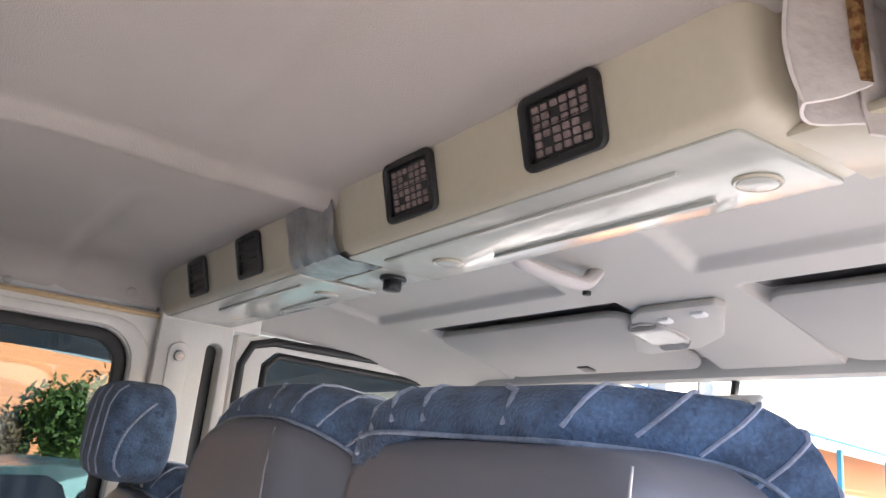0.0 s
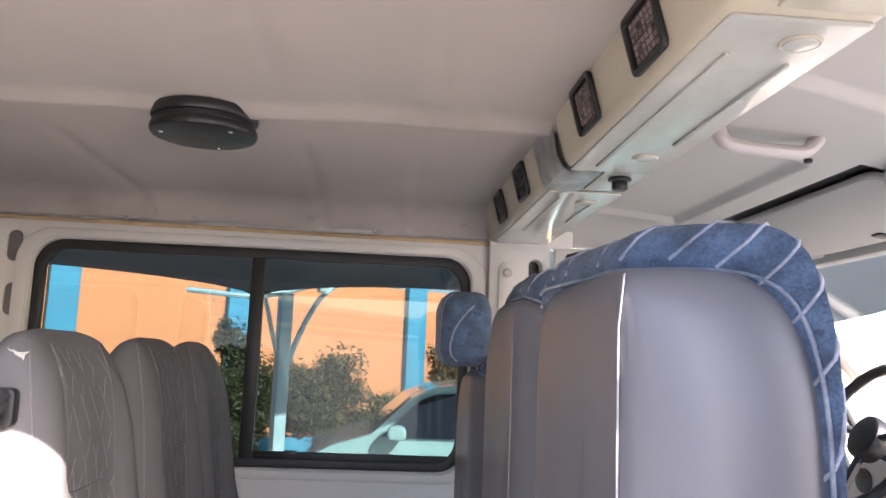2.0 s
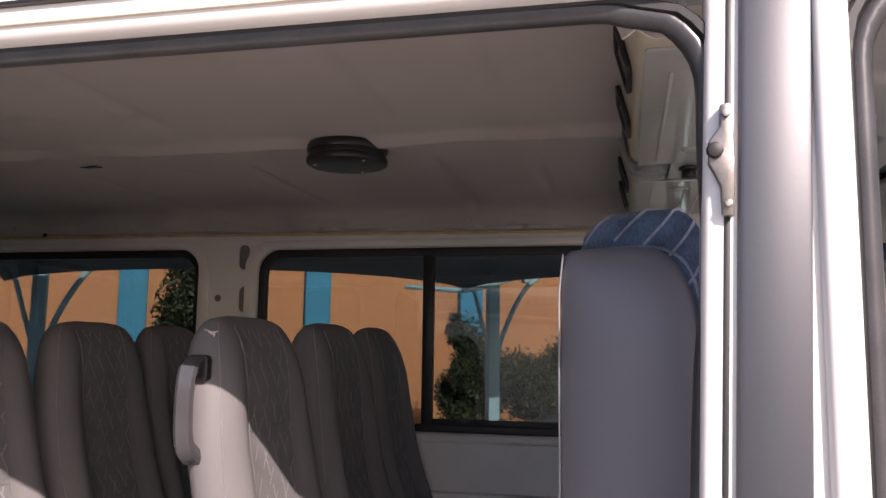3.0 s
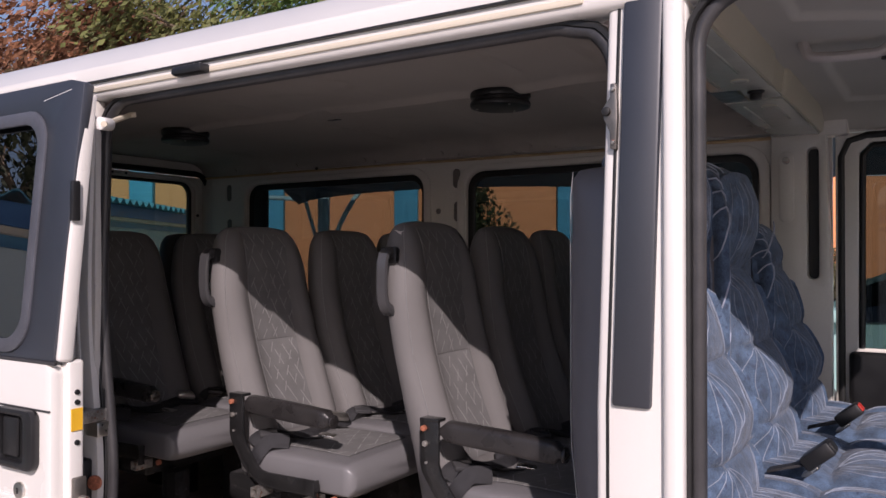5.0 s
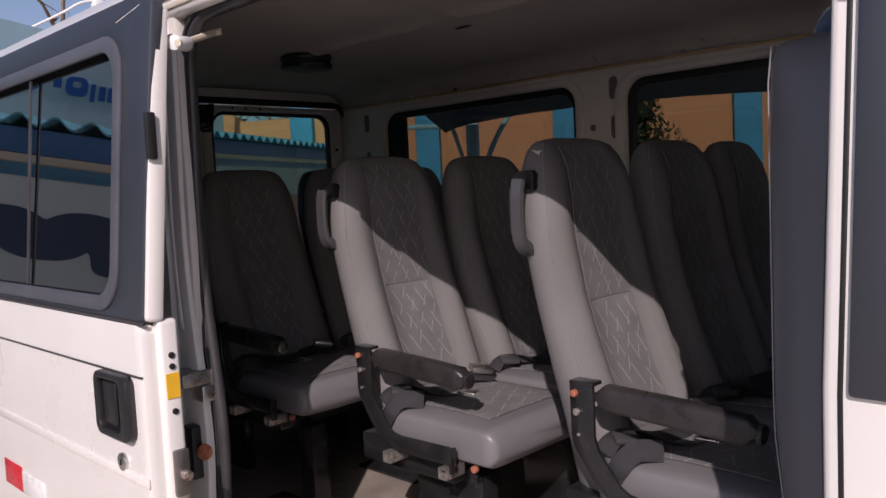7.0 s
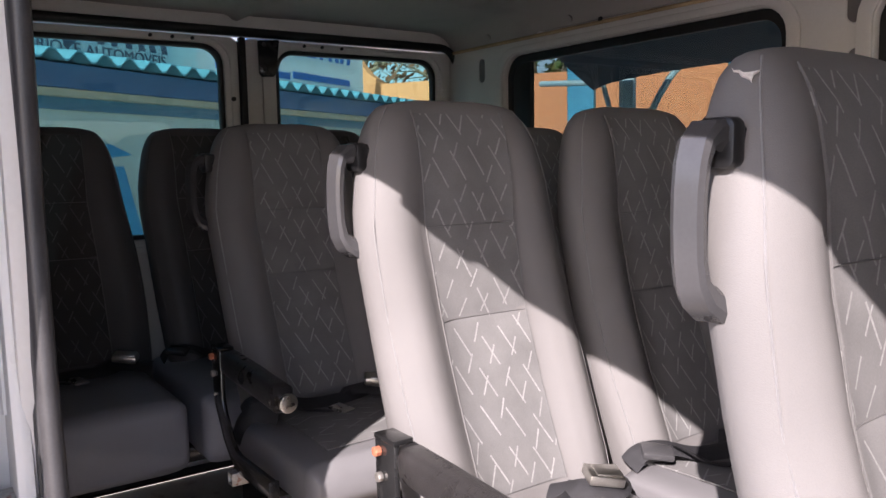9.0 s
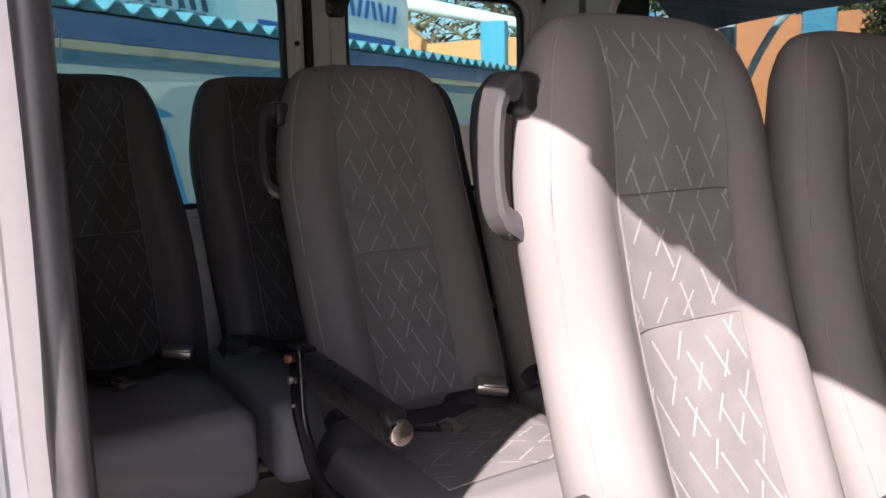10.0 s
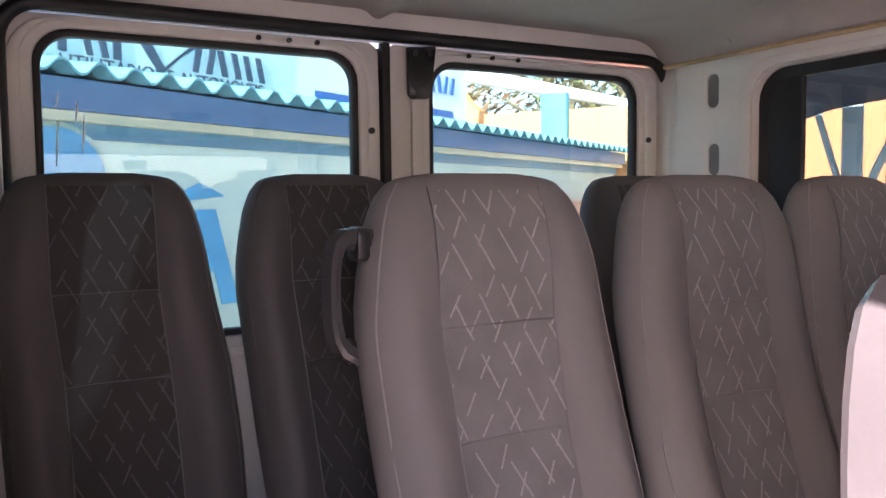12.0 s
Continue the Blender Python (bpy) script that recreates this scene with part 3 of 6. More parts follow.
# striker plate on the pillar
striker = part("striker", plate([[(0.078, 1.716), (0.089, 1.714), (0.091, 1.77), (0.09, 1.82), (0.087, 1.829), (0.078, 1.827), (0.078, 1.805), (0.067, 1.79), (0.066, 1.768), (0.071, 1.758), (0.077, 1.745)]], 0.012, Matrix.Translation((-0.001, 0, 0)) @ xz(-1.012), 0.002), ZINC, van, "cast metal door striker")
for z in (1.727, 1.817):
    part("bolt", disc((0.0825, -1.026, z), (0, 1, 0), 0.004, 0.005, 12, 0.001), BOLT, striker)
part("bush", disc((0.071, -1.025, 1.78), (0, 1, 0), 0.008, 0.012, 16, 0.003), RUBBER, striker)

# rear right side, behind the open door
part("side_panel", plate([rr(-3.14, FLOOR_Z, -1.38, 1.995, 0.02), rr(-2.82, 1.285, -1.62, 1.94, 0.085), rr(-3.06, 1.80, -3.035, 1.93, 0.012, 4), rr(-3.06, 1.62, -3.035, 1.75, 0.012, 4)], 0.03, xz(-0.985), 0.006), INWHITE, van, "white painted inner side panel")
part("outer_skin", plate([rr(-3.24, 0.35, -1.45, 2.02, 0.02), rr(-2.82, 1.285, -1.62, 1.94, 0.085)], 0.02, xz(-1.02)), WHITE, van)
# Black sheet again for the shade within this panel.
part("hollow_shade", plate([rr(-3.12, 1.2, -2.86, 1.99, 0.01)], 0.004, xz(-1.016)), BLACKPL, van)
rs = part("side_window", plate([rr(-2.824, 1.281, -1.616, 1.944, 0.085), rr(-2.79, 1.31, -1.65, 1.91, 0.065)], 0.03, xz(-0.99), 0.004), RUBBER, van, "black rubber window seal")
pane = part("pane", plate([rr(-2.81, 1.295, -1.63, 1.93, 0.07)], 0.004, xz(-1.005)), GLASS_DARK, rs, "dark tinted glass")
holes = [rr(-0.998 - 0.0018 * k, 1.519 - 0.0254 * k, -0.95 - 0.0026 * k, 1.530 - 0.0254 * k, 0.005, 3) for k in range(8)]
holes += [rr(-0.981, 1.546, -0.964, 1.563, 0.008, 4), rr(-0.987, 1.311, -0.969, 1.328, 0.0085, 4), rr(-0.931, 1.773, -0.920, 1.855, 0.003, 2), rr(-0.926, 1.673, -0.915, 1.75, 0.003, 2)]
part("corner_trim", block(-3.012, -3.0, -1.03, -0.905, FLOOR_Z, 1.25, 0.002), INWHITE, van)
part("corner_trim", plate([[(-1.03, 1.25), (-0.905, 1.25), (-0.905, 1.995), (-1.03, 1.995)]] + holes, 0.012, yz(-3.012), 0.0015), INWHITE, van, "white corner trim with a row of air slots")
# Black block gives the air slots their inner shade.
part("trim_shade", block(-3.05, -3.035, -1.02, -0.91, 1.25, 1.95), BLACKPL, van)
part("trim_seam", block(-3.002, -2.997, -1.014, -1.010, 0.9, 1.9), RUBBER, van)

# rear doors
RWL = (-0.838, 1.28, -0.100, 1.972)
RWR = (0.102, 1.28, 0.834, 1.968)
for name_y0, name_y1, win, screws in ((-0.945, -0.045, RWL, (-0.36, -0.285, -0.215)), (-0.025, 0.935, RWR, (0.215, 0.29, 0.375))):
    d = part("rear_door", plate([rr(name_y0, 0.40, name_y1, 2.0, 0.03), rr(*win, 0.075)], 0.05, yz(REAR_X - 0.06), 0.008), INWHITE, van, "white rear door with a window")
    y0, z0, y1, z1 = win
    part("surround", plate([rr(max(y0 - 0.06, -0.89), z0 - 0.05, min(y1 + 0.055, name_y1 - 0.004), min(z1 + 0.04, 1.993), 0.10), rr(y0 - 0.024, z0 - 0.024, y1 + 0.02, z1 + 0.016, 0.09)], 0.016, yz(REAR_X - 0.014), 0.007), INWHITE, d)
    part("seal", plate([rr(y0 - 0.002, z0 - 0.002, y1 + 0.002, z1 + 0.002, 0.075), rr(y0 + 0.016, z0 + 0.016, y1 - 0.016, z1 - 0.016, 0.065)], 0.03, yz(REAR_X - 0.05), 0.006), RUBBER, d, "black rubber window seal")
    pane = part("pane", plate([rr(y0 + 0.005, z0 + 0.005, y1 - 0.005, z1 - 0.005, 0.07)], 0.004, yz(REAR_X - 0.045)), GLASS_REAR, d, "clear greenish glass")
    pane.visible_shadow = False
    if y0 < 0:
        for ya, za, zb in ((-0.795, 1.68, 1.777), (-0.742, 1.708, 1.791), (-0.754, 1.776, 1.82), (-0.791, 1.809, 1.838)):
            part("scratch", tube([(REAR_X - 0.0395, ya - 0.003, za), (REAR_X - 0.0395, ya, (za + zb) / 2), (REAR_X - 0.0395, ya + 0.002, zb)], [0.0012, 0.0024, 0.001], 6), REFWHITE, d, "thin white scratch on the glass")
    for y in screws:
        part("clip_hole", disc((REAR_X + 0.003, y, 1.984), (1, 0, 0), 0.0065, 0.01, 12, 0.002), BLACKPL, d)
    part("clip_hole", disc((REAR_X + 0.003, y1 + 0.026, 1.775), (1, 0, 0), 0.0085, 0.01, 12, 0.002), BLACKPL, d)
part("rear_seal", block(REAR_X - 0.02, REAR_X + 0.012, -0.045, -0.022, 0.42, 2.0, 0.005), RUBBER, van, "black seal between the rear doors")
frame_path = [Vector((REAR_X + 0.012, y, z)) for y, z in rr(-0.902, 0.42, 0.925, 2.017, 0.085, 6)]
part("rear_seal", tube(frame_path, 0.017, 8, closed=True, up=(1, 0, 0)), RUBBER, van, "black rubber seal round the rear doors", 60)
br = part("door_bracket", plate([[(0.022, 1.99), (0.105, 1.998), (0.09, 1.875), (0.078, 1.86), (0.035, 1.858), (0.024, 1.87)]], 0.018, yz(REAR_X + 0.006), 0.004), STEEL, van, "dark grey pressed bracket")
for y, z in ((0.042, 1.975), (0.085, 1.978), (0.045, 1.885)):
    part("bolt", disc((REAR_X + 0.027, y, z), (1, 0, 0), 0.008, 0.006, 12, 0.002), BLACKPL, br)
part("rear_corner", block(REAR_X - 0.06, -3.1, 0.905, 0.945, 0.4, 2.0, 0.006), INWHITE, van)
part("rear_corner", block(REAR_X - 0.06, -3.06, -1.02, -0.90, 0.4, 2.0, 0.006), INWHITE, van)
part("door_shut", block(REAR_X - 0.058, REAR_X - 0.03, -0.075, 0.01, 0.42, 1.99, 0.002), RUBBER, van)
part("cab_header", block(0.0, 0.26, 0.875, 0.95, 1.975, 2.12, 0.006), INWHITE, van)
part("cab_header", block(0.0, 0.26, -0.98, -0.94, 1.96, 2.12, 0.006), INWHITE, van)
part("rear_header", block(REAR_X - 0.05, REAR_X + 0.004, -0.93, 0.93, 2.005, 2.1, 0.004), INWHITE, van)

# cab: left pillar, left door, headliner, windscreen
part("b_pillar", plate([[(0.0, FLOOR_Z), (0.21, FLOOR_Z), (0.205, 1.4), (0.19, 1.985), (0.0, 1.985)], rr(0.125, 1.45, 0.165, 1.935, 0.018, 4)], 0.07, xz(0.945), 0.008), INWHITE, van, "white pillar behind the driver's door")
# Black block set in the pillar's slot as its shade.
part("pillar_shade", block(0.115, 0.175, 0.925, 0.94, 1.4, 1.96), BLACKPL, van)
part("pillar_boss", plate([rr(0.03, 1.66, 0.082, 1.925, 0.0255, 6)], 0.008, xz(0.876), 0.004), INWHITE, van)
part("belt_bolt", disc((0.056, 0.862, 1.89), (0, 1, 0), 0.013, 0.012, 16, 0.003), BOLT, van)
ld = part("cab_door", plate([[(0.215, 0.5), (1.35, 0.5), (1.35, 1.25), (0.98, 1.985), (0.215, 1.985)], [(0.29, 1.20), (1.22, 1.20), (1.16, 1.36), (0.90, 1.915), (0.87, 1.935), (0.33, 1.945), (0.295, 1.91)]], 0.035, xz(0.955), 0.008), INWHITE, van, "white cab door with a window")
pane = part("pane", plate([[(0.29, 1.20), (1.22, 1.20), (1.16, 1.36), (0.90, 1.915), (0.87, 1.935), (0.33, 1.945), (0.295, 1.91)]], 0.004, xz(0.94)), GLASS_SIDE, ld)
pane.visible_shadow = False
part("door_trim", block(0.26, 1.3, 0.885, 0.925, 0.6, 1.19, 0.02, 3), BLACKPL, ld, "black door trim")
part("door_seal", tube([(x, 0.925, z) for x, z in ((0.235, 0.6), (0.235, 1.9), (0.26, 1.955), (0.32, 1.972), (0.9, 1.972), (1.3, 1.25))], 0.014, 8), RUBBER, van, "", 60)
part("window_seal", tube([(x, 0.928, z) for x, z in ((0.30, 1.2), (0.305, 1.90), (0.34, 1.937), (0.86, 1.93), (0.9, 1.905), (1.2, 1.25))], 0.011, 8), RUBBER, van, "", 60)


def cab_z(x, y):
    z = 2.065 - 0.115 * max(0.0, (x - 0.2) / 0.72) ** 2 - 0.06 * max(0.0, (abs(y) - 0.72) / 0.2) ** 2
    slant = (x - 0.28) / 0.27
    for y0, y1 in ((-0.80, -0.385 + 0.075 * slant), (-0.045 + 0.04 * slant, 0.72)):
        z += 0.016 * min(1, max(0, min(x - 0.275, 0.53 - x, y - y0, y1 - y) / 0.014))
    for y0, y1 in ((-0.075, 0.615), (-0.875, -0.345)):
        z += 0.028 * min(1, max(0, min(x - 0.60, y - y0, y1 - y) / 0.012))
    return z


cab = bmesh.new()
rows = [[cab.verts.new((0.15 + 0.79 * i / 110, -0.93 + 1.86 * j / 200, cab_z(0.15 + 0.79 * i / 110, -0.93 + 1.86 * j / 200))) for j in range(201)] for i in range(111)]
for i in range(110):
    for j in range(200):
        cab.faces.new((rows[i][j], rows[i][j + 1], rows[i + 1][j + 1], rows[i + 1][j]))
thicken(cab, -0.012)
single("cab_ceiling", cab, CABLINER, "moulded pale beige cab headliner", "ceiling", kind="structure", angle=50)
part("front_header", block(0.92, 0.97, -0.9, 0.9, 1.93, 1.99, 0.015), CABLINER, van)
screen = [[(0.93, -0.86, 1.945), (0.93, 0.86, 1.945), (1.62, 0.93, 1.20), (1.62, -0.93, 1.20)]]
ws = bmesh.new()
ws.faces.new([ws.verts.new(p) for p in screen[0]])
thicken(ws, 0.005)
wsp = part("windscreen", ws, GLASS_CLEAR, van, "clear windscreen")
wsp.visible_shadow = False
for s in (-1, 1):
    part("a_pillar", tube([(0.90, 0.90 * s, 1.96), (1.28, 0.93 * s, 1.56), (1.64, 0.96 * s, 1.17)], 0.035, 10), INWHITE, van)
part("dashboard", block(1.12, 1.62, -0.92, 0.92, 0.75, 1.33, 0.05, 4), DASH, van, "pale plastic dashboard")
part("binnacle", block(1.06, 1.3, 0.24, 0.74, 1.22, 1.41, 0.04, 4), DASH, van)
for y in (0.30, 0.68, -0.3, -0.75):
    part("dash_vent", disc((1.06 if y > 0 else 1.12, y, 1.33 if y > 0 else 1.24), (1, 0, 0), 0.035, 0.02, 18, 0.004), BLACKPL, van)
part("cowl", block(1.6, 2.1, -0.96, 0.96, 0.45, 1.16, 0.08, 4), WHITE, van)
WC = Vector((0.94, 0.48, 1.47))


def rim_at(a):
    return WC + Vector((0.09 * math.sin(a), 0.2 * math.cos(a), 0.175 * math.sin(a)))


steer = thing("steering_wheel", "black steering wheel before the driver's seat", "steering wheel", tuple(WC))
part("rim", tube([rim_at(2 * math.pi * k / 28) for k in range(28)], 0.015, 8, closed=True), BLACKPL, steer, "", 60)
part("hub", disc(WC + Vector((0.01, 0, -0.01)), (-0.88, 0, 0.46), 0.06, 0.05, 18, 0.012), BLACKPL, steer)
for a in (0.15, 2.99, 4.7):
    part("spoke", tube([WC + Vector((0.01, 0, -0.01)), rim_at(a)], 0.016, 8, flat=0.6), BLACKPL, steer)
part("column", tube([WC + Vector((0.03, 0, -0.02)), WC + Vector((0.22, 0, -0.12))], 0.03, 8), BLACKPL, steer)
rv = thing("rear_view_mirror", "pale grey rear-view mirror hanging from the windscreen", "mirror", (0.93, -0.09, 1.86))
part("housing", block(0.913, 0.945, -0.175, -0.005, 1.82, 1.898, 0.013, 3), REFWHITE, rv)
part("glass", plate([rr(0.02, 1.832, 0.158, 1.886, 0.018)], 0.003, plane_of((0.911, 0, 0), (0, -1, 0), (0, 0, 1))), MIRROR, rv, "mirror glass")
part("stem", tube([(0.94, -0.09, 1.88), (0.95, -0.09, 1.94)], 0.009, 8), BLACKPL, rv)

# the open sliding door, pushed back outside the body
sd = part("sliding_door", plate([rr(-2.64, 0.36, -1.282, 1.27, 0.03), ], 0.045, plane_of((0, -1.155, 0), (1, 0, 0), (0, 0, 1)), 0.012), WHITE, van, "white sliding door, pushed open")
lean = plane_of((0, -1.165, 1.27), (1, 0, 0), (0, 0.095, 1))
DW = (-2.52, 0.018, -1.40, 0.64)
part("upper_door", plate([[(-2.64, 0.0), (-1.282, 0.0), (-1.272, 0.30), (-1.258, 0.70), (-1.32, 0.715), (-2.62, 0.715)], rr(*DW, 0.09)], 0.03, lean, 0.006), BAND, sd, "charcoal upper door")
part("door_seal", plate([rr(DW[0] - 0.006, DW[1] - 0.006, DW[2] + 0.006, DW[3] + 0.006, 0.09), rr(DW[0] + 0.032, DW[1] + 0.03, DW[2] - 0.03, DW[3] - 0.03, 0.07)], 0.012, lean @ Matrix.Translation((0, 0, 0.026)), 0.005), DOORSEAL, sd, "dark moulded window seal")
part("pane", plate([rr(DW[0] + 0.01, DW[1] + 0.01, DW[2] - 0.01, DW[3] - 0.01, 0.07)], 0.005, plane_of((0, -1.162, 1.27), (1, 0, 0), (0, 0.107, 1)) @ Matrix.Translation((0, 0, 0.016))), GLASS_DOOR, sd, "dark mirror-like tinted glass")
part("pane_bar", plate([rr(-2.0, 0.05, -1.985, 0.61, 0.003, 2)], 0.004, lean @ Matrix.Translation((0, 0, 0.022))), GREYRUB, sd)
part("door_edge", block(-1.298, -1.266, -1.165, -1.118, 0.36, 1.275, 0.010, 3), WHITE, sd, "white folded door edge")
part("door_edge", plate([rr(-1.285, 0.0, -1.262, 0.68, 0.010)], 0.040, plane_of((0, -1.150, 1.27), (1, 0, 0), (0, 0.095, 1)), 0.01), WHITE, sd)
part("crease", block(-2.62, -1.285, -1.2035, -1.198, 1.151, 1.155), GREYRUB, sd)
part("crease", block(-2.62, -1.285, -1.206, -1.196, 0.905, 0.93, 0.005), WHITE, sd)
part("waist_gap", block(-2.6, -1.27, -1.199, -1.19, 1.266, 1.274, 0.002), GREYRUB, sd)
dh = part("door_handle", plate([rr(-1.497, 1.002, -1.325, 1.152, 0.026), rr(-1.477, 1.02, -1.365, 1.135, 0.016)], 0.026, xz(-1.198), 0.007), BLACKPL, sd, "black recessed door handle")
part("cup", plate([rr(-1.48, 1.016, -1.36, 1.138, 0.016)], 0.004, xz(-1.199)), BLACKPL, dh)
part("paddle", block(-1.47, -1.405, -1.214, -1.202, 1.028, 1.128, 0.006), BLACKPL, dh)
lk = part("door_lock", disc((-1.408, -1.203, 0.945), (0, 1, 0), 0.021, 0.012, 20, 0.003), ALU, sd, "round metal lock")
part("keyhole", block(-1.4105, -1.4055, -1.211, -1.208, 0.938, 0.952), BLACKPL, lk)
part("reflector", block(-2.28, -2.13, -1.203, -1.198, 0.70, 0.775, 0.001), REFRED, sd, "red reflective strip")
part("reflector", block(-2.128, -1.95, -1.203, -1.198, 0.70, 0.765, 0.001), REFWHITE, sd, "white reflective strip")
part("sticker", block(-1.267, -1.263, -1.156, -1.126, 1.10, 1.155), YELLOW, sd, "yellow sticker")
for z in (1.195, 1.17, 1.07):
    part("bolt", disc((-1.265, -1.14, z), (1, 0, 0), 0.007, 0.006, 12, 0.001), BLACKPL, sd)
lt = part("latch", block(-1.268, -1.252, -1.155, -1.12, 0.88, 0.985, 0.005), ZINC, sd, "metal door latch")
part("pin", disc((-1.246, -1.135, 0.93), (1, 0, 0), 0.011, 0.03, 12, 0.002), BOLT, lt)
part("damper", block(-1.264, -1.25, -1.165, -1.142, 1.62, 1.72, 0.004), BLACKPL, sd)
part("latch_hook", block(-1.40, -1.345, -1.03, -0.98, 1.05, 1.09, 0.004), ALU, van, "metal latch on the post")
part("post_buffer", block(-1.42, -1.375, -1.05, -1.015, 0.86, 0.99, 0.006), BLACKPL, van, "black rubber buffer")
part("hinge_box", block(-1.43, -1.352, -1.075, -0.99, 1.09, 1.125, 0.006), BOLT, van)
arm = part("roller_arm", tube([(-1.25, -1.08, 1.87), (-1.30, -1.03, 1.885), (-1.355, -0.93, 1.925), (-1.345, -0.915, 1.928)], 0.008, 8), CREAMLINE, sd, "pale steel roller arm")
part("roller", disc((-1.275, -1.06, 1.875), (-0.5, 1, 0.1), 0.017, 0.05, 14, 0.003), REFWHITE, sd)
part("latch_roller", disc((-1.356, -1.03, 0.93), (0.5, -1, 0), 0.02, 0.012, 16, 0.004), RUST, van, "rusty round latch plate")
def jamb_x(z):
    """The seal's line up the rear post."""
    return -1.375 + 0.034 * math.exp(-((z - 0.95) / 0.24) ** 2) - 0.014 * math.exp(-((z - 1.45) / 0.25) ** 2)


jz = [0.42 + 1.50 * k / 30 for k in range(31)]
part("jamb_panel", plate([[(jamb_x(z) - 0.008, z) for z in jz] + [(-1.50, 1.92), (-1.50, 0.42)]], 0.022, xz(-1.004), 0.006), WHITE, van, "white painted door jamb")
part("jamb_rib", tube([(jamb_x(z) - 0.052, -1.027, z) for z in jz[16:]], 0.005, 6), WHITE, van)
part("scratch", plate([[(-1.43, 0.668), (-1.31, 0.686), (-1.31, 0.6875), (-1.43, 0.6695)]], 0.0008, lean @ Matrix.Translation((0, 0, 0.0295))), REFWHITE, sd, "thin pale scratch")


# ---- air duct across the roof ----
duct = thing("air_duct", "cream plastic air conditioning duct across the roof", "air duct", (0.08, 0.0, 1.99))


def duct_section(y0, y1, end0, end1, name, label):
    """A length of the duct; the ends are drawn in to round them off."""
    prof = [(-0.026, 2.098), (0.0, 1.998), (0.004, 1.989), (0.012, 1.984), (0.16, 1.984), (0.176, 1.989), (0.182, 2.0), (0.19, 2.098)]
    ys = [y0, y0 + 0.004, y0 + 0.012, y0 + 0.03] + [y0 + 0.03 + (y1 - y0 - 0.06) * k / 6 for k in range(1, 6)] + [y1 - 0.03, y1 - 0.012, y1 - 0.004, y1]
    rings_ = []
    for y in ys:
        d0, d1 = y - y0, y1 - y
        k = 0.0
        if end0 and d0 < 0.03:
            k = end0 * (1 - math.sqrt(1 - (1 - d0 / 0.03) ** 2))
        if end1 and d1 < 0.03:
            k = max(k, end1 * (1 - math.sqrt(1 - (1 - d1 / 0.03) ** 2)))
        rings_.append([(x + (0.082 - x) * k, y, z + (2.07 - z) * k if z < 2.09 else z) for x, z in prof])
    return rings_


def under(x0, x1, y0, y1, z=1.9845):
    """A shallow pressed panel under the duct."""
    return plate([rr(x0, y0, x1, y1, 0.008, 3)], 0.004, Matrix.Translation((0, 0, z - 0.004)), 0.0015)


right = part("duct_half", loft(duct_section(-0.805, -0.085, 0.22, 0.12, "a", "")), CREAM, duct, "cream plastic duct")
left = part("duct_half", loft(duct_section(0.09, 0.885, 0.12, 0.0, "b", "")), CREAM, duct, "cream plastic duct")
part("joint", loft([[(x * 0.96 + 0.004, y, z + (0.006 if z < 2.05 else 0)) for x, z in ((-0.022, 2.098), (0.004, 2.0), (0.014, 1.99), (0.17, 1.99), (0.184, 2.098))] for y in (-0.10, -0.06, -0.02, 0.02, 0.06, 0.105)]), CREAM, duct)
foil = bmesh.new()
fr_ = []
rnd = random.Random(5)
for i in range(15):
    y = -0.082 + 0.172 * i / 14
    ring = []
    for x, z in ((-0.024, 2.092), (-0.018, 2.066), (-0.0115, 2.04), (-0.006, 2.015), (0.0, 1.998), (0.008, 1.9885), (0.025, 1.9845), (0.05, 1.984), (0.075, 1.9845), (0.082, 1.9855)):
        ring.append((x - 0.003 + rnd.uniform(-0.0018, 0.0018), y, z - 0.002 + rnd.uniform(-0.0018, 0.0018)))
    fr_.append(ring)
loft(fr_, False, foil, False)
part("foil_tape", foil, FOIL, duct, "crumpled aluminium tape", 25)
part("underside", under(0.014, 0.172, -0.775, -0.09), CREAMG, right, "glossy pressed underside")
part("end_flange", block(0.055, 0.182, -0.95, -0.79, 1.9835, 1.993, 0.002), CREAM, right)
part("underside", under(0.014, 0.172, 0.095, 0.86), CREAMG, left, "glossy pressed underside")
part("underside", under(0.085, 0.172, -0.083, 0.088, 1.988), CREAMG, duct)
for y0, y1, par in ((-0.68, -0.14, right), (0.16, 0.60, left)):
    part("rib", block(0.05, 0.056, y0, y1, 1.9765, 1.982, 0.0015), CREAMG, par)
    part("rib", block(0.132, 0.138, y0 + 0.02, y1 - 0.16, 1.9765, 1.982, 0.0015), CREAMG, par)
for y, par in ((-0.72, right), (-0.21, right), (0.19, left)):
    part("plug", disc((0.118, y, 1.979), (0, 0, 1), 0.019, 0.005, 24, 0.0015), CREAMG, par)
    part("plug_rim", tube([(0.118 + 0.021 * math.cos(a), y + 0.021 * math.sin(a), 1.9795) for a in [2 * math.pi * k / 22 for k in range(22)]], 0.0022, 5, closed=True), CREAM, par)
kb = part("knob", disc((0.125, -0.041, 1.979), (0, 0, 1), 0.0225, 0.007, 22, 0.002), BLACKPL, duct, "black plastic knob")
part("stem", disc((0.125, -0.041, 1.968), (0, 0, 1), 0.0155, 0.018, 18, 0.003), BLACKPL, kb)
VENT = plane_of((-0.0015, 0, 2.0), (0, -1, 0), (-0.26, 0, 1))


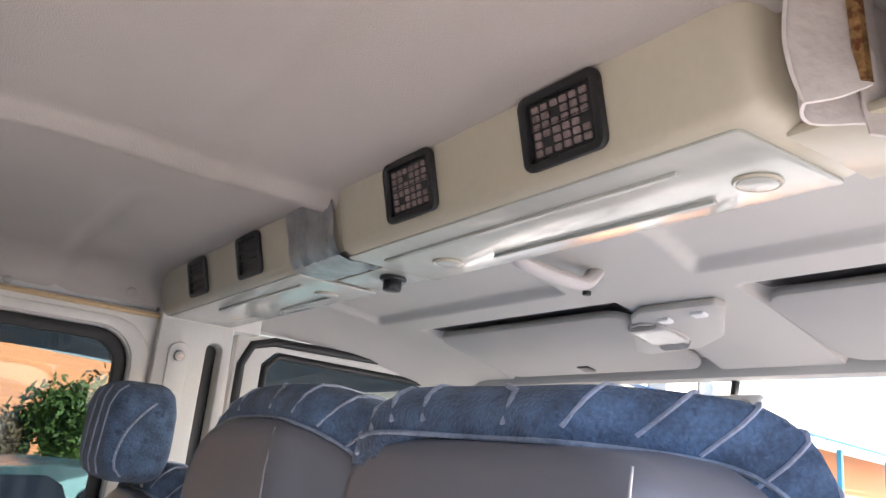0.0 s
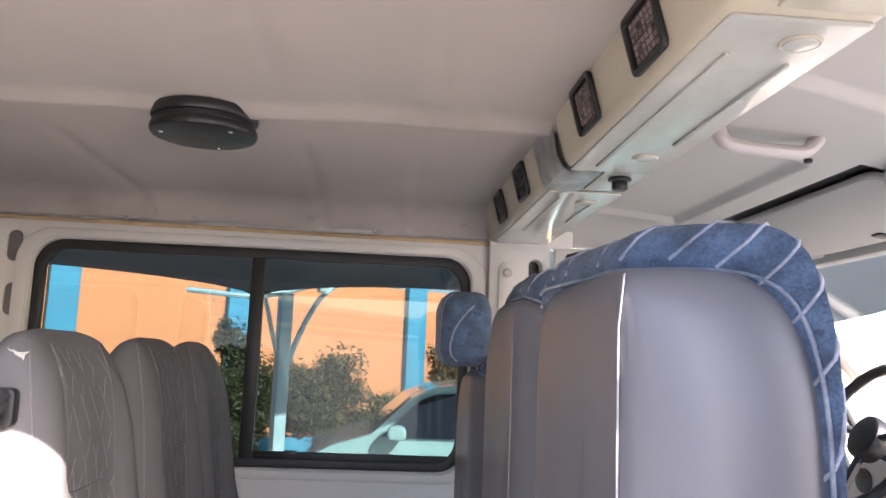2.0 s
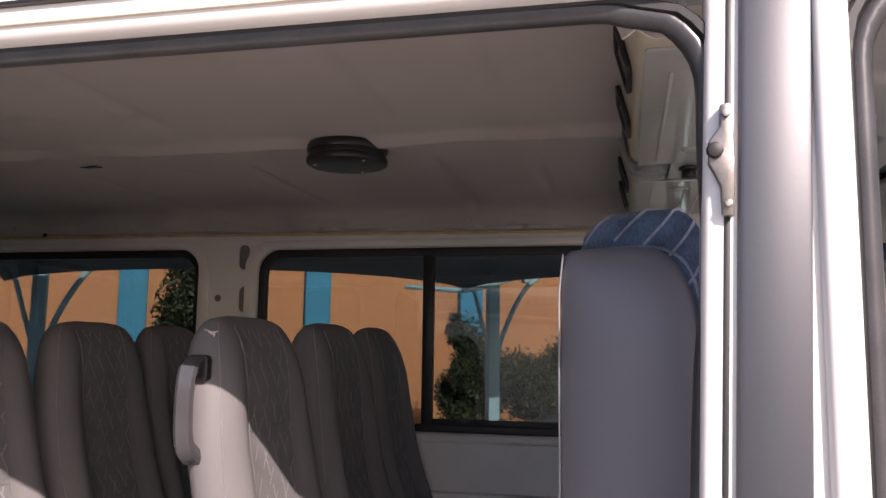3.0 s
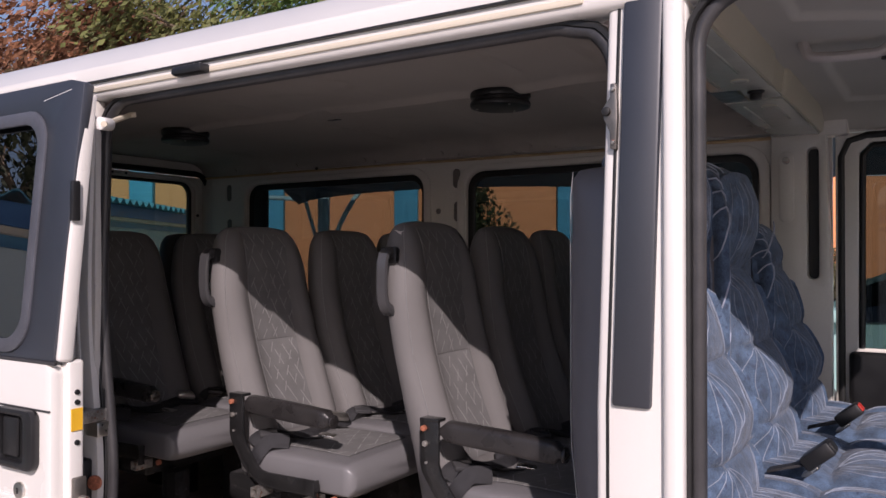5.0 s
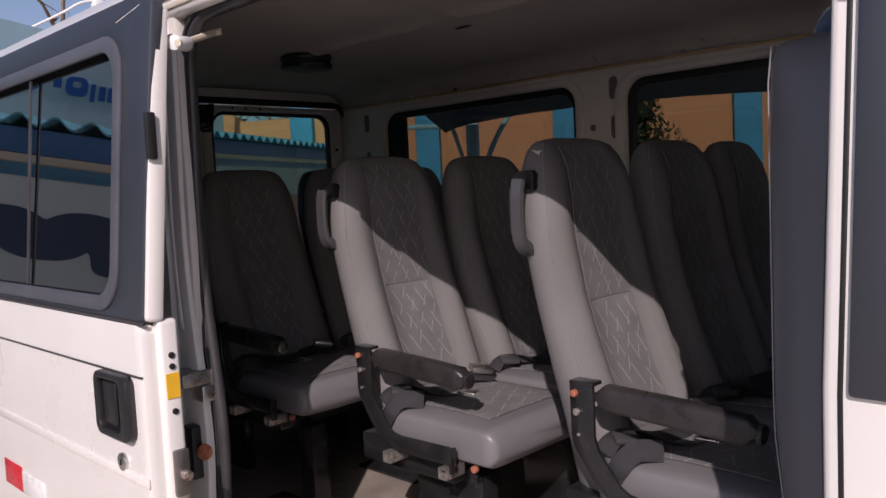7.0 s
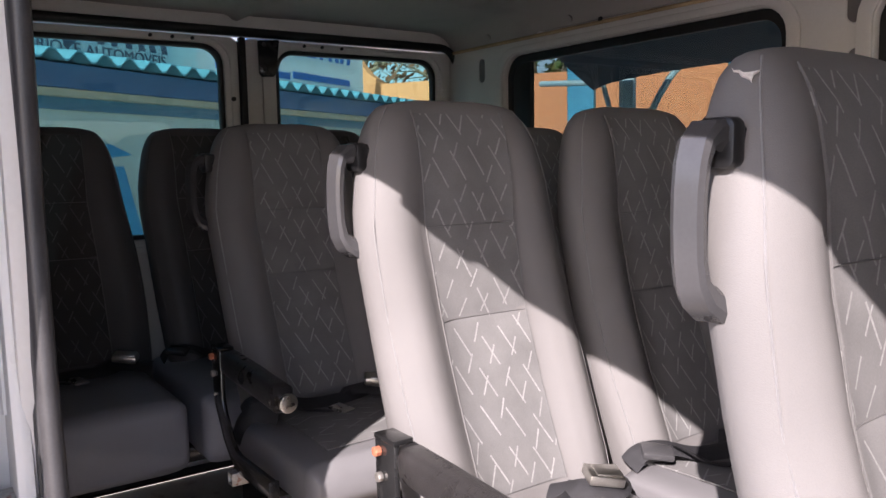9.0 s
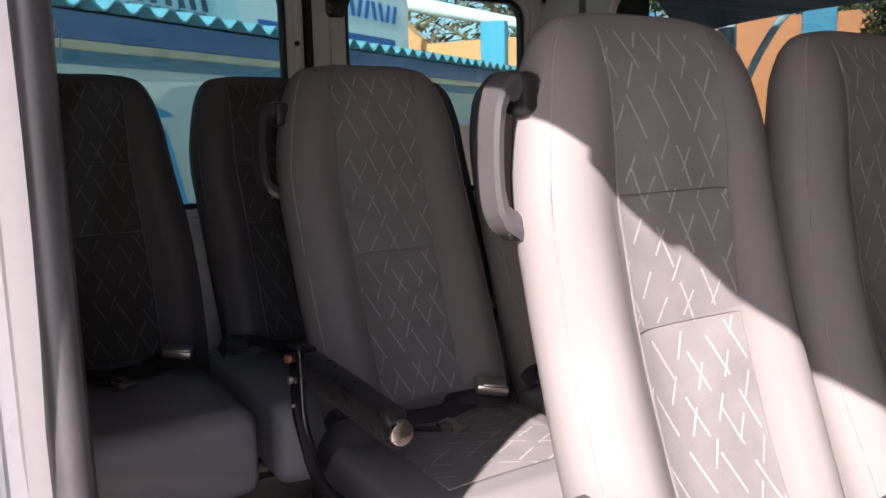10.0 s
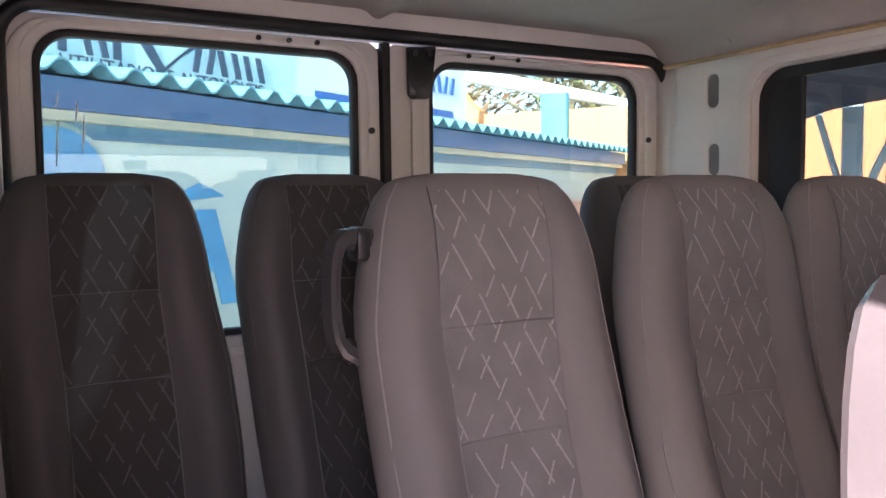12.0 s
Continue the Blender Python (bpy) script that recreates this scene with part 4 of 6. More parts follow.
def vent(y, grille, par):
    """A square outlet: frame, dark box, and a lattice of small louvres."""
    w, h0, h1 = 0.0585, -0.002, 0.0785
    v = part("vent", plate([rr(-y - w, h0, -y + w, h1, 0.012, 4), rr(-y - w + 0.011, h0 + 0.009, -y + w - 0.011, h1 - 0.009, 0.004, 3)], 0.009, VENT, 0.0025), BLACKPL, par, "square black air vent")
    part("throat", plate([rr(-y - w + 0.01, h0 + 0.008, -y + w - 0.01, h1 - 0.008, 0.003, 2)], 0.002, VENT), BLACKPL, v)
    if grille:
        gr = bmesh.new()
        for i in range(6):
            for j in range(6):
                a = -y - w + 0.0175 + i * 0.0140
                b = h0 + 0.0145 + j * 0.0092
                if (i * 2 + j * 3) % 11 == 5:
                    continue
                plate([rr(a, b, a + 0.0095, b + 0.0066, 0.0012, 2)], 0.002, VENT @ Matrix.Translation((0, 0, 0.002)), 0, gr)
        part("grille", gr, mat("pinkish_foam_" + str(abs(int(y * 1000))), (0.20, 0.155, 0.145), 0.7, vary=0.4, scale=60, bump=0.1), v, "pale lattice behind the vent")
        part("louvre", plate([rr(-y - w + 0.012, 0.0405, -y + w - 0.012, 0.0425, 0.0005, 1)], 0.004, VENT), BLACKPL, v)
    else:
        for k in range(4):
            part("louvre", plate([rr(-y - w + 0.012, 0.017 + 0.015 * k, -y + w - 0.012, 0.021 + 0.015 * k, 0.001, 1)], 0.005, VENT), BLACKPL, v)
    return v


vent(-0.590, True, right)
vent(-0.304, True, right)
vent(0.268, False, left)
vent(0.575, False, left)
# Black strips draw the shadow line where the duct meets the headliner.
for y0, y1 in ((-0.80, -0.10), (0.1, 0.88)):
    part("shadow_line", block(-0.031, -0.024, y0, y1, 2.094, 2.101, 0.001), RUBBER, duct)
part("wire", tube(bent([(-0.03, -0.075, 2.092), (-0.033, -0.02, 2.083), (-0.03, 0.05, 2.088), (-0.03, 0.10, 2.092)], 0.02), 0.0035, 6), RUBBER, duct, "loose black cable")
LINING = mat("creased_lining", (0.66, 0.61, 0.575), 0.75, vary=0.15, scale=9, bump=0.2, grain=90, stain=(0.42, 0.35, 0.30), stain_at=0.66)


def flap(x0, x1, y0, low, seed):
    """A creased sheet that hangs from the roof; low gives its lower edge along x."""
    bm = bmesh.new()
    g = []
    for i in range(19):
        x = x0 + (x1 - x0) * i / 18
        zb = float(np.interp(x, [q[0] for q in low], [q[1] for q in low]))
        col = []
        for j in range(13):
            f = j / 12
            z = 2.135 + (zb - 2.135) * f
            y = y0 + 0.012 * math.sin(70 * (x - x0) + seed) * (0.3 + f) + 0.010 * noise.noise((x * 30, z * 18, seed)) - 0.02 * f * f
            col.append(bm.verts.new((x, y, z)))
        g.append(col)
    for i in range(18):
        for j in range(12):
            bm.faces.new((g[i][j], g[i][j + 1], g[i + 1][j + 1], g[i + 1][j]))
    thicken(bm, 0.003)
    return bm


lin = thing("loose_lining", "creased grey lining sheets hanging beside the duct", "lining", (0.08, -0.84, 2.0))
part("sheet", flap(-0.028, 0.03, -0.845, ((-0.028, 2.0), (-0.015, 1.968), (0.0, 1.972), (0.02, 1.985), (0.03, 2.01)), 1.3), LINING, lin, "", 60)
part("sheet", flap(0.055, 0.20, -0.838, ((0.055, 1.965), (0.075, 1.957), (0.11, 1.98), (0.2, 1.99)), 3.1), LINING, lin, "", 60)
part("sheet", flap(-0.005, 0.085, -0.822, ((-0.005, 1.985), (0.03, 1.975), (0.085, 1.975)), 5.7), LINING, lin, "", 60)
single("rusty_tube", tube([(0.012, -0.872, 2.105), (0.012, -0.874, 2.05), (0.014, -0.878, 1.985)], 0.006, 8), mat("rusty_gold", (0.4, 0.24, 0.1), 0.4, metal=0.7, vary=0.5, scale=70, stain=(0.2, 0.08, 0.04), stain_at=0.5), "rusty brass-coloured pipe end", "pipe", loc=(0.014, -0.875, 2.0))

# ---- ceiling speakers ----
def speaker(x, y):
    s = thing("ceiling_speaker", "round black speaker screwed to the headliner", "speaker", (x, y, 2.07), "ceiling speakers")
    part("rim", disc((x, y, 2.062), (0, 0, 1), 0.1, 0.022, 40, 0.006), BLACKPL, s)
    part("neck", disc((x, y, 2.046), (0, 0, 1), 0.093, 0.016, 40, 0.003), BLACKPL, s)
    part("cover", disc((x, y, 2.032), (0, 0, 1), 0.1, 0.020, 40, 0.007), BLACKPL, s)
    for a in (200, 320, 80):
        part("screw", disc((x + 0.078 * math.cos(radians(a)), y + 0.078 * math.sin(radians(a)), 2.0215), (0, 0, 1), 0.0045, 0.003, 10, 0.001), ALU, s)


speaker(-0.68, -0.012)
speaker(-2.21, -0.03)

# ---- cab fittings ----
grab = thing("grab_handle", "pinkish grey grab handle on the cab headliner", "grab handle", (0.37, -0.13, 2.05))
part("bar", tube(bent([(0.262, -0.172, 2.064), (0.274, -0.172, 2.026), (0.34, -0.168, 2.02), (0.435, -0.162, 2.02), (0.462, -0.160, 2.05)], 0.03), 0.017, 12, flat=0.75), mat("mauve_plastic", (0.52, 0.48, 0.46), 0.45, vary=0.05), grab)
part("screw_cap", disc((0.44, -0.162, 2.006), (0, 0, 1), 0.008, 0.008, 12, 0.002), BLACKPL, grab)
lampb = thing("cab_lamp", "pale ceiling lamp with a round reading light", "lamp", (0.65, -0.14, 2.0))
lean = pose(0.67, 0, 1.998, 0, 12, 0) @ pose(-0.67, 0, 0)
part("base", plate([[(0.62, -0.285), (0.64, -0.292), (0.755, -0.205), (0.80, -0.12), (0.815, 0.02), (0.79, 0.045), (0.64, -0.075), (0.618, -0.115)]], 0.018, lean, 0.007), CABLINER, lampb)
lens = cushion_block(0.665, 0.765, 0.047, -0.008, 0.006, 0.02, yc=-0.085)
bmesh.ops.transform(lens, matrix=lean, verts=lens.verts)
part("lens", lens, LAMPLENS, lampb, "clear lamp lens")
ring_ = tube([lean @ Vector((0.715 + 0.056 * math.cos(a), -0.085 + 0.054 * math.sin(a), -0.001)) for a in [2 * math.pi * k / 28 for k in range(28)]], 0.004, 6, closed=True)
part("bezel", ring_, CABLINER, lampb, "", 60)
for x, y in ((0.645, -0.235), (0.655, -0.15)):
    part("switch", block(x - 0.009, x + 0.009, y - 0.014, y + 0.014, -0.006, 0.004, 0.003, m=lean), REFWHITE, lampb)
for y0, y1 in ((-0.06, 0.60), (-0.86, -0.36)):
    vis = thing("sun_visor", "pale beige sun visor folded up", "sun visor", (0.75, (y0 + y1) / 2, 1.99), "sun visors")
    part("pad", plate([rr(0.63, y0, 0.91, y1, 0.05, 6)], 0.02, pose(0.63, 0, 2.012, 0, 13.2, 0) @ pose(-0.63, 0, 0), 0.008), VISOR, vis)
    # Black strip carries the shade of the gap at the visor's rear edge.
    part("slot_shade", plate([rr(0.605, y0 + 0.01, 0.655, y1 - 0.01, 0.01, 3)], 0.003, Matrix.Translation((0, 0, 2.036))), BLACKPL, vis, "black strip for the shade behind the visor")
    part("clip", block(0.855, 0.885, (y0 + y1) / 2 - 0.02, (y0 + y1) / 2 + 0.02, -0.004, 0.004, 0.003, m=pose(0.63, 0, 2.012, 0, 13.2, 0) @ pose(-0.63, 0, 0)), BLACKPL, vis)

# ---- passenger seats ----
from mathutils.bvhtree import BVHTree

SX, SY = -0.757, -0.24  # middle of the first aisle seat's backrest face, at the floor


def back_shape(z):
    """Front x, rear x, half width and side padding of a backrest at height z."""
    zs = (0.80, 0.95, 1.09, 1.24, 1.41, 1.50, 1.56, 1.60, 1.625, 1.635, 1.641)
    front = (0.17, 0.115, 0.055, 0.012, 0.0, -0.008, -0.020, -0.033, -0.046, -0.054, -0.062)
    rear = (0.02, -0.005, -0.035, -0.062, -0.085, -0.095, -0.1, -0.097, -0.085, -0.076, -0.067)
    half = (0.210, 0.222, 0.230, 0.230, 0.222, 0.209, 0.194, 0.178, 0.156, 0.130, 0.07)
    pad = (0.02, 0.035, 0.045, 0.04, 0.028, 0.022, 0.016, 0.01, 0.004, 0.002, 0.0)
    return [float(np.interp(z, zs, q)) for q in (front, rear, half, pad)]


def side_shift(z):
    """The lower backrest swells towards one side."""
    return float(np.interp(z, (0.8, 1.09, 1.24, 1.41), (0.034, 0.034, 0.026, 0.0)))


def front_x(y, z):
    f, b, hw, pd = back_shape(z)
    k = abs(y) / hw
    bump = math.exp(-((k - 0.70) / 0.2) ** 2)
    edge = max(0.0, (k - 0.85) / 0.15)
    return f + pd * bump - min(0.034, 0.45 * (f - b)) * (1 - math.sqrt(max(0.0, 1 - min(1, edge) ** 2))) + 0.003 * noise.noise((y * 9, z * 6, 1.0))


def backrest_mesh(scale=1.0):
    zs = [0.80, 0.84, 0.9, 0.96, 1.02, 1.08, 1.14, 1.2, 1.26, 1.32, 1.38, 1.44, 1.49, 1.53, 1.56, 1.585, 1.605, 1.617, 1.626, 1.632, 1.637, 1.641]
    ks = [-1, -0.99, -0.96, -0.9, -0.82, -0.74, -0.64, -0.54, -0.44, -0.3, -0.15, 0, 0.15, 0.3, 0.44, 0.54, 0.64, 0.74, 0.82, 0.9, 0.96, 0.99, 1]
    rings_ = []
    for z in zs:
        f, b, hw, pd = back_shape(z)
        ring = [(front_x(k * hw, z), (k * hw + side_shift(z)) * scale, z) for k in ks]
        fe = front_x(hw, z)
        ring += [(fe + (b - fe) * t, (s * hw + side_shift(z)) * scale, z) for t, s in ((0.3, 0.995), (0.62, 0.965), (0.88, 0.89))]
        ring += [(b - min(0.014, 0.2 * (f - b)) * (1 - k * k), (k * hw + side_shift(z)) * scale, z) for k in (0.8, 0.5, 0.2, -0.2, -0.5, -0.8)]
        ring += [(fe + (b - fe) * t, (-s * hw + side_shift(z)) * scale, z) for t, s in ((0.88, 0.89), (0.62, 0.965), (0.3, 0.995))]
        rings_.append(ring)
    return loft(rings_)


def body_front(y, z, scale):
    return front_x(y / scale - side_shift(z), z)


def seat_local(bm):
    bmesh.ops.translate(bm, verts=bm.verts, vec=(SX, SY, 0))
    return bm


PANEL_HALF = 0.102


def cloth_panel(z0, z1, scale, proud=0.003):
    p = bmesh.new()
    n, m = 10, max(4, int((z1 - z0) / 0.03))
    rows_ = []
    for i in range(m + 1):
        z = z0 + (z1 - z0) * i / m
        dip = 0.004 * (1 - (2 * i / m - 1) ** 6)
        rows_.append([p.verts.new((body_front((PANEL_HALF * (-1 + 2 * j / n) + 0.7 * side_shift(z)) * scale, z, scale) + proud + dip * (1 - abs(-1 + 2 * j / n) ** 6), (PANEL_HALF * (-1 + 2 * j / n) + 0.7 * side_shift(z)) * scale, z)) for j in range(n + 1)])
    for i in range(m):
        for j in range(n):
            p.faces.new((rows_[i][j], rows_[i][j + 1], rows_[i + 1][j + 1], rows_[i + 1][j]))
    thicken(p, -0.004)
    return p


def passenger_seat(label, scale=1.0, soft=None, handle=False, armrest=False, legs=0.26, low=0.80, group="passenger seats", skin=VINYL, cloth=CLOTH):
    """Cushion, tall backrest with cloth panels, piping, and, on the aisle, a grip and a folding armrest."""
    s = thing("passenger_seat", label, "seat", (SX, SY, FLOOR_Z), group)
    back = part("backrest", seat_local(backrest_mesh(scale)), skin, s, "grey vinyl backrest", 60)
    for z0, z1 in ((0.93, 1.238), (1.238, 1.41), (1.41, 1.615)):
        part("cloth_panel", seat_local(cloth_panel(z0, z1, scale)), cloth, back, "dark grey cloth with pale crossing dashes", 60)
    for z in (1.238, 1.41):
        line = [(body_front((PANEL_HALF * f + 0.7 * side_shift(z)) * scale, z, scale) + 0.0042, (PANEL_HALF * f + 0.7 * side_shift(z)) * scale, z) for f in [-1 + k / 6 for k in range(13)]]
        part("seam", seat_local(tube(line, 0.0011, 5)), DARKPIPE, back, "", 60)
    for sd_ in (-1, 1):
        line = [(body_front((PANEL_HALF * sd_ + 0.7 * side_shift(z)) * scale, z, scale) + 0.0035, (PANEL_HALF * sd_ + 0.7 * side_shift(z)) * scale, z) for z in [0.93 + 0.69 * k / 24 for k in range(25)]]
        part("piping", seat_local(tube(line, 0.0014, 5)), DARKPIPE, back, "", 60)
        line = []
        for k in range(27):
            z = 0.86 + 0.765 * k / 26
            hw = back_shape(z)[2]
            line.append((front_x(hw * 0.93 * sd_, z) - 0.0004, (hw * 0.93 * sd_ + side_shift(z)) * scale, z))
        part("piping", seat_local(tube(line, 0.0016, 5)), PIPEV if skin is VINYL else skin, back, "", 60)
    rise = 0.009 if low > 0.75 else 0.0
    cu = cushion_block(0.115 if rise else -0.03, 0.572, 0.226 * scale, low, 0.897 + rise, 0.03, 0.012, 0.24, n=40, m=22)
    seat_cushion = part("cushion", seat_local(cu), soft or VINYLC, s, "grey vinyl cushion", 60)
    pan = bmesh.new()
    rows_ = []
    for i in range(11):
        x = 0.15 + 0.35 * i / 10
        rows_.append([pan.verts.new((x, 0.152 * scale * (-1 + 2 * j / 8), 0.8985 + rise + 0.0135 * (1 - (0.152 * (-1 + 2 * j / 8) / 0.222) ** 2) * math.sin(math.pi * (x - 0.115) / 0.457))) for j in range(9)])
    for i in range(10):
        for j in range(8):
            pan.faces.new((rows_[i][j], rows_[i][j + 1], rows_[i + 1][j + 1], rows_[i + 1][j]))
    thicken(pan, -0.003)
    if skin is VINYL:
        part("cloth_panel", seat_local(pan), CLOTHX, seat_cushion, "dark grey cloth with pale crossing dashes", 60)
    part("base_frame", seat_local(block(0.02, 0.40, -0.2 * scale, 0.2 * scale, 0.725, low + 0.006, 0.006)), STEEL, s)
    if legs:
        part("leg", seat_local(block(0.44 - legs if legs > 0.1 else 0.40, 0.44 if legs > 0.1 else 0.40 + legs, -0.13, -0.06, FLOOR_Z, 0.735, 0.008)), STEEL, s, "black steel pedestal")
        part("foot", seat_local(block(0.14, 0.48, -0.16, -0.03, FLOOR_Z, FLOOR_Z + 0.012, 0.004)), STEEL, s)
    if handle:
        outw = Vector((0.30, -0.95, 0)).normalized()
        sidew = Vector((-outw.y, outw.x, 0))
        stations = [(-0.048, -0.185, 1.538, 0.0185, 0.019), (-0.048, -0.212, 1.543, 0.0185, 0.018), (-0.049, -0.230, 1.544, 0.018, 0.015), (-0.050, -0.241, 1.536, 0.0175, 0.012), (-0.051, -0.2465, 1.518, 0.017, 0.0105),
                    (-0.052, -0.249, 1.49, 0.0165, 0.010), (-0.052, -0.2495, 1.455, 0.0165, 0.010), (-0.052, -0.248, 1.425, 0.0165, 0.010), (-0.051, -0.244, 1.402, 0.017, 0.0115), (-0.050, -0.234, 1.387, 0.0185, 0.015), (-0.049, -0.216, 1.377, 0.020, 0.018), (-0.048, -0.19, 1.374, 0.020, 0.019)]
        rings_ = []
        for i, (gx, gy, gz, w, t) in enumerate(stations):
            a = Vector(stations[max(0, i - 1)][:3])
            d = (Vector(stations[min(len(stations) - 1, i + 1)][:3]) - a).normalized()
            up_ = sidew.cross(d).normalized()
            rings_.append([Vector((gx, gy, gz)) + sidew * w * p + up_ * t * q for p, q in ((1, -0.55), (1, 0.35), (0.62, 0.88), (0.5, 0.98), (0.42, 0.86), (0.14, 0.9), (0.08, 1.0), (-0.08, 1.0), (-0.14, 0.9), (-0.42, 0.86), (-0.5, 0.98), (-0.62, 0.88), (-1, 0.35), (-1, -0.55), (-0.7, -1), (0.7, -1))])
        grip = part("grip", seat_local(loft(rings_)), HANDLEG, s, "grey moulded grip with lengthwise flutes", 30)
        # Mount coloured black: the shade over it is put into the colour.
        part("grip_mount", seat_local(plate([rr(-0.071, 1.512, -0.026, 1.562, 0.010)], 0.020, xz(-0.198), 0.004)), BLACKPL, grip, "upper mount, black for the shade on it")
        part("screw_hole", seat_local(disc((-0.046, -0.2285, 1.3675), (0.15, 1, 0.75), 0.0065, 0.004, 14, 0.001)), BLACKPL, grip)
    if armrest:
        ya = -0.258
        outline = [(0.088, 1.083), (0.089, 0.965), (0.095, 0.938), (0.150, 0.858), (0.190, 0.825), (0.225, 0.808), (0.255, 0.803), (0.463, 0.806), (0.465, 0.855), (0.262, 0.852), (0.232, 0.856), (0.212, 0.868), (0.160, 0.935), (0.150, 0.965), (0.150, 1.083)]
        brk = part("armrest_bracket", seat_local(plate([outline], 0.012, xz(ya + 0.006), 0.004)), STEEL, s, "glossy black flat steel bracket")
        part("bolt", seat_local(disc((0.106, ya - 0.012, 1.062), (0, 1, 0), 0.0085, 0.012, 8, 0.002)), RUST, brk, "rusty bolt")
        part("bolt", seat_local(disc((0.110, ya - 0.011, 1.020), (0, 1, 0), 0.0085, 0.010, 8, 0.002)), BOLT, brk)
        part("bolt", seat_local(disc((0.112, ya - 0.009, 0.968), (0, 1, 0), 0.004, 0.006, 8, 0.001)), BOLT, brk)
        part("hinge", seat_local(block(0.090, 0.152, ya - 0.008, ya + 0.03, 1.080, 1.089, 0.002)), STEEL, brk)
        part("end_tab", seat_local(block(0.459, 0.466, ya - 0.018, ya + 0.006, 0.790, 0.857, 0.002)), STEEL, brk)
        for x in (0.213, 0.432):
            part("tube_end", seat_local(plate([rr(x - 0.016, 0.768, x + 0.016, 0.800, 0.003, 2), rr(x - 0.011, 0.773, x + 0.011, 0.795, 0.002, 2)], 0.07, xz(ya + 0.054), 0.001)), BOLT, brk, "worn open square tube")
        part("bolt", seat_local(disc((0.492, ya + 0.045, 0.792), (0, 1, 0), 0.010, 0.014, 8, 0.002)), RUST, brk, "rusty bolt")
        strap = bent([(0.168, -0.238, 0.862), (0.196, -0.236, 0.905), (0.222, -0.215, 0.940), (0.262, -0.165, 0.932)], 0.02)
        part("belt_strap", seat_local(tube(strap, 0.024, 8, flat=0.14, up=(0.3, -1, 0.4))), WEB, s, "dark webbing strap at the bracket")
        pad = cushion_block(0.148, 0.517, 0.024, 1.031, 1.088, 0.022, 0.004, 0.5, yc=ya + 0.012)
        bmesh.ops.rotate(pad, cent=(0.12, ya, 1.05), matrix=Matrix.Rotation(radians(3), 3, "Y"), verts=pad.verts)
        pd_ = part("armrest", seat_local(pad), LEATHER, s, "black padded armrest", 60)
        part("arm_end", seat_local(disc((0.515, ya + 0.012, 1.037), (1, 0, -0.05), 0.021, 0.012, 16, 0.004)), LEATHER if armrest == 1 else ALU, pd_)
    # lap belt lying in loops on the cushion
    belt = bent([(0.135, -0.205, 0.915), (0.150, -0.19, 0.945), (0.17, -0.14, 0.950), (0.20, -0.07, 0.925), (0.23, 0.0, 0.930), (0.21, 0.07, 0.922), (0.17, 0.12, 0.926)], 0.03)
    bl = part("lap_belt", seat_local(tube(belt, 0.024, 8, flat=0.16, up=(0.5, 0.25, 1))), WEB, s, "dark lap belt lying on the cushion")
    part("sleeve", seat_local(block(-0.032, 0.032, -0.022, 0.022, -0.008, 0.008, 0.005, m=pose(0.172, -0.165, 0.945, 14, 6, 50))), HANDLEG, bl, "grey plastic sleeve")
    belt = bent([(0.15, 0.06, 0.922), (0.21, 0.09, 0.945), (0.24, 0.15, 0.932), (0.20, 0.19, 0.93), (0.13, 0.215, 0.912)], 0.025)
    part("belt_tail", seat_local(tube(belt, 0.023, 8, flat=0.16, up=(0.4, -0.25, 1))), WEB, bl)
    belt = bent([(0.13, -0.10, 0.925), (0.19, -0.12, 0.95), (0.25, -0.10, 0.928), (0.28, -0.03, 0.92)], 0.02)
    part("belt_loop", seat_local(tube(belt, 0.022, 8, flat=0.16, up=(0, 0.5, 1))), WEB, bl)
    bc = part("buckle", seat_local(block(-0.034, 0.034, -0.025, 0.025, -0.01, 0.01, 0.004, m=pose(0.215, 0.135, 0.957, 8, 10, 65))), ALU, bl, "bright metal buckle")
    part("flap", seat_local(block(-0.02, 0.03, -0.02, 0.02, 0.009, 0.013, 0.002, m=pose(0.215, 0.135, 0.957, 8, 6, 65))), ALU, bc)
    part("tongue", seat_local(block(-0.028, 0.028, -0.02, 0.02, -0.003, 0.003, 0.002, m=pose(0.29, -0.01, 0.926, 0, 6, 20))), ALU, bl)
    return s


CLOTHX = strokes_mat("patterned_cushion_cloth", (0.150, 0.147, 0.145), (0.29, 0.29, 0.285), period=0.043, length=0.064, width=0.040, axes=(0, 1))
aisle = passenger_seat("grey aisle seat with grip and armrest, torn at the top", handle=True, armrest=1)
tear_n = Vector((0.32, -0.68, 0.66)).normalized()
tear_x = Vector((0.95, 0.27, -0.16))
tear_x = (tear_x - tear_n * tear_x.dot(tear_n)).normalized()
skin_ = BVHTree.FromBMesh(seat_local(backrest_mesh()))
tear_at = Vector((-0.804, -0.412, 1.605))
tear_hit = skin_.ray_cast(tear_at + tear_n * 0.1, -tear_n)
tear_n = tear_hit[1].normalized()
tear_x = (tear_x - tear_n * tear_x.dot(tear_n)).normalized()
tear = plane_of(tear_hit[0] + tear_n * 0.0012, tear_x, tear_n.cross(tear_x))
part("chip", plate([[(-0.015, 0.005), (-0.012, 0.002), (-0.007, 0.003), (-0.002, 0.001), (0.003, 0.002), (0.012, 0.006), (0.008, 0.001), (0.009, -0.008), (0.005, -0.005), (-0.003, -0.003), (-0.007, 0.001), (-0.012, 0.001)]], 0.003, tear), FOAM, aisle, "small torn patch showing white foam")
middle = passenger_seat("grey middle seat with patterned cloth panels")
narrow = passenger_seat("narrow grey window seat with patterned cloth panels", scale=0.86)
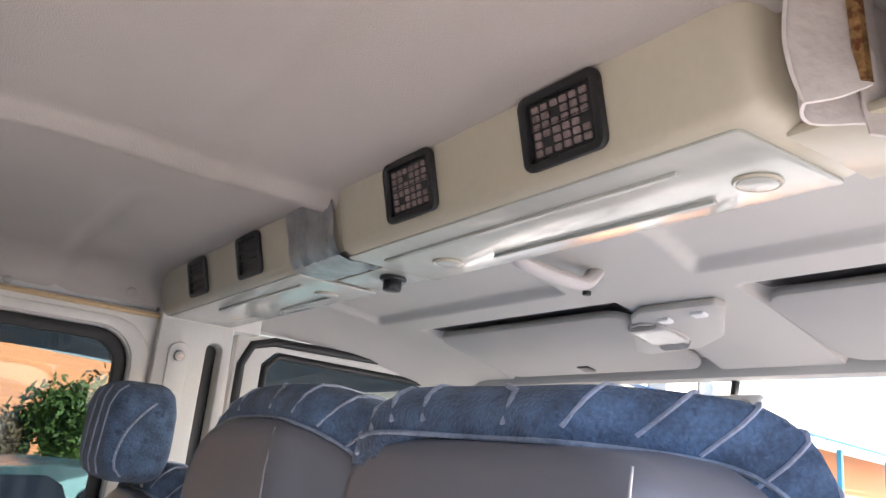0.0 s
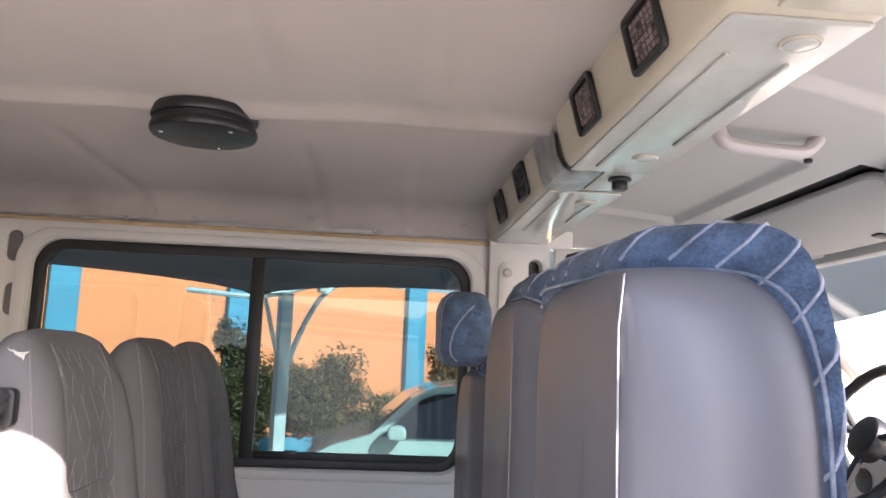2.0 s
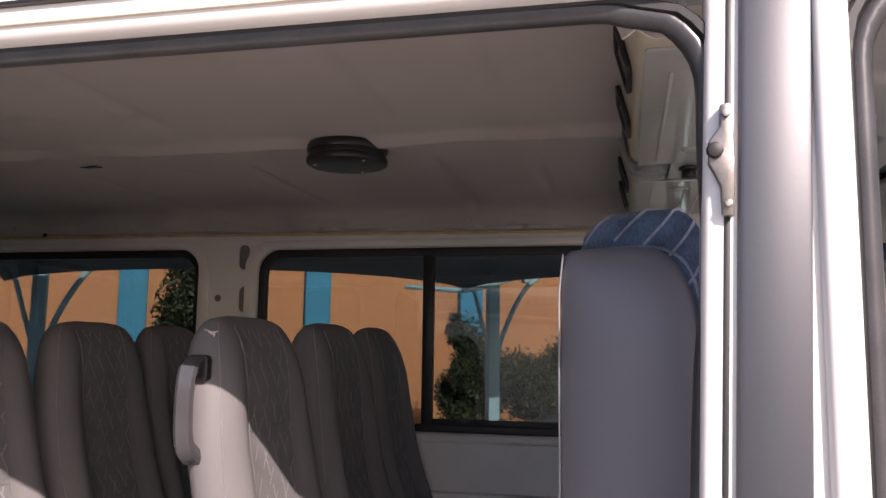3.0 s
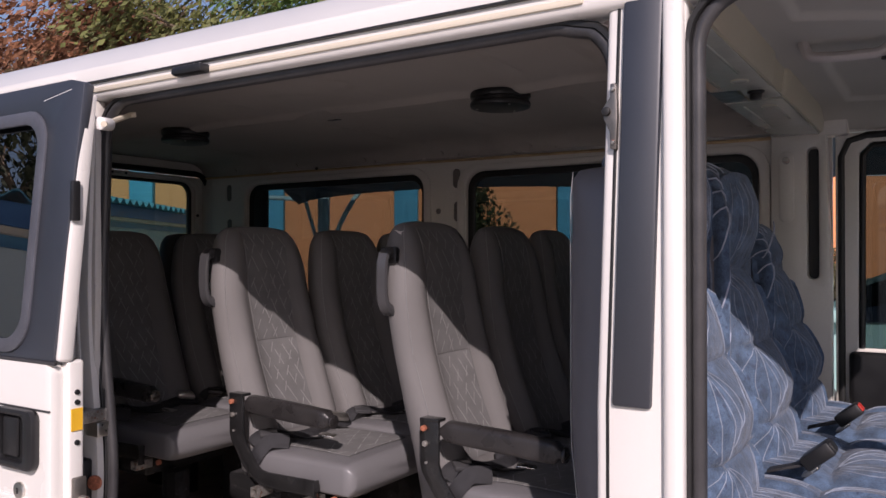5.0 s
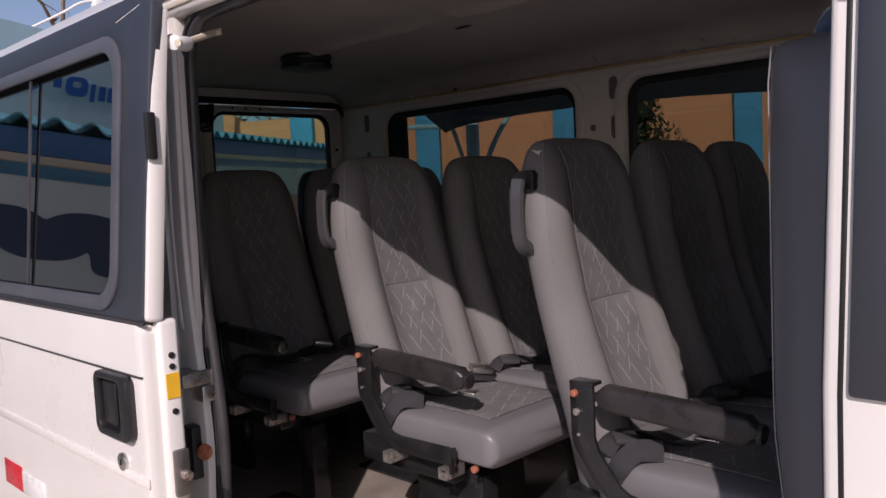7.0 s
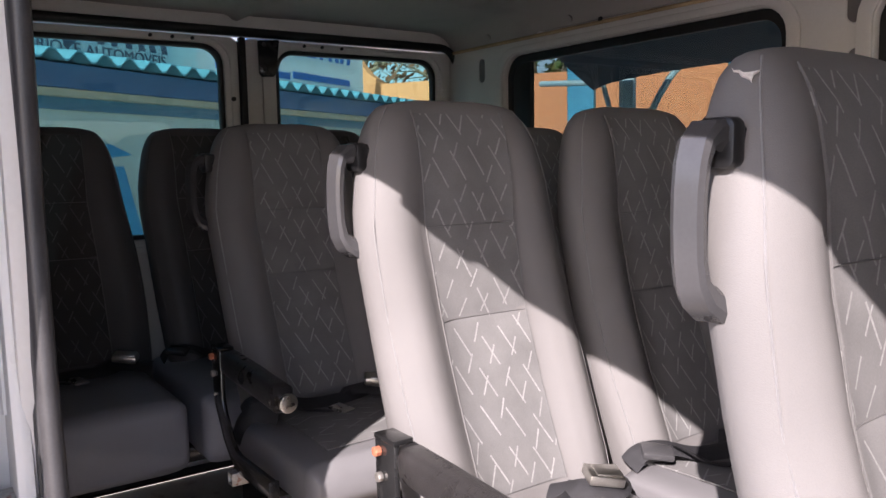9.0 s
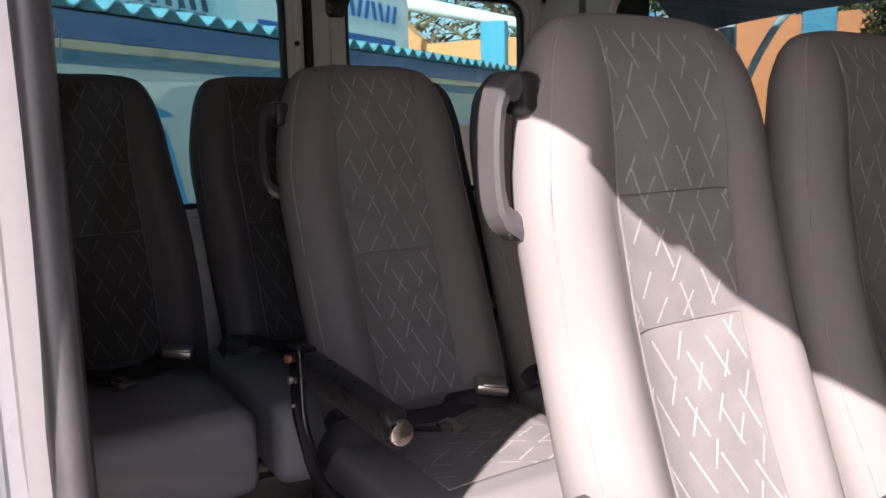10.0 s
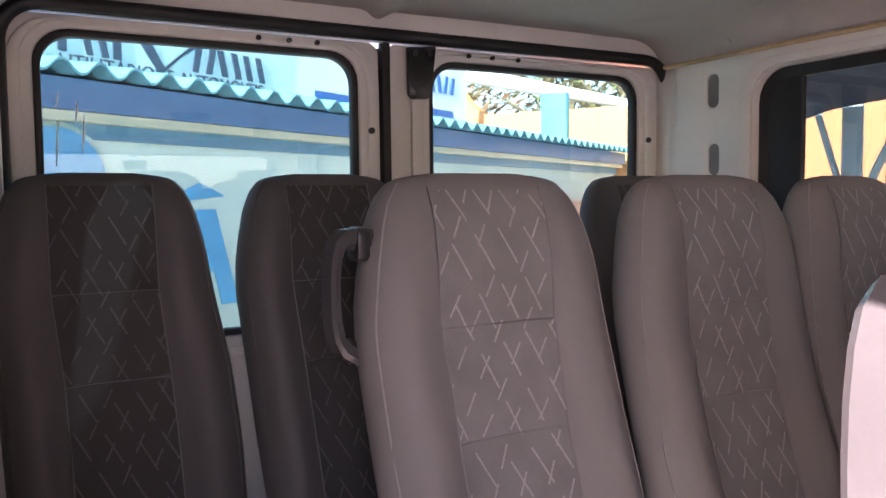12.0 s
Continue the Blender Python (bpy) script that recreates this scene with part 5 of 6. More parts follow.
aisle2 = passenger_seat("grey aisle seat with a grip and folding armrest", handle=True, armrest=1)
aisle3 = passenger_seat("grey aisle seat with a grip and a metal-tipped armrest", handle=True, armrest=2, legs=0.08)


def put_seat(ob, x, y, lift=0.0):
    ob.location = (x, y, FLOOR_Z + lift)


def copy_seat(ob, x, y, lift=0.0):
    return copy_thing(ob, pose(x, y, FLOOR_Z + lift))


ROW1, ROW2, ROW3, ROW4 = -0.757, -1.508, -2.328, -2.95
put_seat(aisle, ROW1, -0.24)
put_seat(aisle2, ROW2, -0.24)
put_seat(aisle3, ROW3, -0.24)
put_seat(middle, ROW1, 0.255)
put_seat(narrow, ROW1, 0.672)
for x in (ROW2, ROW3):
    copy_seat(middle, x, 0.255)
    copy_seat(narrow, x, 0.672)
# Bench back takes the shade-darkened vinyl and cloth, the cushion the sky-lightened one.
bench_seat = passenger_seat("grey rear bench seat, shade in its back colour, patterned cloth panels", scale=0.94, legs=0, low=0.70, soft=VINYLSKY, skin=VINYLSHADE, cloth=CLOTHSHADE)
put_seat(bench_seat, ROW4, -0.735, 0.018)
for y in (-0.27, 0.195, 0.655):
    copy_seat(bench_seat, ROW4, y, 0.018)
part("bench_frame", block(ROW4 + 0.05, ROW4 + 0.45, -0.88, 0.86, 0.70, 0.744, 0.006), STEEL, van, "black steel bench frame")
for y in (-0.8, -0.2, 0.3, 0.8):
    part("bench_leg", block(ROW4 + 0.08, ROW4 + 0.42, y - 0.02, y + 0.02, FLOOR_Z, 0.71, 0.004), STEEL, van)
single("floor_box", block(-2.62, -2.30, -0.82, -0.52, FLOOR_Z + 0.002, FLOOR_Z + 0.07, 0.01), STEEL, "flat dark box on the floor under the bench", "box", loc=(-2.46, -0.67, FLOOR_Z))


# ---- front seats in blue velvet ----
def velvet_back(x, y, hw, top, label, seam=0.0, lower=0.72, bend=0.10, outer=False):
    """A wide front seat: a vinyl shell behind, a velvet roll over top and sides, tufted velvet in front."""
    s = thing("front_seat", label, "seat", (x + 0.1, y, FLOOR_Z), "front seats")

    def arch_z(yy, w, tp):
        k = min(1.0, abs(yy) / w)
        if outer:
            return tp - 0.19 + 0.19 * math.sqrt(max(0.0, 1 - k ** (9 if yy < 0 else 7.5)))
        c = k ** (1 / 0.6)
        return tp - 0.19 + 0.19 * max(0.0, 1 - c * c) ** 0.42

    def place(px, yy, zz):
        d = max(0.0, (seam - yy) / 0.125)
        e = max(0.0, (yy - hw * 0.80) / (hw * 0.2))
        back = max(0.0, 1 - px / 0.3)
        return (x + px + (bend * min(1.3, d) ** (1.25 if outer else 1.6) + 0.03 * e * e) * back + 0.108 * max(0.0, 1.15 - zz), y + yy, zz)

    def roll_x(px, zz, yy):
        """The roll reaches further back over the top than down the sides."""
        up = min(1.0, max(0.0, (zz - top + 0.22) / 0.15))
        up = up * up * (3 - 2 * up)
        out = 0.0
        if outer:
            out = min(1.0, max(0.0, (-yy / hw - 0.3) / 0.6))
            out = out * out * (3 - 2 * out)
            up *= 1 - out
        inner = min(1.0, max(0.0, yy / hw / 0.6)) if outer else 0.0
        return px + (0.076 * out - (0.056 + 0.024 * inner) * up) * max(0.0, 1 - (px - 0.078) / 0.098)

    def ring(px, inset, w, tp, roll=False):
        w, tp = w - inset, tp - inset
        pts = []
        for k in range(33):
            a = math.pi * k / 32
            yy = -w * se(math.cos(a), 0.6)
            pts.append(place(roll_x(px, arch_z(yy, w, tp), yy) if roll else px, yy, arch_z(yy, w, tp)))
        sides = 10
        pts += [place(px, w, lower + (tp - 0.19 - lower) * (1 - k / sides)) for k in range(1, sides + 1)]
        pts += [place(px, w * (1 - 2 * k / 12), lower) for k in range(1, 12)]
        pts += [place(roll_x(px, 0, -w) if roll else px, -w, lower + (tp - 0.19 - lower) * k / sides) for k in range(0, sides)]
        return pts

    wv, tv = hw - (0.004 if outer else 0.016), top - 0.052
    ROLL = ((0.078, 0.05), (0.080, 0.028), (0.088, 0.012), (0.10, 0.001), (0.12, 0.0), (0.145, 0.004), (0.162, 0.02), (0.172, 0.05), (0.176, 0.10))
    shell = part("seat_back", loft([ring(px, ins, wv, tv) for px, ins in ((0.004, 0.16), (0.001, 0.11), (0.0, 0.08), (0.0, 0.064), (0.0, 0.053), (0.0, 0.044), (0.0, 0.03), (0.001, 0.018), (0.003, 0.010), (0.012, 0.002), (0.03, 0.0), (0.08, -0.003), (0.12, -0.002), (0.166 if outer else 0.15, 0.01))]), VINYLB, s, "smooth grey vinyl seat back", 50)
    vel = part("backrest", loft([ring(px, ins, hw, top, True) for px, ins in ROLL]), VELVET, s, "blue velvet roll round the backrest", 60)

    CREASE = [c for c in (0.94, 1.12, 1.31, 1.50, 1.80) if c <= top + 0.03]

    def front_at(yy, zz):
        """How far the stuffed front stands before the seat's back plane."""
        base = float(np.interp(zz, (0.7, 0.95, 1.1, 1.2, 1.3, 1.4, 1.5, 1.6, 1.68, 1.75, 1.79), (0.27, 0.29, 0.305, 0.30, 0.262, 0.225, 0.192, 0.212, 0.212, 0.195, 0.18)))
        if top < 1.7:
            base -= 0.12 * max(0.0, (zz - top + 0.16) / 0.16) ** 2
        lo_ = max([c for c in CREASE if c <= zz] or [0.76])
        hi_ = min([c for c in CREASE if c > zz] or [top + 0.02])
        v = max(0.0, math.sin(math.pi * min(1.0, (zz - lo_) / (hi_ - lo_)))) ** 0.4
        f = yy / hw
        col = abs(math.sin(math.pi * (f / 0.96))) if abs(f) > 0.48 else abs(math.cos(math.pi * f / 0.96))
        wide = max(0.0, 1 - max(0.0, (abs(f) - (0.3 if zz > 1.45 else 0.42)) / 0.62) ** 2)
        return base * (0.45 + 0.55 * wide) + 0.038 * (v * max(0.05, col) ** 0.35 - 0.6) * (0.4 + 0.6 * wide)

    fb = bmesh.new()
    rows_ = []
    for i in range(85):
        row = []
        for j in range(45):
            yy = hw * (0.86 if outer and j < 22 else 0.94) * (-1 + 2 * j / 44)
            zz = lower + 0.02 + (arch_z(yy, hw, top) - 0.05 - lower) * i / 84
            ahead = 0.18 * min(1.0, -yy / hw / 0.5) if outer and yy < 0 else 0.0
            row.append(fb.verts.new(place(max(front_at(yy, zz), ahead), yy, zz)))
        rows_.append(row)
    for i in range(84):
        for j in range(44):
            fb.faces.new((rows_[i][j], rows_[i][j + 1], rows_[i + 1][j + 1], rows_[i + 1][j]))
    thicken(fb, -0.02)
    tuft = part("tufted_front", fb, VELVET, s, "tufted blue velvet front", 60)
    line = []
    for k in range(49):
        yy = -wv * se(math.cos(math.pi * k / 48), 0.6)
        line.append(place(roll_x(0.077, arch_z(yy, wv, tv) + 0.05, yy), yy, arch_z(yy, wv, tv) + 0.002))
    line = [place(roll_x(0.077, 0, -wv), -wv - 0.002, tv - 0.19 - 0.5 * k / 8) for k in range(8, 0, -1)] + line
    line = [p for p in line if not outer or p[1] < y + 0.72 * wv]
    part("piping", tube(line, 0.0024, 6), VELTHR, shell, "pale piping", 60)
    part("piping", tube([place(-0.0015 if z < tv - 0.05 else 0.004, seam, z) for z in [lower + 0.05 + (tv - 0.012 - lower - 0.05) * k / 18 for k in range(19)]], 0.0013, 6), THREAD, shell, "pale stitched seam", 60)
    px_, in_ = [q[0] for q in ROLL], [q[1] for q in ROLL]
    for k in range(13):
        a0_ = 0.16 + 2.82 * k / 12
        pts = []
        for t_ in range(13):
            h = t_ / 12
            a = min(3.05, max(0.09, a0_ + 0.17 * (h - 0.2)))
            px = 0.079 + 0.088 * h
            ins = float(np.interp(px, px_, in_))
            yy = -(hw - ins) * se(math.cos(a), 0.6)
            pts.append(place(roll_x(px, arch_z(yy, hw - ins, top - ins), yy), yy, arch_z(yy, hw - ins, top - ins) + 0.0008))
        part("rib", tube(pts, 0.0034, 6, flat=0.6), VELSTR, vel, "pale velvet stripe", 60)
    for k in range(4):
        z0 = 1.10 + 0.14 * k
        part("rib", tube([place(roll_x(0.086 + 0.08 * h / 8, 0, -hw), -hw + 0.0005 + float(np.interp(0.086 + 0.08 * h / 8, px_, in_)), z0 + 0.12 * h / 8) for h in range(9)], 0.0024, 6), VELSTR, vel, "pale velvet stripe", 60)
    # pale threads that bow out in nested arcs between one tuft and the next below
    rows_c = [0.76] + CREASE
    for z0, z1 in zip(rows_c, rows_c[1:]):
        for side in (-1, 1):
            for way, reach, count in ((1, 0.47, 3), (-1, 0.46, 3)):
                for k in range(count):
                    pts = []
                    for t_ in range(15):
                        h = t_ / 14
                        zz = z1 - 0.004 - (z1 - z0) * (0.02 + (0.96 - 0.16 * k) * h ** 0.9)
                        f = side * (0.48 + way * reach * (0.30 + 0.27 * k) * math.sin(math.pi * min(1.0, 0.04 + 0.80 * h)) ** 0.75)
                        f = max(-0.93, min(0.93, f))
                        if lower + 0.03 < zz < arch_z(f * hw, hw, top) - 0.05 and not (outer and f < -0.84):
                            pts.append(place(front_at(f * hw, zz) + 0.0004, f * hw, zz))
                    if len(pts) > 4:
                        part("rib", tube(pts, 0.0012, 5), VELTHR, tuft, "pale velvet stripe", 60)

    def cushion_z(a, f):
        """Height of the stuffed cushion; a runs forwards, f across."""
        col = abs(math.sin(math.pi * (f / 0.96))) if abs(f) > 0.48 else abs(math.cos(math.pi * f / 0.96))
        row = abs(math.sin(math.pi * (a - 0.02) / 0.19))
        edge = max(0.0, 1 - max(0.0, (abs(f) - 0.7) / 0.3) ** 2.5) * max(0.0, 1 - max(0.0, (a - 0.44) / 0.16) ** 2)
        return 0.955 + 0.055 * math.sqrt(edge) + 0.035 * (max(0.03, col) * max(0.05, row)) ** 0.4 * edge

    cb_ = bmesh.new()
    rows_ = [[cb_.verts.new((x + 0.22 + 0.6 * i / 60, y + hw * (-1 + 2 * j / 44), cushion_z(0.6 * i / 60, -1 + 2 * j / 44))) for j in range(45)] for i in range(61)]
    for i in range(60):
        for j in range(44):
            cb_.faces.new((rows_[i][j], rows_[i][j + 1], rows_[i + 1][j + 1], rows_[i + 1][j]))
    rim_ = bmesh.ops.extrude_edge_only(cb_, edges=[e for e in cb_.edges if len(e.link_faces) == 1])
    for v in [q for q in rim_["geom"] if isinstance(q, bmesh.types.BMVert)]:
        v.co.z = 0.80
    cu = part("cushion", cb_, VELVET, s, "tufted blue velvet cushion", 60)
    for a0_ in (0.02, 0.21, 0.40):
        for side in (-1, 1):
            for way in (-1, 1):
                for k in range(3):
                    pts = []
                    for t_ in range(10):
                        h = t_ / 9
                        a = a0_ + 0.165 * h ** 1.2
                        f = side * (0.48 + way * (0.16 + 0.11 * k) * math.sin(0.25 + 2.1 * h) * min(1, 6 * h) * (1.6 if way < 0 else 0.8))
                        pts.append((x + 0.22 + a, y + f * hw, cushion_z(a, f) + 0.0004))
                    part("rib", tube(pts, 0.0012, 5), VELTHR, cu, "pale velvet stripe", 60)
    part("seat_base", block(x + 0.25, x + 0.75, y - hw * 0.9, y + hw * 0.9, FLOOR_Z, 0.83, 0.02), BLACKPL, s)
    return s


velvet_back(-0.10, -0.588, 0.240, 1.772, "wide blue velvet front passenger seat with grey vinyl back", seam=-0.189, bend=0.185, outer=True)
velvet_back(-0.10, -0.075, 0.268, 1.785, "blue velvet middle front seat with grey vinyl back", seam=-0.105)
driver = velvet_back(-0.10, 0.50, 0.25, 1.645, "blue velvet driver's seat with a separate headrest", seam=-0.09)
hb = cushion_block(-0.175, -0.055, 0.125, 1.605, 1.79, 0.035, 0.0, 0.42, yc=0.50)
hull = BVHTree.FromBMesh(hb)
hr = part("headrest", hb, VELVET, driver, "blue velvet headrest", 60)
way = Vector((0.86, 0.51, 0)).normalized()
across = Vector((way.y, -way.x, 0))
for k in range(5):
    pts = []
    for h in range(13):
        p = Vector((-0.12, 0.50, 1.618 + 0.16 * h / 12)) + across * (-0.14 + 0.056 * k + 0.045 * (h / 12) ** 2)
        hit = hull.ray_cast(p - way, way)[0]
        if hit:
            pts.append(hit)
    if len(pts) > 3:
        part("rib", tube(pts, 0.0026, 6), VELSTR, hr, "pale velvet stripe", 60)
for y in (0.46, 0.54):
    part("headrest_post", tube([(-0.05, y, 1.5), (-0.09, y, 1.65)], 0.006, 8), STEEL, driver)
for x, y, m_ in ((0.315, -0.36, BLACKPL), (0.325, 0.19, REDPL)):
    bk = thing("belt_buckle", "seat belt buckle standing between the front seats", "seat belt", (x, y, 1.0), "belt buckles")
    tilt = pose(x, y, 1.085, 0, -40, 0)
    part("strap", block(-0.11, -0.03, -0.02, 0.02, -0.003, 0.003, 0.001, m=pose(x, y, 1.072, 0, -18, 0)), WEB, bk)
    bd = part("body", block(-0.035, 0.04, -0.03, 0.03, -0.017, 0.017, 0.006, m=tilt), BLACKPL, bk, "black buckle body")
    part("button", block(0.028, 0.043, -0.022, 0.022, -0.011, 0.011, 0.002, m=tilt), m_, bd)
    part("plate", block(-0.055, -0.012, -0.02, 0.02, -0.024, -0.014, 0.003, m=tilt), ALU, bd, "metal tongue plate")


# ---- outside: the yard ----
A0 = radians(31.0)
UV = Matrix.Rotation(A0, 4, "Z")  # the yard's own axes: x along the orange wall, y towards it


def uv(u, v, z):
    return UV @ Vector((u, v, z))


ground = bmesh.new()
gp = [[ground.verts.new((-400 + 800 * i / 40, -400 + 800 * j / 40, 0)) for j in range(41)] for i in range(41)]
for i in range(40):
    for j in range(40):
        ground.faces.new((gp[i][j], gp[i + 1][j], gp[i + 1][j + 1], gp[i][j + 1]))
single("ground", ground, PAVING, "grey concrete paving of the yard", "ground", kind="structure")

WALL_V = 10.5
bw = thing("boundary_wall", "orange rendered boundary wall with blue pillars", "wall", tuple(uv(0, WALL_V, 0)), kind="structure")
part("render_face", block(-7.3, 22, WALL_V, WALL_V + 0.2, 0, 2.82, 0.01, m=UV), ORANGE, bw)
part("plinth", block(-7.3, 22, WALL_V - 0.03, WALL_V - 0.003, 0, 0.35, 0.01, m=UV), TEAL, bw)
for u in (-5.9, -3.78, -1.62, 0.98, 3.44, 6.64, 9.9, 13.8):
    part("pillar", block(u - 0.19, u + 0.19, WALL_V - 0.14, WALL_V - 0.003, 0, 2.98 if u > -5 else 3.05, 0.012, m=UV), TEAL, bw, "blue painted pillar")
part("gable_end", plate([[(-7.75, 2.6), (-7.0, 2.6), (-7.05, 2.84), (-7.28, 3.0), (-7.5, 3.26), (-7.75, 3.4)]], 0.2, UV @ plane_of((0, WALL_V + 0.2, 0), (1, 0, 0), (0, 0, 1))), ORANGE, bw)

# the low building behind the van
rb = thing("low_building", "low pale building with blue fascia and wavy roof edge", "building", tuple(uv(-5.0, 4, 0)))
part("wall", block(-7.4, -5.0, -14, 10.3, 0, 2.1, 0.01, m=UV), PALEWALL, rb, "pale painted wall")
part("fascia", block(-5.0, -4.86, -14, 10.35, 2.02, 2.165, 0.006, m=UV), FASCIA, rb, "blue fascia board")
part("trim_line", block(-5.0, -4.90, -14, 10.35, 1.975, 2.02, 0.004, m=UV), CREAMLINE, rb, "cream line")
part("blue_line", block(-5.0, -4.975, -14, 10.35, 1.90, 1.975, 0.002, m=UV), LINEBLUE, rb, "blue painted line")
sheet = bmesh.new()
PITCH, V0, V1, K = 0.19, -12.0, 10.3, 10
count = int((V1 - V0) / PITCH * K)
line_a, line_b, line_c, line_d = [], [], [], []
for k in range(count + 1):
    v = V0 + PITCH * k / K
    w = 0.03 * math.cos(2 * math.pi * k / K)
    line_a.append(sheet.verts.new(uv(-4.72, v, 2.195 + w)))
    line_b.append(sheet.verts.new(uv(-7.0, v, 2.50 + w)))
    line_c.append(sheet.verts.new(uv(-4.72, v, 2.183 + w)))
    line_d.append(sheet.verts.new(uv(-7.0, v, 2.488 + w)))
for k in range(count):
    sheet.faces.new((line_a[k], line_a[k + 1], line_b[k + 1], line_b[k]))
    sheet.faces.new((line_c[k], line_d[k], line_d[k + 1], line_c[k + 1]))
    sheet.faces.new((line_a[k], line_c[k], line_c[k + 1], line_a[k + 1]))
part("wavy_roof", sheet, ROOFBLUE, rb, "corrugated blue-green roof sheets", 60)
SG = UV @ plane_of((-7.0, 0, 0), (0, 1, 0), (0, 0, 1))


def on_sign(v, z):
    """Sign measures at the far plane, drawn in to the board's plane."""
    return v * 0.71, 1.6 + (z - 1.6) * 0.734


board = part("sign_board", plate([[(0.48, 2.3), (on_sign(8.7, 0)[0], 2.3), (on_sign(8.85, 0)[0], 3.52), (3.2, 3.52), (1.3, 3.2), (0.43, 3.19)]], 0.06, SG @ Matrix.Translation((0, 0, -0.06))), SIGNPALE, rb, "pale cyan sign board")
part("sign_board", plate([[(on_sign(8.7, 0)[0], 2.3), (9.85, 2.3), (9.85, 3.52), (on_sign(8.85, 0)[0], 3.52)]], 0.06, SG @ Matrix.Translation((0, 0, -0.062))), SIGNWHITE, rb, "white sign board")


def bar(v0, z0, v1, z1, material, name="bar"):
    a, b = on_sign(v0, z0)
    c, d = on_sign(v1, z1)
    if d - b < 0.15 or c - a < 0.12:
        part(name, plate([[(a, b), (c, b), (c, d), (a, d)]], 0.012, SG), material, board)
        return
    e = 0.3 * (c - a)
    lean_ = 0.12 * (c - a) * (-1 if int(v0 * 10) % 2 else 1)
    for x0 in (a, c - e):
        part(name, plate([[(x0 - lean_, b), (x0 + e - lean_, b), (x0 + e + lean_, d), (x0 + lean_, d)]], 0.012, SG), material, board)



# the company name as plain shapes, the web address and numbers as bars
for v0, w in ((3.2, 0.26), (3.65, 0.26), (4.1, 0.3), (4.6, 0.3), (5.05, 0.1), (5.35, 0.28), (5.72, 0.1)):
    bar(v0, 3.12, v0 + w, 3.42, INK)
for pts in ([(5.95, 3.5), (6.12, 3.52), (6.42, 3.12), (6.36, 3.02)], [(6.42, 3.12), (6.36, 3.02), (6.95, 3.5), (7.15, 3.55)]):
    part("swoosh", plate([[on_sign(*p) for p in pts]], 0.012, SG), INK, board)
for v0, w in ((6.88, 0.32), (7.3, 0.34), (7.75, 0.33)):
    bar(v0, 3.13, v0 + w, 3.44, INK)
bar(9.18, 3.05, 11.2, 3.16, BLUEINK)
bar(11.3, 3.08, 13.3, 3.2, BLUEINK)
for k in range(7):
    bar(10.0 + 0.5 * k, 3.5, 10.36 + 0.5 * k, 3.82, BLUEINK)
# on the wing that the door's glass mirrors
for v0, w, z0, h in ((0.53, 0.035, 2.80, 0.15), (0.60, 0.07, 2.82, 0.12), (0.69, 0.05, 2.82, 0.12), (0.77, 0.035, 2.80, 0.15), (1.035, 0.06, 2.88, 0.09)):
    part("bar", plate([[(v0, z0), (v0 + w, z0), (v0 + w, z0 + h), (v0, z0 + h)]], 0.012, SG), BLUEINK, board)
for v0, w in ((0.83, 0.17), (1.20, 0.19), (1.46, 0.15), (1.68, 0.17), (1.92, 0.16)):
    part("bar", plate([rr(v0, 2.83, v0 + w, 2.99, 0.05, 4), rr(v0 + 0.05, 2.90, v0 + w - 0.05, 2.955, 0.02, 3)], 0.012, SG), BLUEINK, board)
txt = bpy.data.curves.new("lettering", "FONT")
txt.body = "UTILITÁRIOS E AUTOMÓVEIS"
txt.size, txt.extrude = 0.20, 0.004
tob = new("lettering", txt)
me = bpy.data.meshes.new_from_object(tob)
bpy.data.objects.remove(tob)
tb = bmesh.new()
tb.from_mesh(me)
xs = [v.co.x for v in tb.verts]
bmesh.ops.transform(tb, matrix=SG @ Matrix.Translation((on_sign(5.05, 0)[0], on_sign(0, 2.965)[1], 0.008)) @ Matrix.Diagonal(((on_sign(8.06, 0)[0] - on_sign(5.05, 0)[0]) / (max(xs) - min(xs)), 0.72, 1, 1)), verts=tb.verts)
part("lettering", tb, INK, board)
FG = UV @ plane_of((-4.998, 0, 0), (0, 1, 0), (0, 0, 1))
part("wall_mark", plate([[(2.17 + 0.30 * math.cos(a), 1.675 + 0.30 * math.sin(a)) for a in [2 * math.pi * k / 36 for k in range(36)]]], 0.03, FG), PALEWALL, rb, "pale ring round the blue mark")
part("wall_mark", plate([[(2.17 + 0.275 * math.cos(a), 1.675 + 0.275 * math.sin(a)) for a in [2 * math.pi * k / 36 for k in range(36)]]], 0.034, FG), LOGOBLUE, rb, "round blue painted mark")
part("wall_mark", plate([[(2.95, 1.66), (3.06, 1.70), (3.25, 1.625), (2.95, 1.60)]], 0.006, FG), LOGOBLUE, rb)
part("wall_mark", plate([[(2.97, 1.0), (2.99, 1.55), (3.17, 1.55), (3.33, 1.0), (3.2, 1.0), (3.15, 1.2), (3.08, 1.2), (3.08, 1.0)]], 0.006, FG), LOGOBLUE, rb)
half = [(0.0, 1.655), (0.06, 1.695), (0.14, 1.72), (0.26, 1.725), (0.38, 1.705), (0.44, 1.62), (0.49, 1.50), (0.545, 1.36), (0.29, 1.355), (0.262, 1.505), (0.20, 1.455), (0.10, 1.425), (0.0, 1.42)]
wing = [(0.58 - d, z) for d, z in half] + [(0.58 + d, z) for d, z in half[-2:0:-1]]
for _ in range(2):
    wing = [(p[0] * f + q[0] * (1 - f), p[1] * f + q[1] * (1 - f)) for p, q in zip(wing, wing[1:] + wing[:1]) for f in (0.78, 0.22)]
part("wall_mark", plate([wing], 0.006, FG), INK, rb, "dark blue painted mark with two lobes")
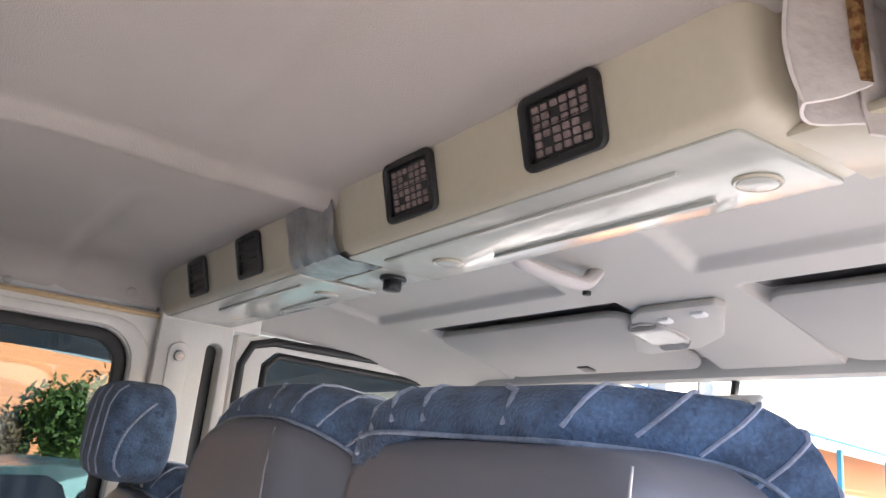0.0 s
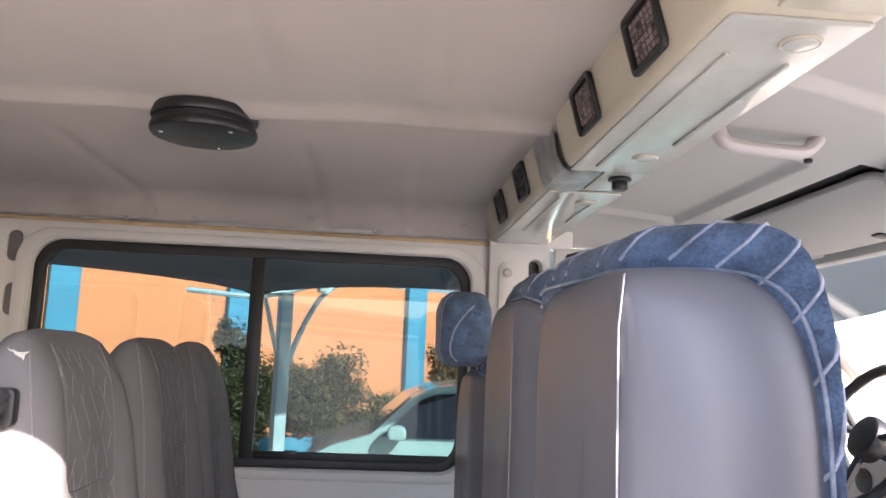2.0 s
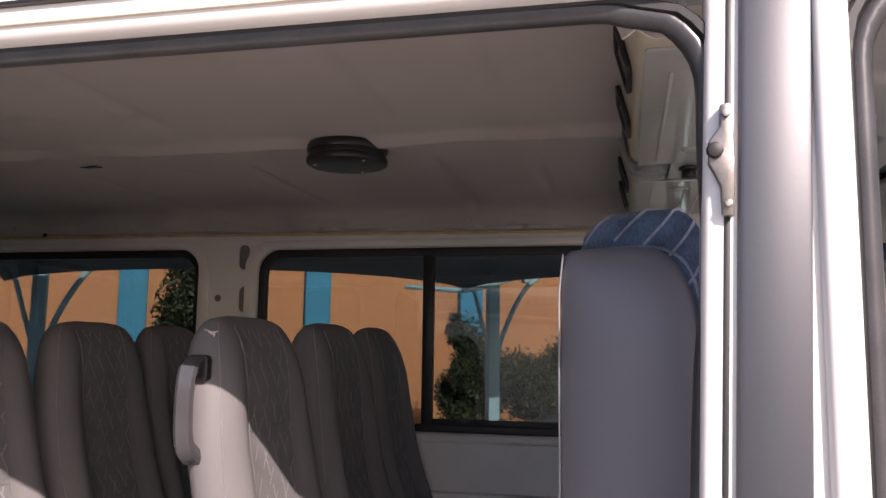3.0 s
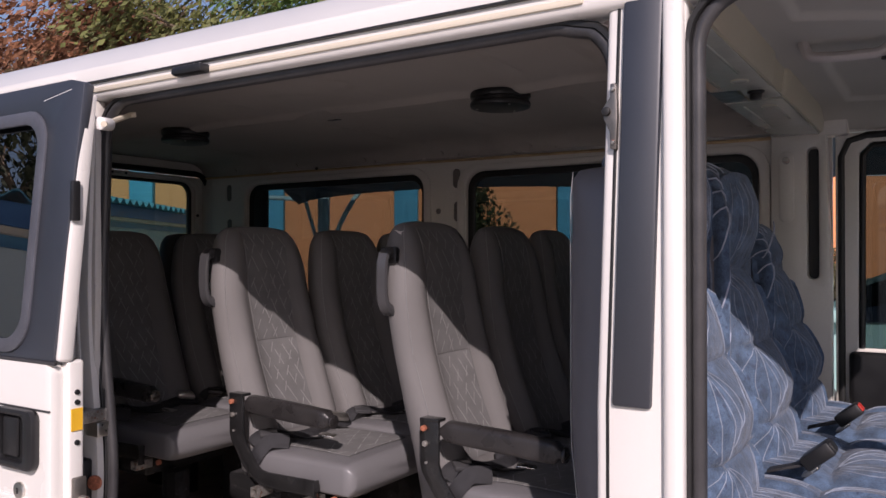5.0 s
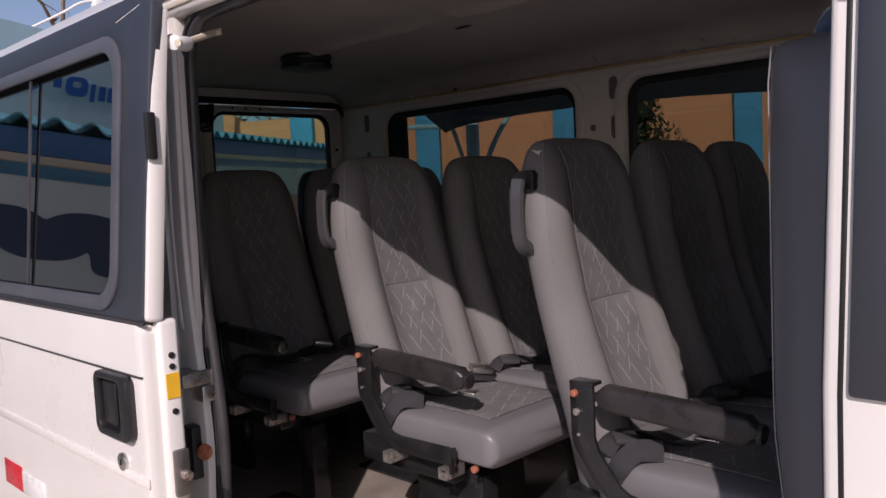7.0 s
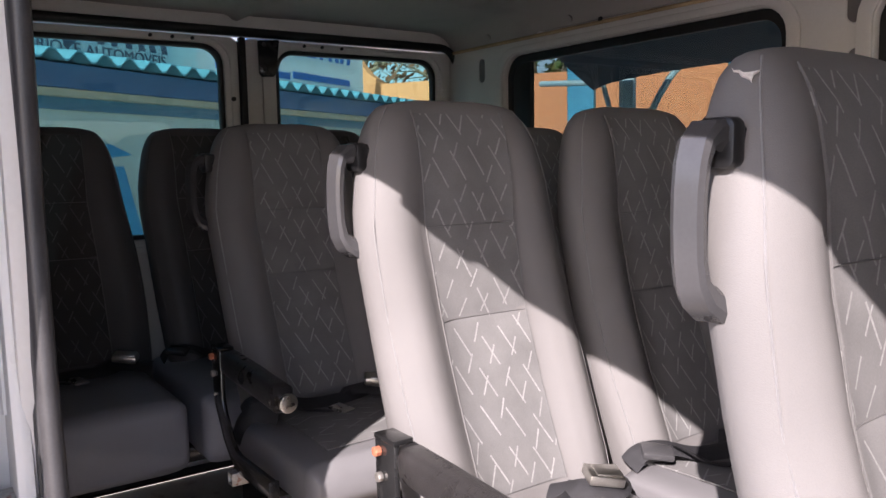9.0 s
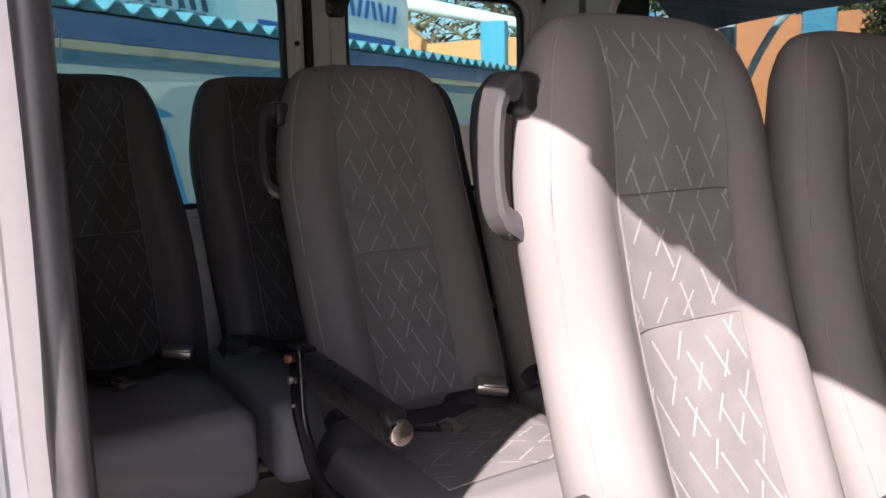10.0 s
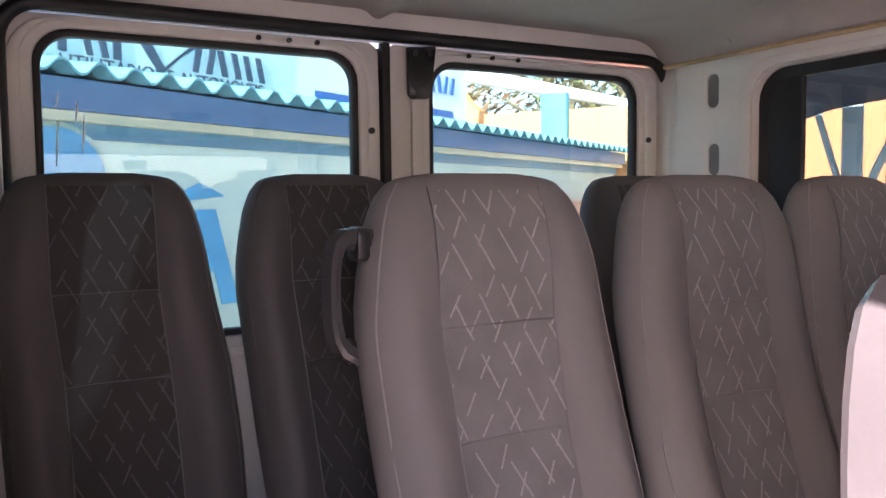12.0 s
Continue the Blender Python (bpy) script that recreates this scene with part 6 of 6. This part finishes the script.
part("window_opening", block(-5.0, -4.985, 5.3, 5.9, 0.9, 1.75, 0.004, m=UV), BAND, rb)
part("wall_tank", block(-5.0, -4.95, 6.9, 9.6, 0.2, 1.55, 0.01, m=UV), mat("salmon_paint", (0.5, 0.25, 0.2), 0.7), rb)

# the house ahead of the van
HO = Matrix.LocRotScale((10.2, 6.95, 0), Matrix.Rotation(math.atan2(0.226, 0.974), 3, "Z"), None)
house = thing("house", "orange house with a blue corrugated awning", "house", (10.2, 6.95, 0))
part("wall", block(-1.5, 14, 1.2, 1.4, 0, 3.0, 0.01, m=HO), ORANGE, house, "orange rendered wall")
part("upper_storey", block(-1.0, 14, 3.5, 3.8, 2.9, 5.2, 0.01, m=HO), CREAMLINE, house, "pale upper wall")
for s0 in (0.2, 2.1, 4.0, 6.5):
    part("window", block(s0, s0 + 0.8, 3.46, 3.5, 3.7, 4.4, 0.01, m=HO), BAND, house)
aw = bmesh.new()
top_a = [[aw.verts.new(HO @ Vector((-1.5 + 0.05 * k, 0.0 + 1.3 * j, 2.98 + 0.32 * j + 0.025 * math.cos(2 * math.pi * k / 4)))) for k in range(311)] for j in (0, 1)]
for k in range(310):
    aw.faces.new((top_a[0][k], top_a[0][k + 1], top_a[1][k + 1], top_a[1][k]))
thicken(aw, 0.012)
part("awning", aw, FASCIA, house, "blue corrugated awning", 60)
part("awning_edge", block(-1.5, 14, -0.02, 0.03, 2.86, 2.96, 0.006, m=HO), CREAMLINE, house)
for s0 in (-0.8, 2.6, 6.0, 9.5):
    part("post", block(s0 - 0.05, s0 + 0.05, 0.05, 0.15, 0, 2.86, 0.006, m=HO), TEAL, house, "blue post")
for s0 in (0.6, 4.3):
    dr = part("door", block(s0, s0 + 0.85, 1.15, 1.2, 0, 2.1, 0.01, m=HO), PALEWALL, house, "pale door")
    part("frame", block(s0 - 0.06, s0 + 0.91, 1.17, 1.199, 0, 2.16, 0.005, m=HO), SIGNWHITE, dr)

# street light behind the wall
sl = thing("street_lamp", "pale street lamp with a long arm", "street lamp", tuple(uv(-7.7, 10.9, 0)))
part("pole", tube([uv(-4.6, 10.95, 0), uv(-4.6, 10.95, 2.8)], 0.05, 10), PALETEAL, sl)
part("arm", tube([uv(-7.75, 10.95, 3.55), uv(-7.5, 10.95, 3.5), uv(-6.3, 10.95, 3.2), uv(-4.7, 10.95, 2.82)], [0.10, 0.125, 0.10, 0.055], 12), REFWHITE, sl, "white tapered arm", 60)
hd = cushion_block(-0.2, 0.2, 0.1, -0.06, 0.06, 0.05)
bmesh.ops.translate(hd, verts=hd.verts, vec=uv(-7.9, 10.95, 3.56))
part("head", hd, REFWHITE, sl)

s2 = thing("street_lamp", "grey street lamp on a thin curved arm", "street lamp", (-19.7, 4.6, 0))
part("pole", tube([(-19.9, 4.3, 0), (-19.9, 4.3, 5.4)], 0.05, 8), REFWHITE, s2)
part("arm", tube(bent([(-19.9, 4.3, 5.35), (-19.3, 5.7, 6.16), (-19.1, 6.0, 6.38), (-18.93, 6.34, 6.44)], 0.3), 0.03, 8), REFWHITE, s2)
part("head", block(-19.12, -18.86, 6.22, 6.52, 6.12, 6.44, 0.06, 3), REFWHITE, s2)

# shade sails on pale posts
SV = 3.9
POSTS = (-1.8, 1.22, 4.3)
for u0, u1, zl, zr, up_ in ((-2.0, 1.0, 1.94, 1.99, 0.1), (1.0, 4.1, 1.99, 2.08, 0.12), (4.1, 7.2, 2.08, 2.1, 0.12)):
    cv = bmesh.new()
    g = []
    for i in range(31):
        f = i / 30
        u = u0 + (u1 - u0) * f
        arch = (4 * f * (1 - f)) ** 0.6
        row = []
        for j in range(9):
            h = j / 8
            v = SV - 2.1 * h - 0.12 * arch * (1 - h)
            z = zl + (zr - zl) * f + up_ * arch * (1 - 0.5 * h) + h * 0.5 - 0.08 * math.sin(math.pi * h)
            row.append(cv.verts.new(uv(u, v, z)))
        g.append(row)
    for i in range(30):
        for j in range(8):
            cv.faces.new((g[i][j], g[i][j + 1], g[i + 1][j + 1], g[i + 1][j]))
    thicken(cv, 0.004)
    single("shade_sail", cv, TARP, "dark blue tarpaulin stretched between posts", "shade sail", "shade sails", loc=tuple(uv((u0 + u1) / 2, SV, 0)), angle=60)
for u in POSTS:
    cp = thing("canopy_post", "pale teal steel post with slanting braces", "post", tuple(uv(u, SV, 0)), "canopy posts")
    part("post", block(u - 0.042, u + 0.042, SV - 0.04, SV + 0.04, 0, 2.03, 0.006, m=UV), PALETEAL, cp)
    part("beam", tube([uv(u - 0.24, SV, 1.99), uv(u - 0.05, SV, 2.03), uv(u + 0.2, SV, 2.11), uv(u + 0.56, SV, 2.235)], 0.024, 8), PALETEAL, cp)
    part("brace", tube(bent([uv(u + 0.03, SV, 1.53), uv(u + 0.13, SV, 1.80), uv(u + 0.27, SV, 2.05), uv(u + 0.56, SV, 2.22)], 0.12), 0.019, 8), PALETEAL, cp)
    part("brace", tube([uv(u - 0.035, SV, 1.60), uv(u - 0.09, SV, 1.78), uv(u - 0.15, SV, 1.99)], 0.015, 8), PALETEAL, cp)
    part("side_arm", tube([uv(u - 0.2, SV, 1.985), uv(u - 0.6, SV + 0.25, 2.02)], 0.018, 8), PALETEAL, cp)
    part("clamp", block(u + 0.24, u + 0.29, SV - 0.03, SV + 0.03, 2.06, 2.15, 0.006, m=UV), PALETEAL, cp)
    part("stay", tube([uv(u + 0.45, SV, 2.2), uv(u + 0.62, SV - 0.8, 2.5)], 0.014, 6), PALETEAL, cp)


# ---- plants ----
def leaf_cloud(bm, centre, size, count, leaf, seed, squash=1.0, upright=0.3):
    """Many small leaves in uneven clumps."""
    rnd = random.Random(seed)
    clumps = []
    for _ in range(26):
        d = Vector((rnd.gauss(0, 1), rnd.gauss(0, 1), rnd.gauss(0, 1))).normalized() * rnd.uniform(0.2, 0.9)
        clumps.append((Vector((d.x * size[0], d.y * size[1], d.z * size[2])), rnd.uniform(0.18, 0.42)))
    for _ in range(count):
        c, r = clumps[rnd.randrange(len(clumps))]
        o = Vector((rnd.gauss(0, 1), rnd.gauss(0, 1), rnd.gauss(0, 0.8)))
        o *= r * 0.55 * min(1.0, 2.3 / max(0.01, o.length))
        p = Vector(centre) + c + Vector((o.x * size[0], o.y * size[1], o.z * size[2]))
        n = Vector((rnd.gauss(0, 1), rnd.gauss(0, 1), rnd.gauss(0.3, 1))).normalized()
        s = n.orthogonal().normalized()
        s.rotate(Matrix.Rotation(rnd.uniform(0, 6.28), 3, n))
        w = n.cross(s)
        k = leaf * rnd.uniform(0.6, 1.4)
        vs = [bm.verts.new(p + s * k), bm.verts.new(p + w * k * 0.38), bm.verts.new(p - s * k), bm.verts.new(p - w * k * 0.38)]
        bm.faces.new(vs)
    return bm


def bush(u, v, z, size, material, leaf, count, seed, label):
    base = uv(u, v, 0)
    b = thing("bush", label, "bush", tuple(base))
    part("stems", tube([uv(u, v, 0), uv(u + 0.03, v, z * 0.5), uv(u, v, z)], [0.05, 0.035, 0.015], 7), BARK, b)
    part("crown", leaf_cloud(bmesh.new(), uv(u, v, z), size, count, leaf, seed), material, b)


bush(-0.76, 9.0, 1.42, (0.86, 0.55, 1.24), LEAFD, 0.042, 44000, 1, "tall clipped dark green bush before the wall")
bush(2.70, 8.5, 1.12, (0.47, 0.42, 0.95), LEAFD, 0.033, 24000, 2, "round clipped dark green bush")
bush(3.95, 8.6, 1.10, (0.74, 0.5, 0.70), LEAFO, 0.036, 15000, 23, "loose olive brown bush before the wall")
bush(4.95, 8.3, 0.76, (1.0, 0.5, 0.47), LEAFY, 0.045, 7000, 4, "low yellow-green bush before the wall")
bush(6.78, 8.4, 1.6, (0.70, 0.6, 1.02), LEAFG, 0.06, 13000, 5, "bright green leafy bush beside the wall")
bush(5.92, 8.5, 1.3, (0.36, 0.4, 0.80), LEAFB, 0.036, 4200, 7, "thin dry brown bush before the wall")


def tree(x, y, height, spread_, material, count, leaf, seed, label, bare=False, foot=0.0):
    rnd = random.Random(seed)
    t = thing("tree", label, "tree", (x, y, 0), "trees behind the wall")
    trunk = [(x + rnd.uniform(-0.2, 0.2) * k, y + rnd.uniform(-0.2, 0.2) * k, height * 0.85 * k / 6) for k in range(7)]
    tb_ = tube(trunk, [0.32 - 0.04 * k for k in range(7)], 9)
    limbs = []
    for k in range(16 if bare else 11):
        f = rnd.uniform(0.3, 0.95)
        i = int(f * 6)
        p = Vector(trunk[min(6, i)])
        a = rnd.uniform(0, 6.28)
        q = p + Vector((math.cos(a), math.sin(a), rnd.uniform(0.4, 1.2))) * spread_ * rnd.uniform(0.5, 0.9)
        mid = p.lerp(q, 0.5) + Vector((rnd.uniform(-0.3, 0.3), rnd.uniform(-0.3, 0.3), 0.2))
        tube([p, mid, q], [0.11, 0.07, 0.02], 6, tb_)
        limbs.append(q)
        for _ in range(4):
            e = mid.lerp(q, rnd.uniform(0.2, 1)) + Vector((rnd.gauss(0, 1), rnd.gauss(0, 1), rnd.gauss(0.5, 0.8))) * spread_ * 0.22
            tube([mid.lerp(q, rnd.uniform(0, 0.8)), e], [0.03, 0.008], 4, tb_)
            limbs.append(e)
    part("trunk", tb_, BARK, t, "pale trunk and limbs")
    if count:
        cb = bmesh.new()
        tips = [q + Vector((rnd.gauss(0, 1), rnd.gauss(0, 1), rnd.gauss(0, 1))) * spread_ * 0.26 for q in limbs for _ in range(3)]
        for _ in range(count):
            c = tips[rnd.randrange(len(tips))] + Vector((rnd.gauss(0, 1), rnd.gauss(0, 1), rnd.gauss(0, 0.8))) * spread_ * 0.13
            if c.z < foot and rnd.random() < 0.95:
                continue
            n = Vector((rnd.gauss(0, 1), rnd.gauss(0, 1), rnd.gauss(0, 1))).normalized()
            s = n.orthogonal().normalized()
            w = n.cross(s)
            k = leaf * rnd.uniform(0.5, 1.5)
            cb.faces.new([cb.verts.new(c + s * k), cb.verts.new(c + w * k * 0.4), cb.verts.new(c - s * k), cb.verts.new(c - w * k * 0.4)])
        part("crown", cb, material, t, "uneven leafy crown")


tree(-29.0, 14.7, 11.8, 3.8, LEAFR, 19000, 0.16, 11, "tall tree with reddish brown dry leaves", foot=8.7)
tree(-26.5, 18.5, 12.5, 3.8, LEAFB, 20000, 0.15, 12, "tall tree with thin brown leaves", foot=8.3)
tree(-23.5, 19.5, 12.5, 3.6, LEAFY, 15000, 0.15, 13, "tall pale-trunked tree with yellow-green leaves", foot=8.2)
tree(-20.5, 22.5, 13.0, 3.8, LEAFG, 17000, 0.15, 14, "tall green tree behind the yard")
tree(-16, 25, 13, 4.2, LEAFY, 14000, 0.16, 19, "tall tree with bright yellow-green leaves")
tree(-36, 12.5, 12.5, 4.0, LEAFB, 0, 0.15, 15, "bare branched tree against the sky", True)
tree(-33, 25, 14, 4.6, LEAFB, 18000, 0.18, 16, "tall tree with brown leaves", foot=9.5)
tree(-24, -12.5, 8.5, 3.0, LEAFD, 7000, 0.16, 18, "dark evergreen tree behind the low building")
tree(-11, 27, 12, 4.2, LEAFY, 12000, 0.17, 17, "tall tree with yellow-green leaves")

# ---- the car parked under the sails ----
car = thing("parked_car", "pale green three-door hatchback parked beside the van", "car", (1.0, 5.4, 0))
NEAR, FAR = 4.6, 6.2
prof = [(-0.92, 0.42), (-0.95, 0.60), (-0.86, 0.84), (-0.62, 0.97), (-0.34, 1.05), (-0.02, 1.335), (0.16, 1.41), (0.5, 1.445), (0.95, 1.43), (1.5, 1.36), (1.95, 1.05), (2.25, 0.98), (2.32, 0.6), (2.25, 0.28), (-0.85, 0.28)]


def tuck(z):
    return 0.12 * max(0.0, z - 1.0) / 0.44


rings = []
for yy, ins in ((NEAR + 0.015, 0.03), (NEAR, 0.0), (NEAR + 0.35, 0.0), (FAR - 0.35, 0.0), (FAR, 0.0), (FAR - 0.015, 0.03)):
    rings.append([(x, yy + (tuck(z) if yy < 5 else -tuck(z)), z - ins * 0.4 if z > 0.9 else z) for x, z in prof])
part("body", loft(rings), CARTEAL, car, "pale green bodywork", 30)
for s, yy in ((1, NEAR), (-1, FAR)):
    side = plane_of((0, yy - 0.004 * s, 1.0), (1, 0, 0), (0, 0.2727 * s, 1))
    part("side_glass", plate([[(-0.27, 0.03), (0.03, 0.32), (0.16, 0.37), (0.42, 0.385), (0.52, 0.33), (0.58, 0.18), (0.5, 0.06), (0.38, 0.03)]], 0.005, side), GLASS_CAR, car, "dark side glass")
    part("quarter_glass", plate([rr(0.63, 0.2, 0.83, 0.32, 0.05, 4)], 0.005, side), GLASS_CAR, car, "dark side glass")
    part("door_line", plate([[(0.56, -0.5), (0.568, -0.5), (0.608, 0.16), (0.6, 0.16)]], 0.003, plane_of((0, yy - 0.003 * s, 1.0), (1, 0, 0), (0, 0.0, 1))), RUBBER, car)
    part("door_knob", block(0.38, 0.5, yy - 0.018 * s - 0.008, yy - 0.018 * s + 0.008, 0.925, 0.95, 0.005), CARTEAL, car)
wsb = bmesh.new()
wsb.faces.new([wsb.verts.new(p) for p in ((-0.345, NEAR + 0.12, 1.062), (-0.045, NEAR + 0.18, 1.332), (-0.045, FAR - 0.18, 1.332), (-0.345, FAR - 0.12, 1.062))])
thicken(wsb, 0.006)
part("windscreen", wsb, GLASS_CAR, car)
for x in (-0.42, 1.65):
    for yy in (NEAR + 0.09, FAR - 0.09):
        wl = part("wheel", disc((x, yy, 0.3), (0, 1, 0), 0.3, 0.2, 24, 0.03), RUBBER, car)
        part("rim", disc((x, yy, 0.3), (0, 1, 0), 0.19, 0.206, 20, 0.01), ALU, wl)
part("mirror", cushion_block(-0.22, -0.08, 0.08, 1.02, 1.12, 0.03, yc=NEAR - 0.1), CARTEAL, car)
part("headlight", cushion_block(-0.93, -0.72, 0.12, 0.7, 0.82, 0.03, yc=NEAR + 0.18), LAMPLENS, car)
part("tail_light", cushion_block(0.74, 0.86, 0.01, 0.82, 0.92, 0.02, yc=NEAR), REFRED, car)
